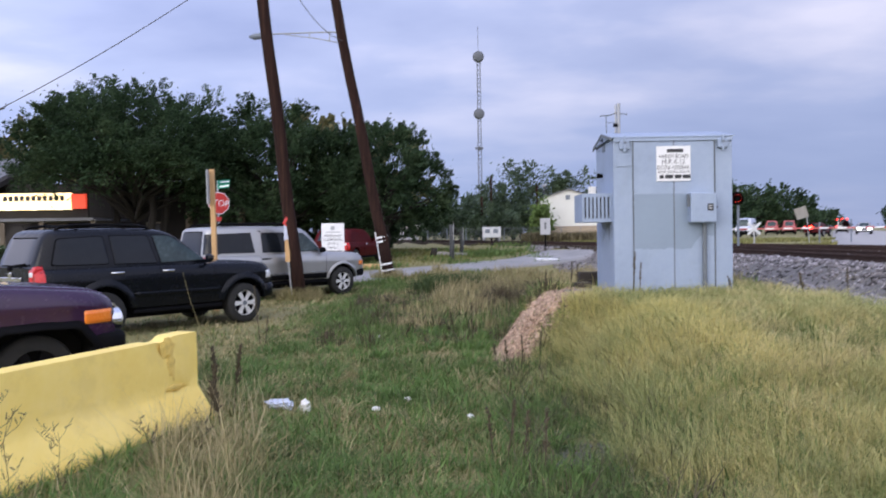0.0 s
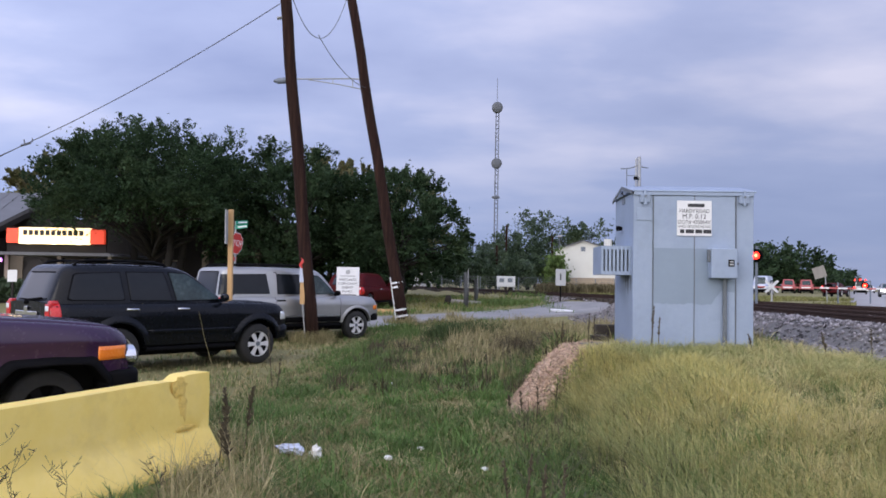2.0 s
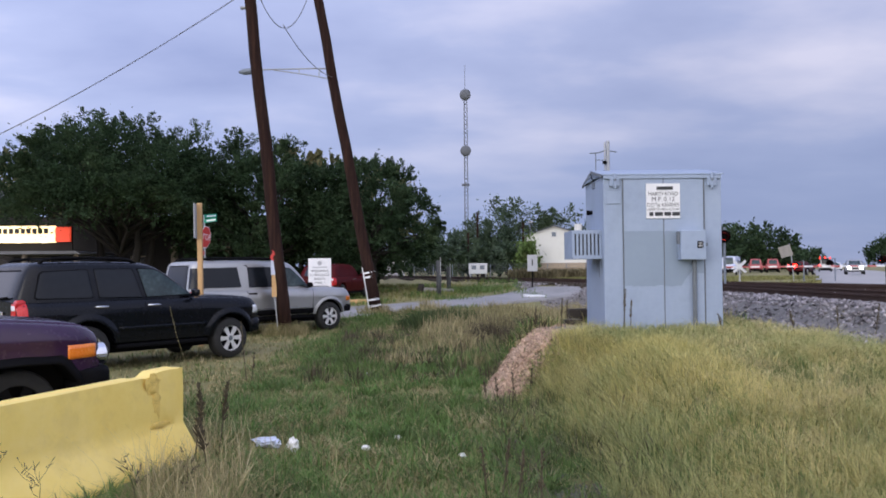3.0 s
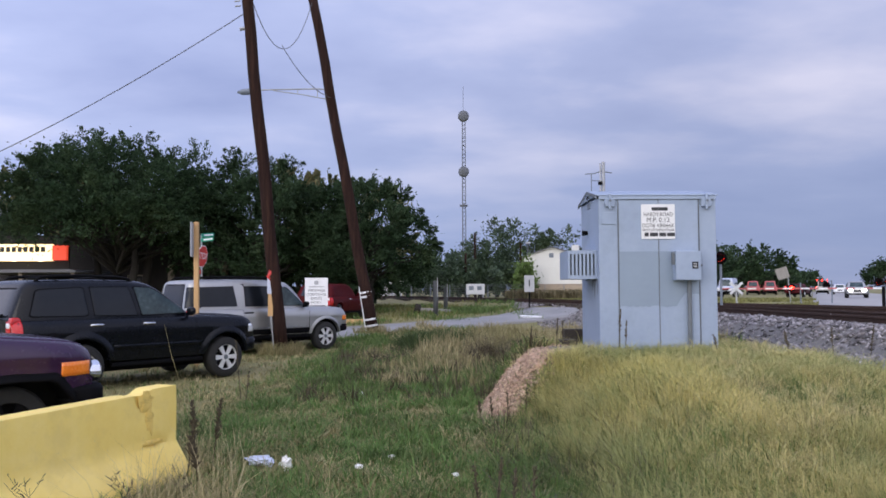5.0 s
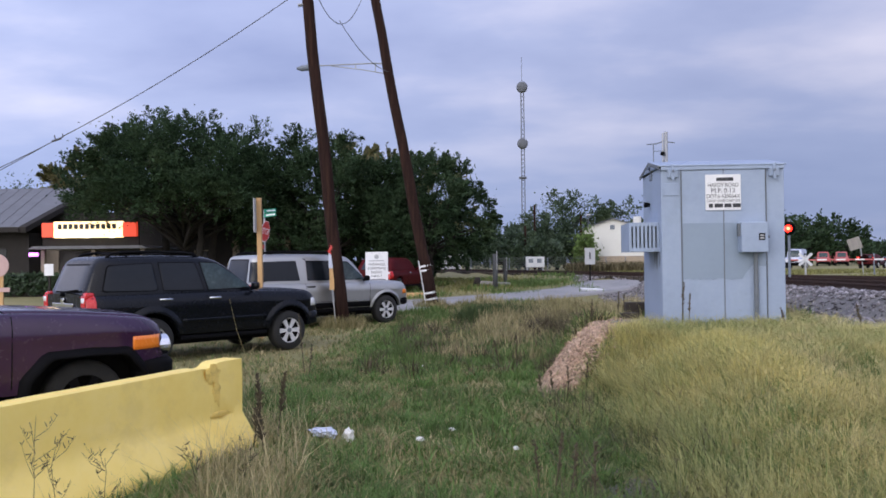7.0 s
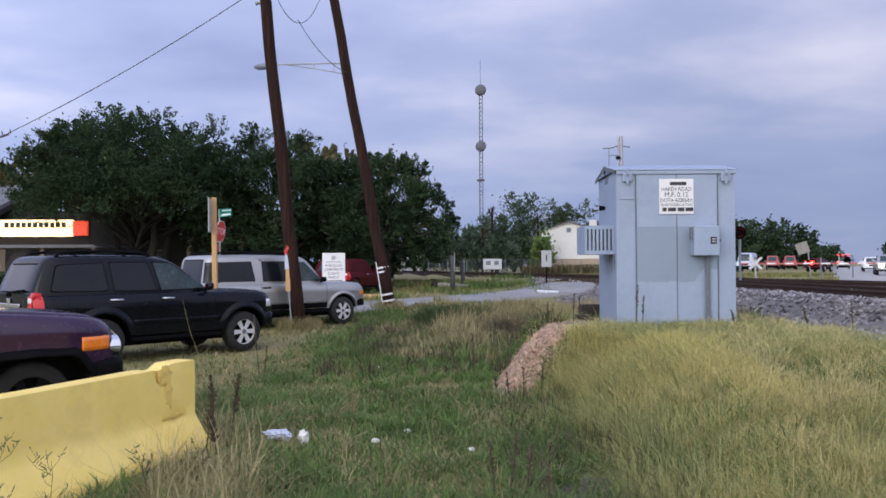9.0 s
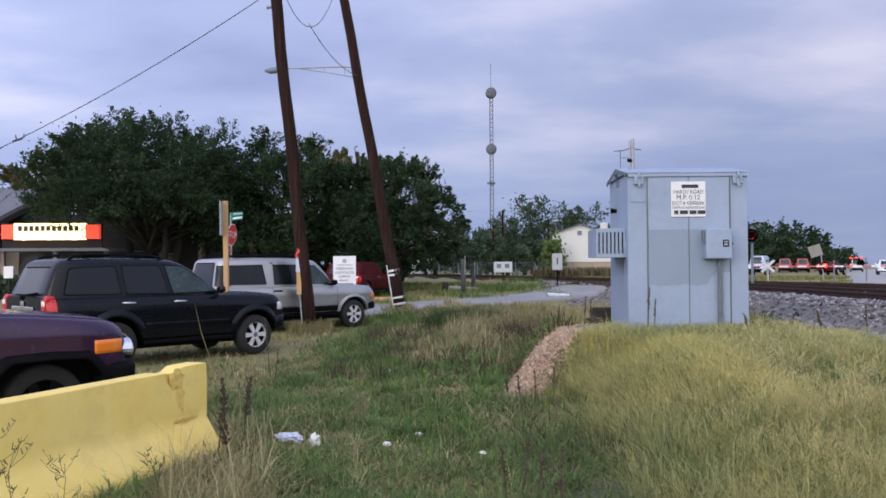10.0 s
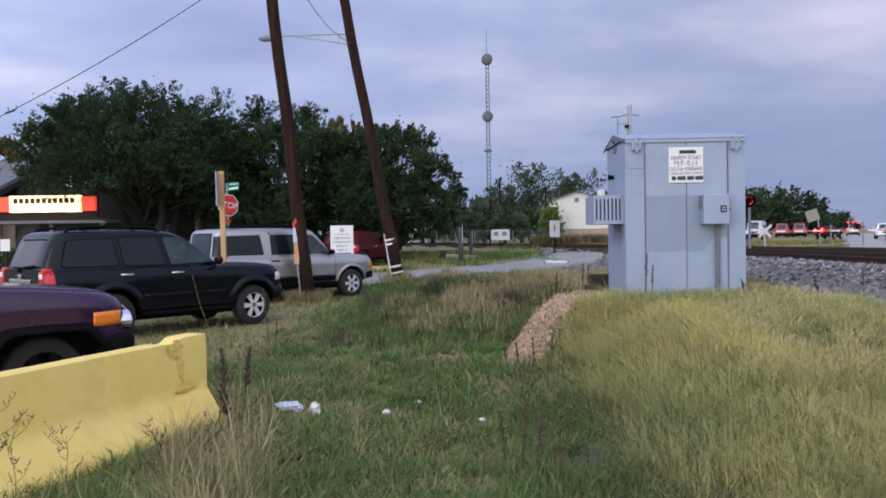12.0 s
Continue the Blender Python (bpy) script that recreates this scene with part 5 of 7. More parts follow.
sedan = dict(L=4.6, W=1.8, belt=0.95, roof=1.45, hood=0.92, xf=1.35, xr=-1.35, r=0.33, cowl=0.75, rf=0.05, rr=-1.2, tail=-1.75, sill=0.34, inset=0.2, paint="white_paint",
             spokes=6, handles=(-0.4, 0.4), joints=(-0.6, 0.3), head="head_lamp", head_z=(0.56, 0.79), bump_top=0.54, nose_round=(0.3, 0.12),
             windows=[([(-1.45, 1.0), (-1.1, 1.36), (-0.4, 1.38), (-0.3, 1.0)], "glass"), ([(-0.2, 1.0), (-0.25, 1.38), (0.0, 1.36), (0.55, 1.0)], "glass")])
car_a = suv("car", "white sedan with bright headlights driving towards the crossing", "car", None, dict(sedan, paint="silver_paint"))
car_b = suv("car", "white sedan following towards the crossing", "car", None, dict(sedan, head="lens"))


# ---- crossing signals ----
def flasher(at, label, phase, lamp_r=0.15, height=2.0, offsets=(-0.45, 0.45)):
    """A post with two hooded lamps; the lit reflector of each turns away in its housing while it is dark."""
    t = thing("crossing_signal", label, "signal", at, "crossing signals")
    part("mast", tubes((((0, 0.1, -0.5), (0, 0.1, height + 0.3)), 0.04, 10)), "hut_dark", t)
    part("cross_arm", tubes((((min(offsets) - 0.05, 0.1, height), (0.1, 0.1, height)), 0.035, 8)), "plastic", t)
    out = []
    for sx, ph in zip(offsets, (phase, 1 - phase)):
        hs = part("lamp_housing", lathe(bmesh.new(), [(0.02, 0.16), (lamp_r, 0.14), (lamp_r + 0.02, 0.0), (lamp_r + 0.09, -0.02), (lamp_r + 0.095, 0.0), (lamp_r + 0.03, 0.03)], 20, pose(sx, 0, height)), "plastic", t, "black lamp backing disc")
        part("hood", lathe(bmesh.new(), [(lamp_r + 0.02, -0.22), (lamp_r + 0.02, -0.02), (lamp_r + 0.03, -0.02), (lamp_r + 0.03, -0.22)], 20, pose(sx, 0, height)), "plastic", hs)
        rf = part("reflector", lathe(bmesh.new(), [(lamp_r * 0.97, -0.03), (lamp_r * 0.7, -0.045), (0.001, -0.05)], 16), "red_lamp", hs, "red signal lamp", at=pose(sx, 0, height))
        part("bulb", lathe(bmesh.new(), [(lamp_r * 0.42, -0.046), (lamp_r * 0.25, -0.060), (0.001, -0.064)], 14), "hot_lamp", rf, "glowing lamp middle")
        part("reflector_back", lathe(bmesh.new(), [(lamp_r * 0.97, 0.005), (lamp_r * 0.7, 0.03), (0.001, 0.035)], 16), "plastic", rf)
        out.append((rf, ph, sx, height))
    return t, out


lamps = []
_, o = flasher(pose(9.62, 25.0, 0.6, 0, 0, -20), "railway crossing signal mast with red flashing lamps behind the hut", 1, 0.115, 2.03, (-0.02, -0.75))
lamps += o
_, o = flasher(pose(21.9, 45.0, 0.4, 0, 0, -25), "railway crossing signal with red flashing lamps across the tracks", 0, 0.125, 1.30, (-0.45,))
lamps += o
_, o = flasher(pose(25.3, 48.0, 0.4, 0, 0, -25), "railway crossing signal with red flashing lamps beside the main road", 1, 0.125, 1.45, (-0.3,))
lamps += o
_, o = flasher(pose(22.85, 38.2, 0.4, 0, 0, -25), "railway crossing gate mast with red flashing lamps", 0, 0.11, 1.55, (0.1, -0.35))
lamps += o
gate = thing("gate_arm", "lowered red and white striped crossing gate arm", "gate", pose(22.6, 38.0, 1.66, 0, 0, 172))
for k in range(19):
    part("stripe", boxes((0.1 + k * 0.42, 0.1 + (k + 1) * 0.42, -0.02, 0.02, -0.035, 0.035)), "stripe_red" if k % 2 else "sign_white", gate)
part("gate_post", boxes((-0.03, 0.09, -0.05, 0.05, -1.1, 0.08)), "plastic", gate)
cb = thing("crossbuck", "white crossbuck boards fixed on a post", "sign", pose(15.6, 38.6, 0.6, 0, 0, -22))
part("post", tubes((((0, 0.04, -0.2), (0, 0.04, 1.3)), 0.04)), "grey_paint", cb)
for a in (45, -45):
    part("board", boxes((-0.40, 0.40, -0.012 - 0.016 * (a > 0), 0.0 - 0.016 * (a > 0), -0.06, 0.06)), "sign_grey", cb, at=pose(0, 0, 1.08, 0, a))
tp = thing("tilted_sign", "grey back of a tilted square sign on a thin post", "sign", pose(21.55, 46.0, 0.6, 0, 0, -25))
part("plate", boxes((-0.33, 0.33, -0.01, 0.01, -0.33, 0.33)), "post_grey", tp, at=pose(-0.2, 0, 1.95, 0, -18))
part("post", tubes((((0.25, 0.05, -0.2), (0.1, 0.05, 1.7)), 0.03)), "steel", tp)
yb = thing("utility_cabinet", "pale yellow-green utility cabinet beside the main road", "cabinet", pose(30.75, 47.0, 0.72, 0, 0, -20))
part("body", boxes((-0.27, 0.27, -0.2, 0.2, -0.2, 0.85)), "pale_green", yb, bevel=0.02)
part("vent", boxes((-0.12, 0.12, -0.212, -0.201, 0.3, 0.55)), "hut_dark", yb)

# ---- tower and far building ----
tw = thing("radio_tower", "tall slender grey lattice radio tower with two round dishes", "tower", pose(11.2, 190.0, 0.6))
for k in range(3):
    a = 2 * math.pi * k / 3
    part("leg", tubes((((0.55 * math.cos(a), 0.55 * math.sin(a), -0.5), (0.45 * math.cos(a), 0.45 * math.sin(a), 42.5)), 0.10, 6)), "tower", tw)
for k in range(42):
    z = k + 0.2
    bm = bmesh.new()
    for j in range(3):
        a, b = 2 * math.pi * j / 3, 2 * math.pi * (j + 1) / 3
        tube(bm, [(0.5 * math.cos(a), 0.5 * math.sin(a), z), (0.5 * math.cos(b), 0.5 * math.sin(b), z + 0.9)], 0.05, 5)
    part("brace", bm, "tower", tw)
for z, r in ((42.6, 1.3), (29.2, 1.25)):
    part("dish", lathe(bmesh.new(), [(0.01, -0.62), (r * 0.7, -0.58), (r, -0.42), (r, 0.42), (r * 0.7, 0.58), (0.01, 0.62)], 20, pose(0, -0.9, z)), "tower", tw, "round grey dish antenna", smooth=True)
part("collar", tubes((((0, 0, 21.0), (0, 0, 21.4)), 0.95, 10)), "tower", tw)
part("whip", tubes((((0, 0, 42.5), (0, 0, 50.0)), 0.05, 6)), "tower", tw)

bd = thing("building", "white gabled metal building with a tan masonry base", "building", pose(17.2, 90.0, 0.7, 0, 0, -8))
bm = bmesh.new()
prism(bm, [(-5.0, 1.6), (-5.0, 4.75), (-1.9, 5.75), (5.5, 3.4), (5.5, 1.6)], 0.0, 14.0)
part("wall", bm, "siding", bd)
part("base_wall", boxes((-5.04, 5.5, -0.06, 14.0, -0.6, 1.6)), "brick_tan", bd, "tan masonry base")
for pts in ([(-5.3, 4.66), (-5.3, 4.76), (-1.9, 5.87), (-1.9, 5.77)], [(-1.9, 5.77), (-1.9, 5.87), (5.8, 3.44), (5.8, 3.34)]):
    part("roof", prism(bmesh.new(), pts, -0.3, 14.3), "roof_metal", bd)
part("gable_vent", boxes((-2.2, -1.7, -0.05, -0.001, 4.6, 5.1)), "hut_dark", bd)
part("roof_vent", tubes((((1.0, 4, 4.8), (1.0, 4, 6.2)), 0.45, 10)), "siding", bd)
part("window", boxes((2.5, 5.0, -0.02, -0.001, 1.7, 2.3)), "glass", bd)

def far_trees(label, rows, material_="leaf_far"):
    """Distant trees: x, y, crown radius, height, seed."""
    for x, y, r_, h_, sd in rows:
        near = y < 90 and r_ > 2.4 and x > 40
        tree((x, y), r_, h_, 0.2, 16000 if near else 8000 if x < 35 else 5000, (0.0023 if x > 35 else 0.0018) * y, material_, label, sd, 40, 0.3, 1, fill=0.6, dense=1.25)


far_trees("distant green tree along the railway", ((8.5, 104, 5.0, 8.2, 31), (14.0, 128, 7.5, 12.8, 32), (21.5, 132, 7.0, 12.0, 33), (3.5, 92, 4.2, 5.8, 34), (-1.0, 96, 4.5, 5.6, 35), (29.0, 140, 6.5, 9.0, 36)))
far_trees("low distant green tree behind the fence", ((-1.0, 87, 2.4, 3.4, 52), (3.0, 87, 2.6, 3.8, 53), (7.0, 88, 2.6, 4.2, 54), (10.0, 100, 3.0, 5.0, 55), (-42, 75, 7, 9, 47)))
far_trees("distant green tree beyond the crossing", ((46.5, 136, 7.0, 8.8, 37), (53.5, 138, 7.5, 9.8, 38), (60.5, 138, 6.5, 8.4, 39), (50.0, 142, 7.0, 9.2, 48), (57.5, 145, 7.0, 8.8, 49), (42.5, 140, 6.0, 8.0, 50)), "leaf")
far_trees("dark green tree beside the main road", ((68.0, 150, 5.0, 5.6, 40), (92.0, 190, 6.0, 5.6, 41), (78.0, 220, 6.0, 5.4, 46), (46.3, 70, 2.5, 4.2, 42), (55.6, 80, 4.6, 7.6, 43), (62.0, 85, 5.0, 6.8, 44), (105.0, 175, 6.0, 7.5, 45)), "leaf")



# ---- restaurant ----
def make_restaurant():
    t = thing("restaurant", "low dark restaurant with a grey metal roof and a lit sign", "building", pose(-18.7, 40.0, 0.55))
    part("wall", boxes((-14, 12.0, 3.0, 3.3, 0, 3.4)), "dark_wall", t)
    part("side_wall", boxes((-14, -13.7, 3.3, 14, 0, 3.4)), "tan_wall", t)
    part("tan_front", boxes((-4.95, -4.2, 2.94, 2.998, 0.1, 2.6)), "tan_wall", t, "tan plaster panel")
    def slab(name, corners, material_, label="", thick=0.14):
        bm = bmesh.new()
        a = [bm.verts.new(p) for p in corners]
        b = [bm.verts.new(v.co - Vector((0, 0, thick))) for v in a]
        for i in range(4):
            bm.faces.new((a[i], a[(i + 1) % 4], b[(i + 1) % 4], b[i]))
        bm.faces.new(a)
        bm.faces.new(b[::-1])
        return part(name, bm, material_, t, label)
    slab("front_roof", ((-14.3, 0.9, 3.25), (-5.2, 0.9, 3.25), (-3.6, 5.4, 5.70), (-14.3, 5.4, 5.70)), "roof_metal", "sloping grey metal roof")
    slab("back_roof", ((-14.3, 5.45, 5.69), (-3.6, 5.45, 5.69), (-5.2, 11.0, 3.0), (-14.3, 11.0, 3.0)), "roof_metal")
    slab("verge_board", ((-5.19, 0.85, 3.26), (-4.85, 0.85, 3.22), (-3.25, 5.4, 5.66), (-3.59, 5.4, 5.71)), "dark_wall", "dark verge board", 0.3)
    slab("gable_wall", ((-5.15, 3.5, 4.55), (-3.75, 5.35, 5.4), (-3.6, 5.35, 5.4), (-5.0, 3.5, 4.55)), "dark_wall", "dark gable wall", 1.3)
    for k in range(13):
        x = -13.9 + k * 0.68
        slab("seam", ((x, 0.91, 3.275), (x + 0.05, 0.91, 3.275), (x + 0.05, 5.38, 5.715), (x, 5.38, 5.715)), "roof_metal", "", 0.04)
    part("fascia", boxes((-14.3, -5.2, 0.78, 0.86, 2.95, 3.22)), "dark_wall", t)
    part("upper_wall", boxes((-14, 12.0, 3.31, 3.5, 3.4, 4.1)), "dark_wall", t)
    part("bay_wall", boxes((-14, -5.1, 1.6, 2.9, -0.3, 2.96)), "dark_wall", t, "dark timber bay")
    for x in (-10.5, -7.0):
        part("bay_window", boxes((x - 0.7, x + 0.7, 1.56, 1.598, 0.5, 2.1)), "glass", t)
    # porch
    bm = bmesh.new()
    prism(bm, [(-2.9, 1.98), (-2.6, 2.12), (2.7, 2.12), (3.0, 1.98)], -2.4, 3.0)
    part("porch_roof", bm, "roof_metal", t, "flat grey porch roof")
    for x in (-2.3, 0.2, 2.6):
        part("porch_post", boxes((x - 0.09, x + 0.09, -2.1, -1.92, -0.1, 1.98)), "tan_wall", t, "tan porch post")
    for x in (6.2, 8.9):
        part("porch_post", boxes((x - 0.14, x + 0.14, 1.0, 1.28, -0.1, 2.4)), "tan_wall", t, "tan porch post")
    part("porch_roof_side", boxes((6.2, 12.0, 0.4, 3.0, 2.42, 2.55)), "dark_wall", t)
    for x in (-1.4, 1.2, 3.9):
        w = part("window", boxes((x - 0.5, x + 0.5, 2.96, 2.998, 0.7, 1.9)), "glass", t)
        part("window_frame", boxes((x - 0.56, x - 0.5, 2.94, 2.998, 0.64, 1.96), (x + 0.5, x + 0.56, 2.94, 2.998, 0.64, 1.96), (x - 0.56, x + 0.56, 2.94, 2.998, 1.9, 1.96), (x - 0.56, x + 0.56, 2.94, 2.998, 0.64, 0.7)), "tan_wall", w)
    part("neon_light", tubes((((-2.75, -2.45, 1.72), (-2.35, -2.45, 1.72)), 0.09, 8)), "neon", t, "small violet light")
    sg = part("lit_sign", boxes((-1.70, 1.67, -2.2, -2.0, 2.52, 3.30)), "sign_light", t, "glowing cream sign panel with dark lettering bars")
    for k in range(11):
        x = -1.50 + k * 0.268
        part("bar", boxes((x, x + 0.20, -2.215, -2.202, 2.93, 3.18)), "sign_black", sg)
    for x in (-1.2, 0.0, 1.2):
        part("sign_lamp", tubes((((x - 0.10, -2.24, 2.53), (x + 0.10, -2.24, 2.53)), 0.03, 8)), "sign_lamp", sg, "glowing lamp under the sign")
    for x0, x1 in ((-2.3, -1.72), (1.69, 2.35)):
        part("orange_panel", boxes((x0, x1, -2.18, -2.0, 2.56, 3.24)), "sign_orange", sg, "glowing orange-red end panel")
    part("sign_frame", boxes((-2.35, 2.4, -1.99, -1.9, 2.13, 3.32)), "dark_wall", sg)
    sb = thing("arched_sign", "dark arched sign board on posts", "sign", pose(-17.3, 33.5, 0.30))
    bm = bmesh.new()
    prism(bm, [(-0.5, 0.7), (-0.5, 1.5)] + [(0.42 * math.cos(radians(a)), 1.52 + 0.42 * math.sin(radians(a))) for a in range(180, -1, -20)] + [(0.5, 1.5), (0.5, 0.7)], -0.05, 0.05)
    part("board", bm, "dark_wall", sb)
    for x in (-0.4, 0.4):
        part("post", boxes((x - 0.05, x + 0.05, -0.05, 0.05, -0.2, 0.7)), "dark_wall", sb)
    for x in (-0.95, 0.95):
        part("notice", boxes((x - 0.2, x + 0.2, -0.08, -0.06, 1.0, 1.5)), "sign_white", sb)
        part("post", boxes((x - 0.04, x + 0.04, -0.055, 0.02, -0.2, 1.5)), "dark_wall", sb)
    rng = np.random.default_rng(4)
    n = 9000
    P = np.stack([rng.uniform(-22.5, -16.6, n), rng.uniform(34.6, 35.6, n), rng.uniform(0.45, 1.35, n)], -1)
    u = rng.normal(0, 1, (n, 3)) * 0.07
    v = rng.normal(0, 1, (n, 3)) * 0.05
    hd = thing("hedge", "clipped dark-green hedge before the restaurant", "hedge", pose(0, 0, 0))
    part("foliage", sheet("foliage", np.stack([P - u, P + v, P + u, P - v], 1).reshape(-1, 3), np.arange(4 * n).reshape(-1, 4), "leaf_far"), None, hd)
    part("stems", boxes((-22.4, -16.7, 34.75, 35.45, 0.3, 1.15)), "dark_wall", hd)


make_restaurant()

# ---- roadside signs ----
ps = thing("timber_sign", "pale timber post with a grey metal sign seen on edge", "sign", pose(-4.78, 17.6, 0.0, 0, -0.8))
part("post", boxes((-0.05, 0.05, -0.05, 0.05, -0.3, 3.15)), "post_timber", ps, bevel=0.006)
part("plate", boxes((-0.075, -0.055, -0.42, 0.30, 2.38, 3.12)), "grey_paint", ps, at=pose(0, 0, 0, 0, 0, 8))
st = thing("stop_sign", "red stop sign swinging on a post under green street plates", "sign", pose(-7.35, 27.6, 0.25))
part("post", tubes((((0, 0.05, -0.35), (-0.05, 0.05, 3.35)), 0.03)), "steel", st)
plate = new("plate")
plate.parent = st
plate.empty_display_size = 0.1


def octagon(r, y0, y1):
    return prism(bmesh.new(), [(r * math.cos(radians(22.5 + 45 * k)), r * math.sin(radians(22.5 + 45 * k))) for k in range(8)], y0, y1)


plate_board = part("plate_board", octagon(0.40, -0.012, 0.0), "sign_white", plate)
part("plate_face", octagon(0.375, -0.0165, -0.0125), "sign_red", plate)
part("lettering", text_mesh("STOP", 0.30, "sign_white"), None, plate, at=pose(0, -0.0175, 0, 90))
part("small_plate", boxes((-0.15, 0.15, -0.01, 0.002, -0.62, -0.47)), "sign_red", plate, "small red plate below")
for z, a, ln in ((3.30, 50, 0.30), (3.14, -12, 0.27)):
    gp = part("street_plate", boxes((-0.05, ln * 1.5, -0.012, 0.0, -0.065, 0.065)), "sign_green", st, "green street name plate", at=pose(0, 0.02, z, 0, -6, a))
    part("bar", boxes((0.05, ln * 1.4, -0.016, -0.0125, -0.025, 0.025)), "sign_white", gp)

rs = thing("round_sign", "faded pinkish round sign on an orange timber post", "sign", pose(-15.2, 25.0, 0.1))
part("post", boxes((-0.06, 0.06, -0.03, 0.03, -0.3, 1.62)), "post_timber", rs)
part("disc", lathe(bmesh.new(), [(0.001, -0.05), (0.36, -0.05), (0.37, -0.04), (0.36, -0.035), (0.001, -0.035)], 24, pose(-0.1, 0, 1.62)), "pink", rs)
part("cross_board", boxes((-0.45, 0.3, -0.06, -0.035, 0.78, 0.92)), "pink", rs)
bo = thing("notice_board", "white notice board with dark lines of lettering on posts", "sign", pose(-3.3, 26.4, 0.2, 0, 0, -6))
part("board", boxes((-0.38, 0.38, -0.02, 0.02, 0.85, 1.86)), "sign_white", bo, bevel=0.004)
for x in (-0.34, 0.34):
    part("post", boxes((x - 0.03, x + 0.03, 0.021, 0.07, -0.4, 1.8)), "sign_white", bo)
for words, z in (("WEDDINGS", 1.44), ("CORPORATE", 1.31), ("EVENTS", 1.18), ("FAMILY", 1.05)):
    part("lettering", text_mesh(words, 0.115, "sign_black"), None, bo, at=pose(0, -0.022, z, 90) @ Matrix.Diagonal((0.95, 1, 1, 1)))
part("emblem", lathe(bmesh.new(), [(0.001, -0.024), (0.07, -0.023), (0.075, -0.02)], 16, pose(0, 0, 1.70)), "grey_paint", bo)
part("bar", boxes((-0.25, 0.25, -0.024, -0.0205, 1.55, 1.58)), "grey_paint", bo)
part("bar", boxes((-0.3, 0.3, -0.024, -0.0205, 0.9, 0.96)), "sign_black", bo)

ws = thing("small_sign", "small white sign on a thin dark post by the road", "sign", pose(5.15, 36.5, 0.45, 0, 0, -6))
part("post", tubes((((0, 0.03, -0.4), (0, 0.03, 1.2)), 0.035)), "plastic", ws)
part("plate", boxes((-0.23, 0.23, -0.01, 0.01, 1.1, 1.85)), "grey_paint", ws)
part("bar", boxes((-0.03, 0.03, -0.014, -0.011, 1.35, 1.65)), "sign_black", ws)

for x, y, h, r_ in ((0.86, 37.0, 1.62, 0.13), (1.45, 40.5, 1.2, 0.12)):
    gp = thing("guard_post", "weathered grey timber guard post with a white strip", "post", pose(x, y, ground_at(x, y)), "guard posts")
    part("shaft", tube(bmesh.new(), [(0, 0, -0.2), (0.01, 0, h * 0.5), (0, 0.01, h)], [r_, r_ * 0.97, r_ * 0.92], 10), "post_dark", gp, smooth=True)
    part("strip", boxes((r_ * 0.55, r_ * 0.75, -r_ - 0.01, -r_ * 0.5, h * 0.55, h + 0.15)), "steel", gp)
lg = thing("log", "fallen grey log lying in the grass", "log", pose(0.75, 38.6, ground_at(0.75, 38.6) + 0.1, 0, 0, 12))
part("wood", tubes((((-0.8, 0, 0.05), (-0.2, 0.05, 0.02), (0.9, 0, 0.0)), [0.15, 0.13, 0.08], 9)), "post_grey", lg, smooth=True)
part("stump", tubes((((-0.75, 0, -0.1), (-0.7, 0, 0.35)), [0.2, 0.13], 9)), "bark", lg, smooth=True)
sl = thing("slab", "pale broken concrete slab at the road edge", "slab", pose(4.65, 32.4, ground_at(4.65, 32.4) + 0.10, 3, 2, 20))
part("concrete", boxes((-0.4, 0.4, -0.3, 0.3, -0.03, 0.05)), "sign_white", sl, bevel=0.015)


def picket_row(name, label, a, b, z0, h, n):
    """A far wire fence: posts and rails."""
    a, b = Vector(a), Vector(b)
    t = thing(name, label, "fence", pose(0, 0, 0))
    for k in range(n):
        p = a.lerp(b, k / (n - 1))
        part("post", tubes((((p.x, p.y, z0 - 0.2), (p.x, p.y, z0 + h)), 0.035, 6)), "hut_dark", t)
    for f in (0.06, 0.2, 0.34, 0.48, 0.62, 0.76, 0.9, 1.0):
        part("wire", tubes((((a.x, a.y, z0 + h * f), (b.x, b.y, z0 + h * f)), 0.012, 5)), "tower", t)
    return t


picket_row("fence", "grey wire fence along the railway", (-8.0, 78.0), (20.0, 78.0), 0.7, 1.45, 16)
wb = thing("white_box", "small white equipment housing by the fence", "cabinet", pose(5.55, 76.0, 1.22))
part("body", boxes((-0.85, 0.85, -0.5, 0.5, 0, 1.0)), "sign_grey", wb, bevel=0.04)
for x in (-0.75, 0.75):
    part("leg", boxes((x - 0.05, x + 0.05, -0.4, 0.4, -0.75, -0.002)), "steel", wb)
for x in (-0.42, 0.36):
    part("panel", boxes((x - 0.22, x + 0.22, -0.512, -0.501, 0.42, 0.80)), "hut_dark", wb, "dark panel")
sh = thing("shed", "low grey shed with a pale roof behind the fence", "shed", pose(-3.2, 82.0, 0.7))
part("wall", boxes((-3, 1.6, 0, 3, -0.3, 1.7)), "grey_paint", sh)
part("roof", boxes((-3.2, 1.8, -0.3, 3.3, 1.7, 1.85)), "siding", sh)
for x, y, h in ((7.3, 100, 8.2), (12.4, 95, 6.6), (5.5, 90, 5.2)):
    up = thing("utility_pole", "distant dark utility pole", "pole", pose(x, y, 0.6), "distant poles")
    part("shaft", tubes((((0, 0, -0.3), (0, 0, h)), [0.16, 0.12], 8)), "wood", up)
ul = thing("street_lamp", "distant street lamp on a thin pole behind the white building", "lamp", pose(14.8, 106, 0.6))
part("pole", tubes((((0, 0, -0.3), (0, 0, 7.2)), 0.07, 8)), "tower", ul)
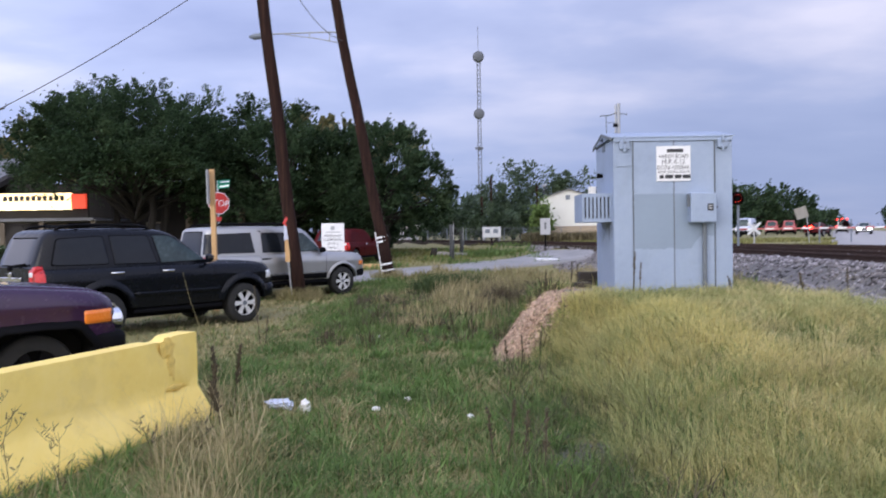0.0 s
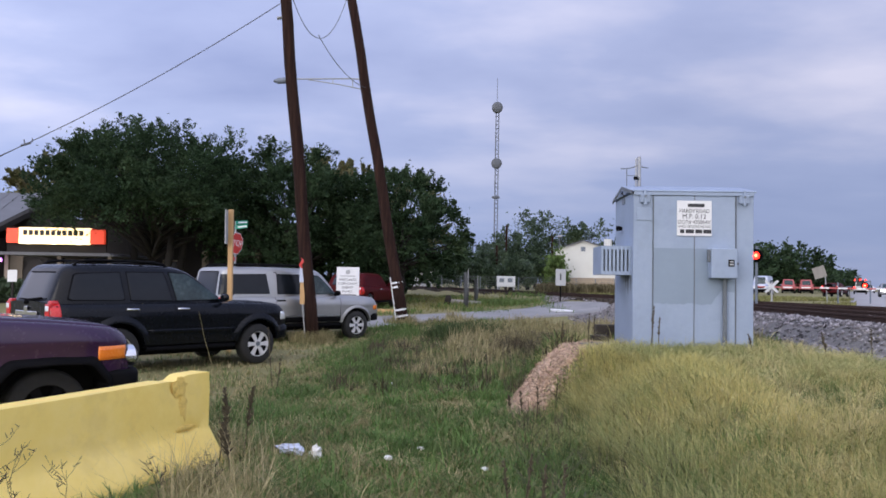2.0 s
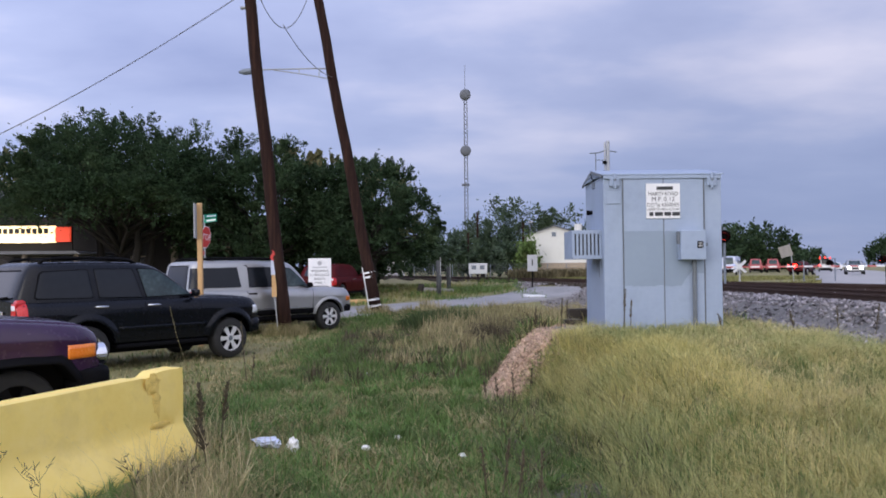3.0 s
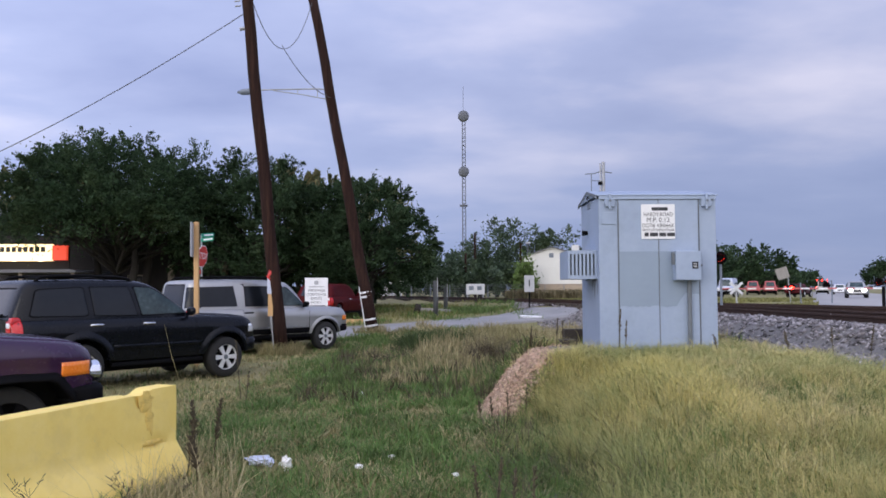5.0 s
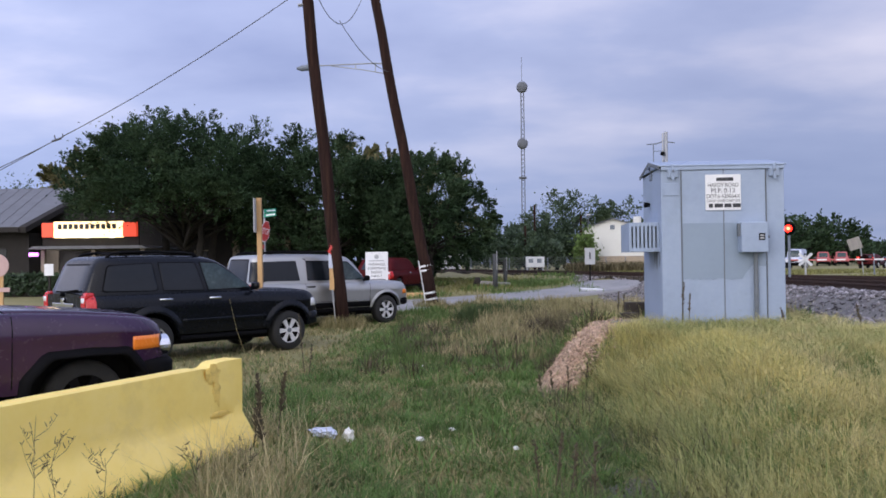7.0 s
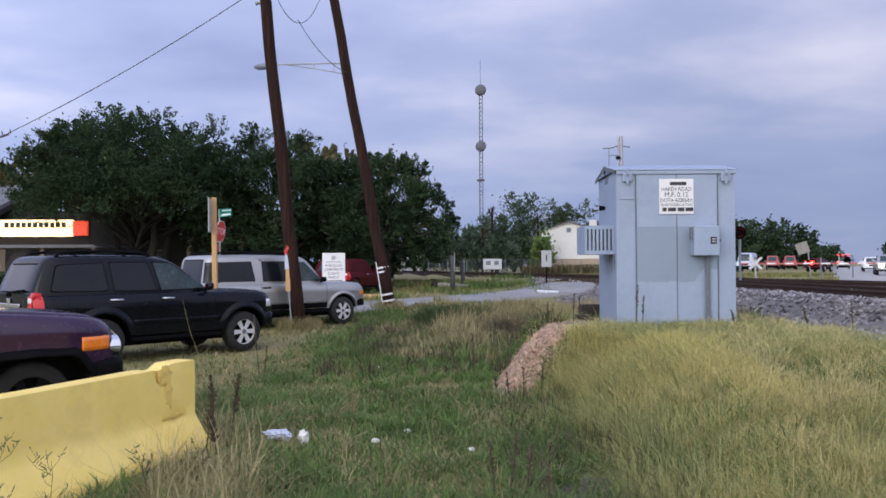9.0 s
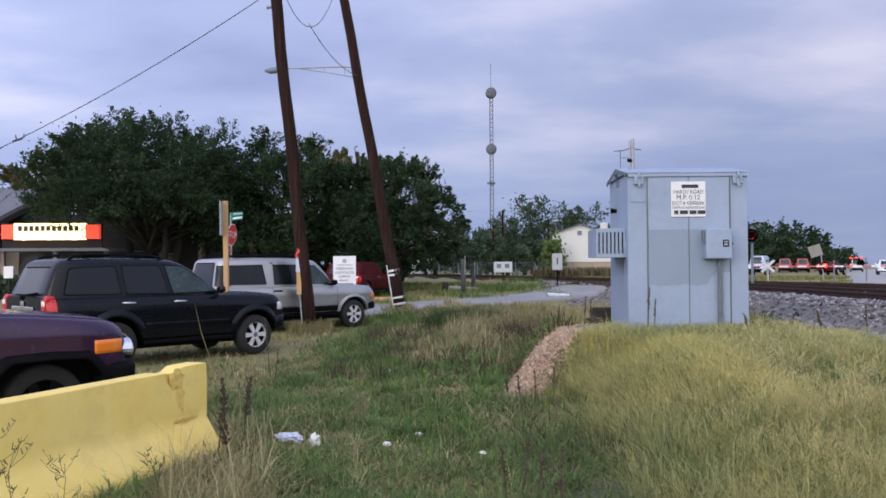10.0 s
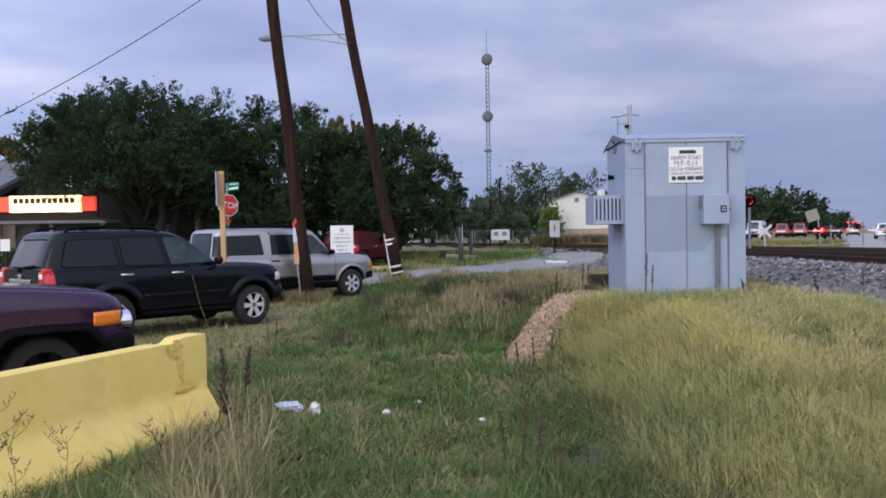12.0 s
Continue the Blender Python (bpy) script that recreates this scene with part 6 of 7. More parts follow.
part("head", tubes((((-0.3, 0, 7.25), (0.3, 0, 7.3)), [0.10, 0.14], 8)), "grey_paint", ul)
vc = thing("bush", "light green climbing bush against the building", "bush", pose(12.0, 88.5, 0.6))
rng_ = np.random.default_rng(8)
n_ = 3000
Pb = rng_.normal(0, 1, (n_, 3)) * np.array([0.55, 0.4, 1.1]) + np.array([0, 0, 1.7])
ub, vb = rng_.normal(0, 0.14, (n_, 3)), rng_.normal(0, 0.10, (n_, 3))
part("foliage", sheet("foliage", np.stack([Pb - ub, Pb + vb, Pb + ub, Pb - vb], 1).reshape(-1, 3), np.arange(4 * n_).reshape(-1, 4), "grass_green"), None, vc)
part("stem", tubes((((0, 0, -0.3), (0, 0, 2.0)), 0.06)), "bark", vc)

kb = thing("kerb_block", "orange-yellow painted kerb block beside the road", "kerb", pose(-2.75, 33.4, ground_at(-2.75, 33.4)))
part("block", boxes((-0.55, 0.55, -0.10, 0.10, -0.05, 0.16)), "post_timber", kb, bevel=0.02)

# ---- litter ----
def crumple(name, label, x, y, sx, sy, sz, material_, seed, turn=0):
    bm = bmesh.new()
    bmesh.ops.create_icosphere(bm, subdivisions=3, radius=1)
    for v in bm.verts:
        k = 1 + 0.55 * noise.noise(v.co * 2.3 + Vector((seed, 0, 0))) + 0.25 * noise.noise(v.co * 6 + Vector((seed, 3, 0)))
        v.co = Vector((v.co.x * sx * k, v.co.y * sy * k, v.co.z * sz * k))
    ob = part(name, bm, material_, at=pose(x, y, ground_at(x, y) + sz * 0.6 + 0.03, 0, 0, turn))
    return tagged(ob, label, "litter")


crumple("plastic_bag", "crumpled pale blue-white plastic bag lying in the grass", -1.46, 7.58, 0.145, 0.07, 0.045, "litter", 1, -32)
crumple("plastic_cup", "crushed pale plastic cup lying in the grass", -1.19, 7.36, 0.055, 0.055, 0.06, "paper", 2, 20)
for i, (x, y, s) in enumerate(((-0.53, 7.35, 0.04), (-0.25, 7.8, 0.035), (0.33, 7.0, 0.035), (-0.85, 12.5, 0.05))):
    crumple("paper_scrap", "small scrap of white paper in the grass", x, y, s, s * 0.8, s * 0.5, "paper", 5 + i, 40 * i)


# ---- broken stone on the bank ----
def make_riprap():
    rng = random.Random(9)
    t = thing("stone_pile", "pinkish tan broken stones spilling down the bank", "stones", pose(0, 0, 0))
    shapes = []
    for k in range(8):
        bm = bmesh.new()
        bmesh.ops.create_icosphere(bm, subdivisions=1, radius=1)
        for v in bm.verts:
            v.co *= 1 + 0.55 * noise.noise(v.co * 1.7 + Vector((k * 7.1, 0, 0)))
            v.co.z *= 0.6
        shapes.append(finish(bm, "riprap"))
    for k in range(298):
        x, y = rng.uniform(0.82, 2.3), rng.uniform(10.2, 12.8)
        while abs(y - 10.28 - 1.05 * (x - 0.6)) > 0.76 + 0.3 * noise.noise(Vector((x * 4, y * 4, 0))):
            x, y = rng.uniform(0.82, 2.3), rng.uniform(10.2, 12.8)
        s = rng.uniform(0.024, 0.055) if k % 13 else 0.075
        m = pose(x, y, ground_at(x, y) + 0.016, rng.uniform(-30, 30), rng.uniform(-30, 30), rng.uniform(0, 360))
        ob = new("stone", rng.choice(shapes))
        ob.parent = t
        ob.matrix_basis = m @ Matrix.Diagonal((s, s * rng.uniform(0.6, 1), s, 1))


make_riprap()
rng_ = np.random.default_rng(21)
n_ = 17000
xs_ = rng_.uniform(0.80, 2.4, n_)
ys_ = 10.28 + 1.05 * (xs_ - 0.6) + rng_.normal(0, 0.40, n_)
stones("stone_chips", "small tan stone chips and clods on the bank", "riprap_chip", np.stack([xs_, ys_, land(xs_, ys_) + 0.02], -1), rng_.uniform(0.010, 0.034, n_), 22)

xs_ = rng_.uniform(2.0, 2.95, 2600)
ys_ = 11.95 + 0.35 * (xs_ - 2.0) + rng_.normal(0, 0.13, 2600)
stones("gravel_strip", "thin strip of grey gravel beside the signal hut", "ballast", np.stack([xs_, ys_, land(xs_, ys_) + 0.03], -1), rng_.uniform(0.012, 0.035, 2600), 24)
timber = thing("timber", "dark brown old timber lying beside the signal hut", "timber", pose(2.95, 13.65, ground_at(2.95, 13.65) + 0.05, 0, 0, 3))
part("beam", boxes((-0.45, 0.75, -0.11, 0.11, -0.05, 0.20)), "tie", timber, bevel=0.015)
xs_, ys_ = rng_.normal(1.12, 0.17, 900), rng_.normal(5.9, 0.36, 900)
stones("dirt_clods", "grey-brown clods and pebbles on bare earth", "bed", np.stack([xs_, ys_, land(xs_, ys_) + 0.006], -1), rng_.uniform(0.006, 0.024, 900), 23)


# ---- grass ----
def blades(name, label, material_, x, y, height, width, seed, lean=0.5, category="grass", away=None):
    """Many single blades, each of two bent segments, as one spread of grass."""
    rng = np.random.default_rng(seed)
    n = len(x)
    z = land(x, y) - 0.01
    a = rng.uniform(0, 2 * np.pi, n)
    b = a + np.pi / 2 + rng.normal(0, 0.5, n)
    if away is not None:
        b = away + rng.normal(0, 0.5, n)
        a = b + np.pi / 2
    l = lean * np.abs(rng.normal(0.6, 0.5, n)) * height
    h = height
    w = width * rng.uniform(0.6, 1.3, n)
    ca, sa, cb, sb = np.cos(a) * w, np.sin(a) * w, np.cos(b) * l, np.sin(b) * l
    V = np.stack([np.stack([x - ca, y - sa, z], -1), np.stack([x + ca, y + sa, z], -1),
                  np.stack([x + ca * 0.7 + cb * 0.35, y + sa * 0.7 + sb * 0.35, z + h * 0.6], -1), np.stack([x - ca * 0.7 + cb * 0.35, y - sa * 0.7 + sb * 0.35, z + h * 0.6], -1),
                  np.stack([x + cb, y + sb, z + h], -1)], 1).reshape(-1, 3)
    i = 5 * np.arange(n)[:, None]
    F = np.concatenate([i + np.array([[0, 1, 2]]), i + np.array([[0, 2, 3]]), i + np.array([[3, 2, 4]])], 1).reshape(-1, 3)
    return tagged(new(name, sheet(name, V, F, material_)), label, category, kind="stuff")


def scatter(n, x0, x1, y0, y1, seed, patch=1.2, keep=0.45, near=1.6):
    """Places in a field, gathered in patches, denser near y0."""
    rng = np.random.default_rng(seed)
    x = rng.uniform(x0, x1, n)
    y = y0 + (y1 - y0) * rng.uniform(0, 1, n) ** near
    w = np.sin(x * 2.1 / patch + 1.3 * np.sin(y * 1.7 / patch + seed)) * np.sin(y * 2.3 / patch + 1.1 * np.sin(x * 1.9 / patch + seed * 2)) * 0.5 + 0.5
    if y0 < 5:
        y = y - 1.3 * rng.uniform(0, 1, n) ** 4 - 0.25 * np.sin(x * 3.1 + seed) ** 2
    ok = rng.uniform(0, 1, n) < keep + (1 - keep) * w
    hut = (x > 2.6) & (x < 4.6) & (y > 11.62) & (y < 13.4)
    bx, by = x + 2.26, y - 7.32
    d = np.array((-0.345, -0.939))
    along, across = bx * d[0] + by * d[1], bx * d[1] - by * d[0]
    bar = (along > -0.05) & (along < 3.1) & (np.abs(across) < 0.30)
    road = np.abs((x + 3.7) * -0.65 + (y - 27.2) * 0.76) < 2.7
    rip = (np.abs(y - 10.28 - 1.05 * (x - 0.6)) < 0.76 + 0.14 * np.sin(x * 9 + y * 4)) & (x > 0.82) & (x < 2.35)
    bare = np.hypot((x - 1.12) / 0.30, (y - 5.9) / 0.65) < 0.8 + 0.3 * np.sin(x * 13 + y * 5)
    rip |= bare & (rng.uniform(0, 1, n) < 0.9)
    rip |= (np.abs(y - 11.95 - 0.35 * (x - 2.0)) < 0.22) & (x > 2.0) & (x < 2.95)
    rip |= (x > 2.25) & (x < 2.75) & (y > 12.2) & (y < 13.8)
    litter = (np.hypot(x + 1.42, y - 7.45) < 0.28) | (np.hypot(x + 0.53, y - 7.3) < 0.1) | (np.hypot(x + 0.25, y - 7.75) < 0.08)
    rip &= rng.uniform(0, 1, n) < 0.96
    # bare wheel ruts where vehicles park
    lane_d = (y - 14.6) * 0.656 - (x + 5.2) * 0.755
    park = (np.abs(lane_d + 0.2) < 1.75 + 0.35 * np.sin(x * 2.3 + y)) & (x > -8) & (x < -2.4) & (y > 8)
    rip |= park & (rng.uniform(0, 1, n) < 0.72)
    rails = np.abs(x - track_near(y)) < 3.0
    ok &= ~(hut | litter | bar | (road & (y > 18)) | rip | rails)
    return x[ok], y[ok], w[ok]


def tufts(n, each, x0, x1, y0, y1, seed, spread, near=1.6):
    """Places gathered in tight clumps, with the way that each blade hangs out of its clump."""
    rng = np.random.default_rng(seed)
    cx, cy, w = scatter(n, x0, x1, y0, y1, seed, 0.6, 0.2, near)
    k = rng.integers(0, len(cx), len(cx) * each)
    size = rng.uniform(0.35, 1.0, len(cx))
    dx, dy = rng.normal(0, spread, len(k)) * size[k], rng.normal(0, spread, len(k)) * size[k]
    return cx[k] + dx, cy[k] + dy, size[k], np.arctan2(dy, dx)


def make_grass():
    rng = np.random.default_rng(77)
    x, y, w = scatter(108000, -2.9, 1.8, 4.2, 25, 1, 0.8)
    blades("grass_ditch", "lush short green grass in the ditch", "grass_green", x, y, rng.uniform(0.03, 0.13, len(x)) * (0.4 + 1.1 * w ** 1.5) * (1 + 1.1 * (rng.uniform(0, 1, len(x)) > 0.96)), 0.003 + 0.0005 * y, 2, 1.5)
    x, y, w = scatter(66000, -3.0, 1.6, 4.2, 24, 31, 0.55, 0.05)
    blades("grass_thatch", "flattened dead grass among the green", "grass_dry", x, y, rng.uniform(0.03, 0.11, len(x)), 0.003 + 0.0005 * y, 32, 2.2)
    x, y, w = scatter(235000, 0.4, 8.5, 3.6, 13.5, 3, 1.0)
    toe = 0.75 + 0.05 * (y - 4.5)
    ok = x > toe - 0.10 + 0.42 * (y < 7.6) + 0.45 * rng.uniform(0, 1, len(x))
    x, y, w = x[ok], y[ok], w[ok]
    blades("grass_bank", "tall yellow-green grass on the bank", "grass_yellow", x, y, rng.uniform(0.04, 0.17, len(x)) * (0.4 + 0.9 * w) * (1 + 0.5 * (rng.uniform(0, 1, len(x)) > 0.95)), 0.0012 + 0.00027 * y, 4, 2.3)
    x, y, w = scatter(95000, 0.2, 8.5, 3.6, 13.0, 5, 1.7, 0.05)
    toe = 0.75 + 0.05 * (y - 4.5)
    ok = x > toe - 0.4
    blades("grass_bank_green", "greener tufts among the grass on the bank", "grass_green", x[ok], y[ok], rng.uniform(0.05, 0.17, ok.sum()), 0.0014 + 0.0003 * y[ok], 6, 2.3)
    x, y, w = scatter(24000, -2.6, -0.9, 3.4, 8.2, 7, 0.5, 0.3)
    ok = x < -1.40 - 0.30 * (y - 5.0) / 2.0 + 0.6 * rng.uniform(0, 1, len(x))
    ok &= (x > -0.36 * y) | (rng.uniform(0, 1, len(x)) < 0.10)
    blades("grass_dry", "dry straw-coloured tall grass beside the barrier", "grass_dry", x[ok], y[ok], rng.uniform(0.06, 0.28, ok.sum()) * (0.4 + 0.9 * w[ok]), 0.0032 + 0 * y[ok], 8, 1.5)
    x, y, w = scatter(76000, -9.0, -0.9, 7.6, 25, 9, 0.9, 0.3)
    blades("grass_worn", "short worn grass where vehicles park", "grass_dry", x, y, rng.uniform(0.03, 0.10, len(x)), 0.003 + 0.0005 * y, 10, 0.9)
    x, y, w = scatter(30000, -8.0, -1.0, 7.6, 25, 19, 1.1, 0.05)
    blades("grass_worn_green", "short green grass among the worn patches", "grass_green", x, y, rng.uniform(0.03, 0.10, len(x)), 0.003 + 0.0005 * y, 20, 0.9)
    x, y, w = scatter(50000, -2.4, 5.4, 13.0, 27, 11, 0.9, 0.1, 1.0)
    blades("grass_brown", "tall brown seeding grass along the far ditch", "grass_dry", x, y, rng.uniform(0.08, 0.34, len(x)) * (0.3 + 0.9 * w) * (1 + 0.85 * step(14, 18, y) * (x > 0)) * np.clip((x + 2.8) / 2.5, 0.25, 1), 0.003 + 0.0005 * y, 12, 0.7)
    x, y, w = scatter(60000, -2.0, 5.4, 12.0, 28, 13, 0.8, 0.1, 1.0)
    blades("grass_far_green", "dark green weeds along the far ditch", "grass_green", x, y, rng.uniform(0.06, 0.28, len(x)) * (0.3 + 0.9 * w), 0.004 + 0.0005 * y, 14, 0.7)
    x, y, w = scatter(17000, -0.4, 2.6, 4.6, 10.6, 41, 0.5, 0.1, 1.2)
    off = np.abs(x - (0.75 + 0.05 * (y - 4.5)) - 0.38)
    ok = off < 0.55 * rng.uniform(0.2, 1, len(x))
    blades("grass_toe", "ragged dark tufts along the foot of the bank", "grass_green", x[ok], y[ok], rng.uniform(0.06, 0.24, ok.sum()) * (0.4 + 0.9 * w[ok]), 0.003 + 0.0003 * y[ok], 42, 1.3)
    ok = (off < 0.6) & (rng.uniform(0, 1, len(x)) < 0.35)
    blades("grass_toe_dry", "ragged dead stalks along the foot of the bank", "weed", x[ok], y[ok], rng.uniform(0.08, 0.30, ok.sum()), 0.0025 + 0.0003 * y[ok], 43, 1.5)
    # clumps: tall yellow ones on the bank, low green ones in the ditch, dead ones between
    x, y, s, b = tufts(1500, 55, 0.7, 8.5, 3.6, 13.0, 51, 0.06)
    ok = x > 1.15 + 0.05 * (y - 4.5)
    blades("grass_clumps", "arching clumps of yellow-green grass on the bank", "grass_yellow", x[ok], y[ok], rng.uniform(0.10, 0.30, ok.sum()) * s[ok], 0.0012 + 0.00022 * y[ok], 52, 2.0, away=b[ok])
    x, y, s, b = tufts(1300, 36, -2.4, 1.3, 4.2, 16, 53, 0.06)
    blades("grass_ditch_clumps", "low clumps of green grass in the ditch", "grass_lush", x, y, rng.uniform(0.06, 0.22, len(x)) * s, 0.003 + 0.0004 * y, 54, 1.8, away=b)
    x, y, s, b = tufts(330, 36, -2.2, 1.4, 4.2, 13, 55, 0.07)
    blades("grass_dead_clumps", "brown dead clumps of grass in the ditch", "grass_dry", x, y, rng.uniform(0.05, 0.2, len(x)) * s, 0.0026 + 0.0003 * y, 56, 2.2, away=b)
    x, y, s, b = tufts(260, 45, 1.0, 8.5, 3.8, 12.5, 61, 0.08)
    blades("grass_bank_straw", "pale straw clumps among the grass on the bank", "grass_dry", x, y, rng.uniform(0.08, 0.26, len(x)) * s, 0.0012 + 0.00022 * y, 62, 2.0, away=b)
    x, y = rng.uniform(1.15, 3.0, 16000), rng.uniform(6.4, 10.9, 16000)
    ok = (x > 1.20 + 0.05 * (y - 4.5) + 0.2 * rng.uniform(0, 1, len(x))) & (np.abs(y - 10.28 - 1.05 * (x - 0.6)) > 0.8) & (np.sin(x * 2.3 + y) + np.sin(y * 1.9 - x) > -0.7)
    blades("grass_straw", "golden straw grass over the edge of the bank", "golden", x[ok], y[ok], rng.uniform(0.06, 0.22, ok.sum()), 0.0012 + 0.00022 * y[ok], 67, 1.6)
    # long straw-yellow grass hanging over the edge of the bank
    n = 5000
    y = rng.uniform(4.6, 10.2, n)
    x = 1.35 + 0.05 * (y - 4.5) + np.abs(rng.normal(0, 0.30, n)) + 0.12 * np.sin(y * 3.1)
    blades("grass_lip", "long straw-yellow grass hanging over the edge of the bank", "grass_yellow", x, y, rng.uniform(0.10, 0.34, n), 0.0012 + 0.0002 * y, 66, 1.5, away=np.pi + rng.normal(0, 1.3, n))
    x, y, s, b = tufts(420, 34, -1.8, 2.4, 11.5, 20, 63, 0.10, 1.0)
    blades("weed_clumps", "dark brown dead weeds along the far ditch", "weed", x, y, rng.uniform(0.10, 0.42, len(x)) * s, 0.003 + 0.0003 * y, 64, 1.0, away=b)
    # leafy bushes along the far ditch and low brush below the white building
    n = 26000
    k = rng.integers(0, 9, n)
    bx = np.array([0.3, 0.8, 1.25, 0.0, 1.9, 2.6, 3.3, 1.6, 2.3])[k] + rng.normal(0, 0.42, n)
    by = np.array([22.6, 23.4, 22.2, 21.4, 20.8, 20.0, 19.0, 18.4, 17.2])[k] + rng.normal(0, 0.5, n)
    tall = np.exp(-((bx - np.array([0.3, 0.8, 1.25, 0.0, 1.9, 2.6, 3.3, 1.6, 2.3])[k]) / 0.75) ** 2)
    green = k < 4
    blades("bushes", "dark green leafy bushes along the far ditch", "bush", bx[green], by[green], rng.uniform(0.12, 0.62, green.sum()) * tall[green], 0.012 + 0 * bx[green], 72, 1.1, "bush")
    blades("dead_bushes", "tangled brown dead bushes along the far ditch", "weed", bx[~green], by[~green], rng.uniform(0.08, 0.55, (~green).sum()) * tall[~green], 0.005 + 0 * bx[~green], 73, 1.2, "bush")
    x, y = rng.uniform(8.5, 20.0, 5000), rng.uniform(73.5, 77.0, 5000)
    blades("brush", "low brown brush below the white building", "brush", x, y, rng.uniform(0.3, 1.1, 5000), 0.06 + 0 * x, 74, 0.8, "brush")
    x, y, w = scatter(32000, -4.5, 7.5, -4.0, 4.6, 57, 0.8, 0.3, 0.8)
    blades("grass_near", "rough grass on level ground before the ditch", "grass_yellow", x, y, rng.uniform(0.04, 0.15, len(x)), 0.006 + 0 * y, 58, 1.5)
    # taller tufts round the pole bases and straws by the barrier
    a, r = rng.uniform(0, 2 * np.pi, 2600), 0.15 + 0.45 * rng.uniform(0, 1, 2600) ** 1.5
    which = rng.uniform(0, 1, 2600) < 0.6
    x, y = np.where(which, -3.42, -1.45) + np.cos(a) * r, np.where(which, 20.5, 26.0) + np.sin(a) * r
    blades("grass_pole", "dry tufts of grass round the pole bases", "grass_dry", x, y, rng.uniform(0.12, 0.42, len(x)), 0.008 + 0 * x, 34, 0.7)
    x, y, w = scatter(3400, -2.7, -1.0, 3.4, 8.2, 35, 0.4, 0.1)
    ok = (x < -1.2 - 0.28 * (y - 5.0) / 2.0) & ((x > -0.355 * y) | (rng.uniform(0, 1, len(x)) < 0.06))
    blades("straw", "long bent straw stalks beside the barrier", "straw", x[ok], y[ok], rng.uniform(0.22, 0.60, ok.sum()), 0.0026 + 0 * y[ok], 36, 1.1)
    x, y, w = scatter(16000, -3.5, 9.0, 31.0, 48, 15, 1.5, 0.2, 1.0)
    blades("grass_verge", "rough green and tan grass on the far verge", "grass_island_mix", x, y, rng.uniform(0.05, 0.26, len(x)) * (0.3 + 0.8 * w), 0.02 + 0 * y, 16, 0.8)
    x, y = rng.normal(2.9, 0.7, 2000), rng.normal(39.0, 0.9, 2000)
    blades("verge_weeds", "green leafy weeds on the verge before the rails", "grass_green", x, y, rng.uniform(0.06, 0.38, 2000), 0.014 + 0 * x, 75, 1.4, "weeds")
    x, y = rng.uniform(-3.5, 5.0, 5000), rng.uniform(31.5, 46, 5000)
    ok = np.sin(x * 1.7 + 1.5 * np.sin(y * 0.9)) > 0.1
    blades("verge_green", "greener patches on the far verge", "grass_green", x[ok], y[ok], rng.uniform(0.08, 0.3, ok.sum()), 0.02 + 0 * x[ok], 76, 1.0)
    x, y, w = scatter(29000, 11.0, 32.0, 37.0, 70, 17, 1.5, 0.5, 1.0)
    ok = (x - 16.4) - (y - 31) * 0.5 < -0.5
    blades("grass_island", "rough yellow-green grass between road and rails", "grass_island_mix", x[ok], y[ok], rng.uniform(0.08, 0.26, ok.sum()), 0.05 + 0 * y[ok], 18, 0.8)


make_grass()


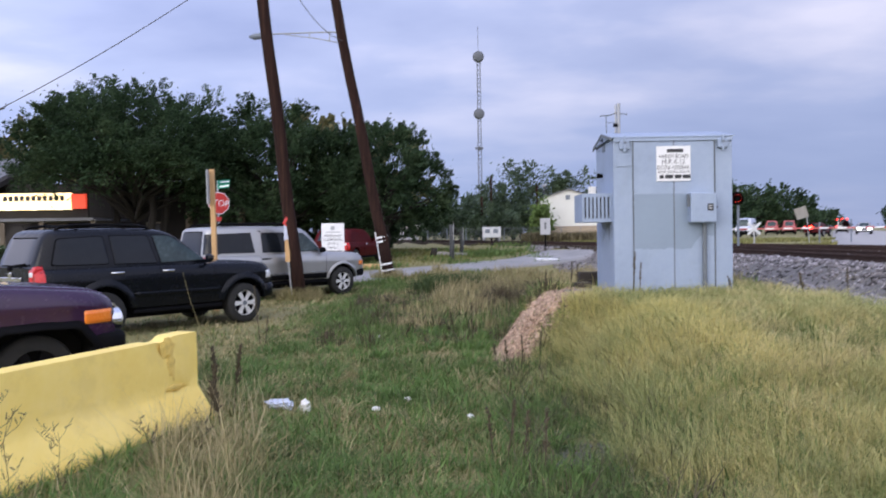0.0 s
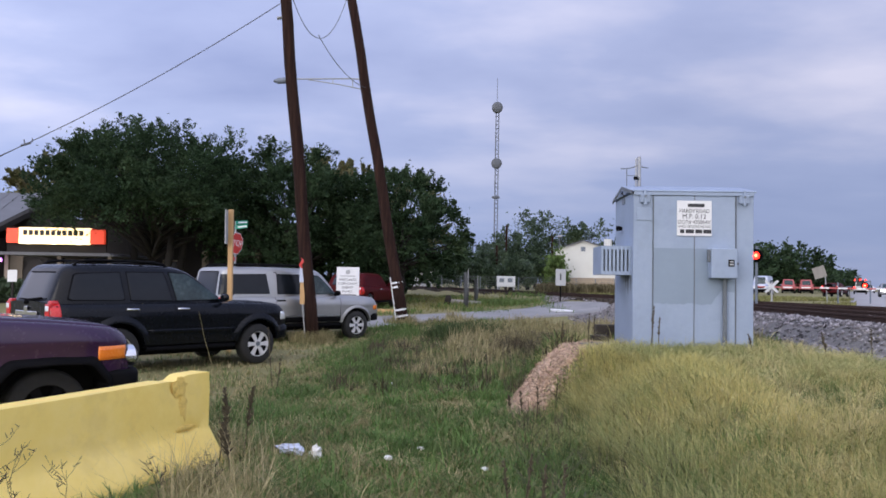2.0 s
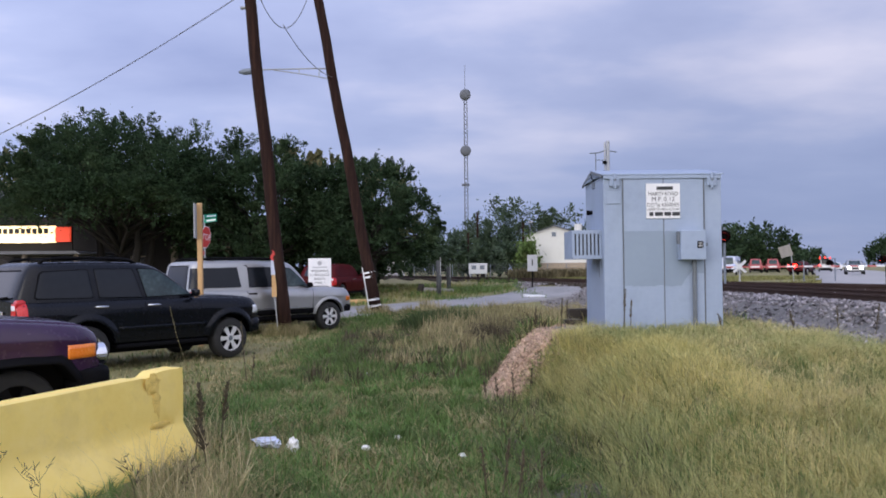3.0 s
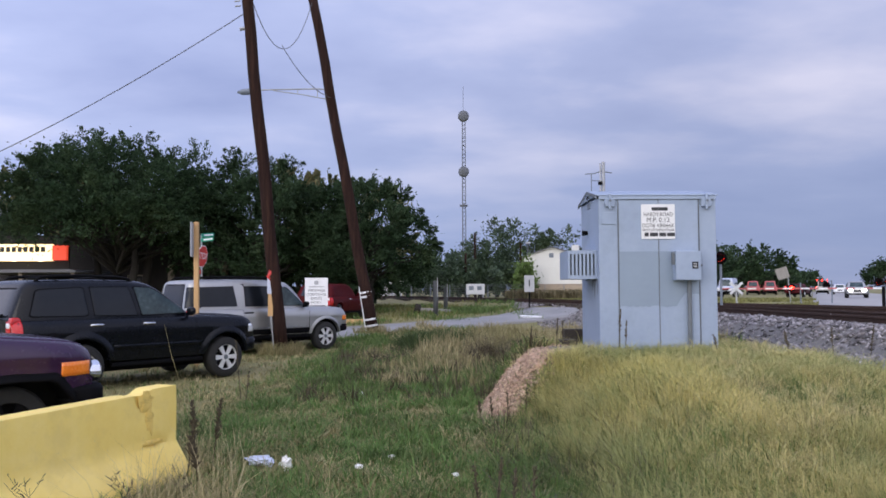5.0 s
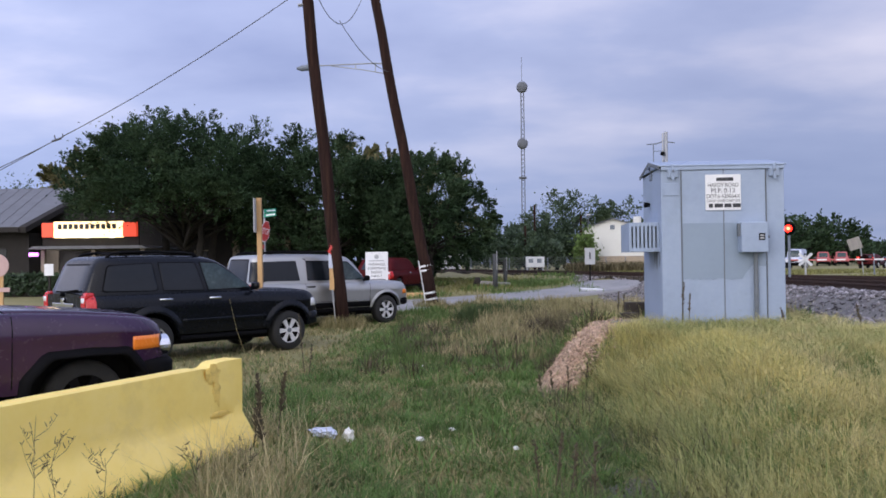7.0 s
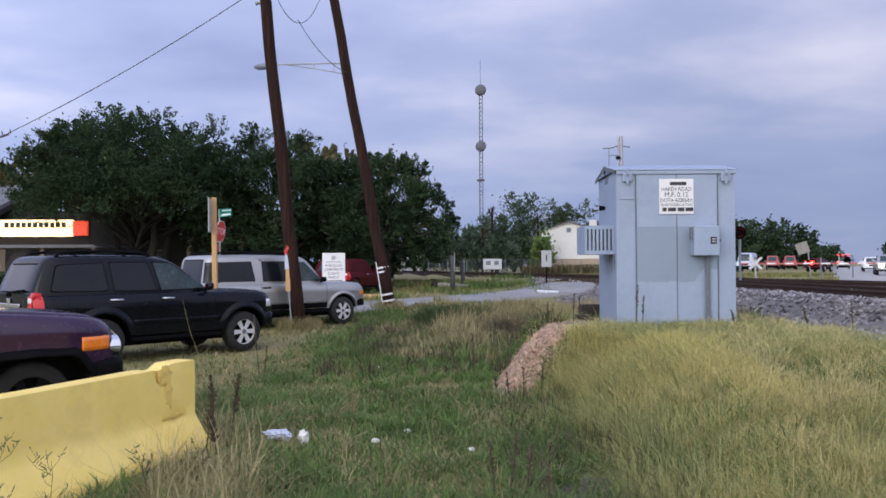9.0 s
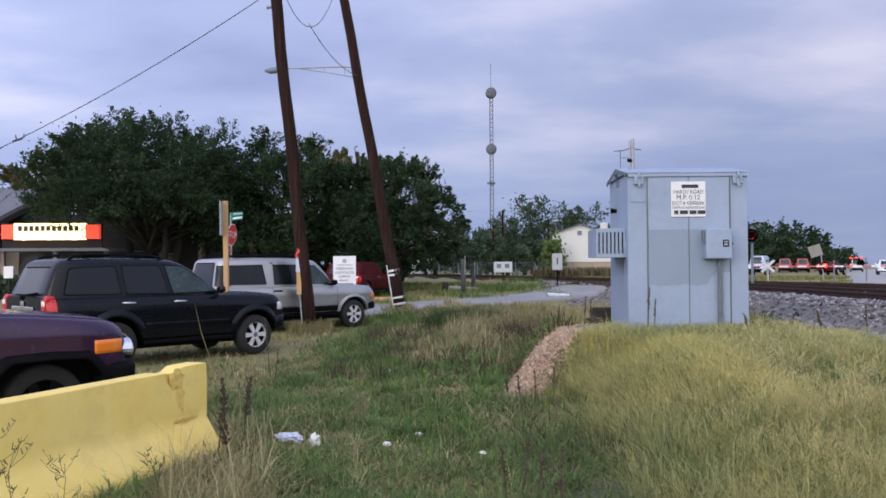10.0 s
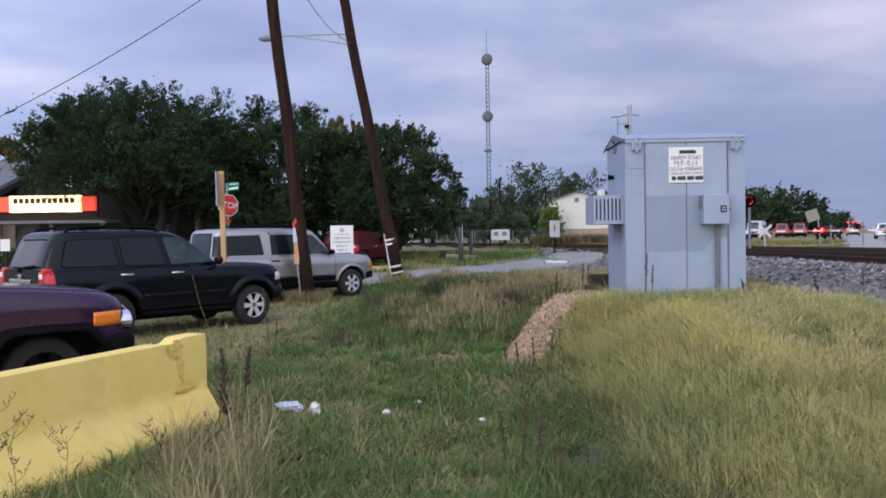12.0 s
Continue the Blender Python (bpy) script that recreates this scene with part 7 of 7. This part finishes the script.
def weeds():
    """Dark dry seed stalks standing singly, each a thing with its stem and seed head."""
    rng = random.Random(15)
    spots = [(-2.06, 7.6, 0.62), (-1.88, 7.45, 0.66), (-1.98, 7.0, 0.55), (-1.75, 6.6, 0.5), (0.52, 5.6, 0.5), (0.62, 5.5, 0.45), (0.44, 5.7, 0.42), (0.75, 5.3, 0.48), (0.93, 10.0, 0.33), (1.09, 9.7, 0.42),
             (0.80, 10.1, 0.26), (1.34, 9.9, 0.38), (0.35, 12.5, 0.5), (0.6, 12.2, 0.6), (1.3, 13.6, 0.6), (1.6, 14.2, 0.55), (2.0, 14.3, 0.6), (2.2, 15.2, 0.6), (2.35, 16.1, 0.6), (-2.6, 12.0, 0.95), (-2.5, 11.8, 0.5),
             (5.6, 10.6, 0.5), (6.2, 10.8, 0.55), (4.9, 10.4, 0.4), (2.86, 11.3, 0.66), (2.93, 11.22, 0.52), (2.15, 12.3, 0.5), (2.3, 12.6, 0.45), (1.75, 12.2, 0.4), (4.25, 11.2, 0.3), (7.2, 9.6, 0.4)]
    for x, y, h in spots:
        t = thing("weed", "dark dried seed stalk standing in the grass", "weed", pose(x, y, ground_at(x, y) - 0.02, rng.uniform(-8, 8), rng.uniform(-10, 10), rng.uniform(0, 360)), "dried weeds")
        part("stem", tubes((((0, 0, 0), (0.01, 0, h * 0.6), (0.03, 0.01, h)), [0.007, 0.006, 0.004], 5)), "weed", t)
        bm = bmesh.new()
        lush = y < 8.2 and x < -1.5
        for k in range(70 if lush else 26):
            z = h * rng.uniform(0.45, 1.0)
            a = rng.uniform(0, 6.28)
            q = rng.uniform(0.015, 0.035) * (1.25 - z / h) * (1.7 if lush else 1)
            c = Vector((0.03 * (z / h) ** 2, 0, z))
            p = c + Vector((math.cos(a) * (q + 0.008), math.sin(a) * (q + 0.008), q * 1.4))
            tube(bm, [c, p], [0.008, 0.004], 4)
        part("seed_head", bm, "weed", t)


    # loose branching dry weeds close to the barrier, and one long bent stalk past its end
    for x, y, h in ((-2.62, 4.62, 0.80), (-2.42, 4.50, 0.66), (-2.30, 4.85, 0.52), (-1.95, 5.5, 0.40), (-1.75, 5.9, 0.38)):
        t = thing("weed", "thin brown branching dry weed before the yellow barrier", "weed", pose(x, y, ground_at(x, y) - 0.02, rng.uniform(-6, 6), rng.uniform(-8, 8), rng.uniform(0, 360)), "dried weeds")
        part("stem", tubes((((0, 0, 0), (0.012, 0.0, h * 0.5), (0.0, 0.015, h * 0.8), (0.03, 0.0, h)), [0.0028, 0.0022, 0.0018, 0.0011], 5)), "weed", t)
        for k in range(9):
            z, a, l = h * rng.uniform(0.25, 0.9), rng.uniform(0, 6.28), rng.uniform(0.10, 0.24) * h / 0.7
            tip = Vector((math.cos(a) * l * 0.7, math.sin(a) * l * 0.7, z + l * 0.75))
            bm = tube(bmesh.new(), [Vector((0.005, 0.005, z)), Vector((tip.x * 0.55, tip.y * 0.55, z + l * 0.3)), tip], [0.0016, 0.0013, 0.0009], 4) or bmesh.new()
            for _ in range(4):
                f = rng.uniform(0.45, 1.0)
                c = Vector((tip.x * f, tip.y * f, z + (tip.z - z) * f))
                tube(bm, [c, c + Vector((rng.uniform(-0.03, 0.03), rng.uniform(-0.03, 0.03), rng.uniform(0.005, 0.035)))], [0.003, 0.0018], 4)
            part("twig", bm, "weed", t)
    base = Vector((-2.42, 8.3, 0))
    t = thing("weed", "long bent straw-coloured stalk beyond the barrier end", "weed", pose(base.x, base.y, ground_at(base.x, base.y) - 0.02), "dried weeds")
    part("stem", tubes((((0, 0, 0), (0.03, 0, 0.40), (0.0, 0, 0.72), (-0.10, 0, 1.02), (-0.17, 0, 1.32)), [0.0035, 0.003, 0.0028, 0.0022, 0.0014], 5)), "grass_dry", t)
    part("twig", tubes((((0.0, 0, 0.62), (0.06, 0, 0.78), (0.12, 0, 0.83)), [0.003, 0.004, 0.002], 5)), "grass_dry", t)


weeds()


# ---- what moves ----
def motions():
    def lane(y):
        """A place in the near lane of the main road, headed towards the crossing."""
        x = 19.6 + (y - 31.0) * 0.5014
        return pose(x, y, ground_at(x, y) + 0.1, 0, 0, -116.6)
    walk(car_a, [(0, lane(99)), (1, lane(91)), (3, lane(80)), (4.8, lane(72)), (6.5, lane(65)), (8.5, lane(59)), (10, lane(56.5)), (12, lane(55))])
    walk(car_b, [(0, lane(190)), (3, lane(145)), (5.5, lane(108)), (7.5, lane(89)), (8.5, lane(84)), (10, lane(80)), (12, lane(76))])
    # the stop plate twists in the wind; zero faces the camera
    swing = [(0, 25), (0.4, 40), (1.0, 65), (1.5, 55), (2.0, 55), (3.0, 63), (5.0, 65), (6.0, 70), (8.5, 65), (10.5, 65), (11.0, 54), (11.3, 30), (11.6, 5), (12.0, 30)]
    walk(plate, [(t, pose(0.0, 0, 2.58, 0, 0, 15) @ pose(0, 0, 0, 0, 7) @ pose(0, 0, 0, 0, 0, a)) for t, a in swing])
    # the lamps take turns in a beat of 1.2 s
    for lamp, phase, sx, h in lamps:
        rows = []
        lit0 = phase == 0
        rows.append((0.0, 0 if lit0 else 178))
        t, lit, turn = 0.65, lit0, 0
        while t < 12.0:
            a, b = (0, 178) if lit else (178, 356)
            rows += [(t - 0.034, a), (t, (a + b) / 2), (t + 0.034, b)]
            lit = not lit
            t += (0.53, 0.67)[turn % 2]
            turn += 1
        rows.append((12.0, rows[-1][1]))
        clean = []
        for t, a in rows:
            clean.append((t, pose(sx, 0, h, 0, 0, a)))
        walk(lamp, clean)


motions()
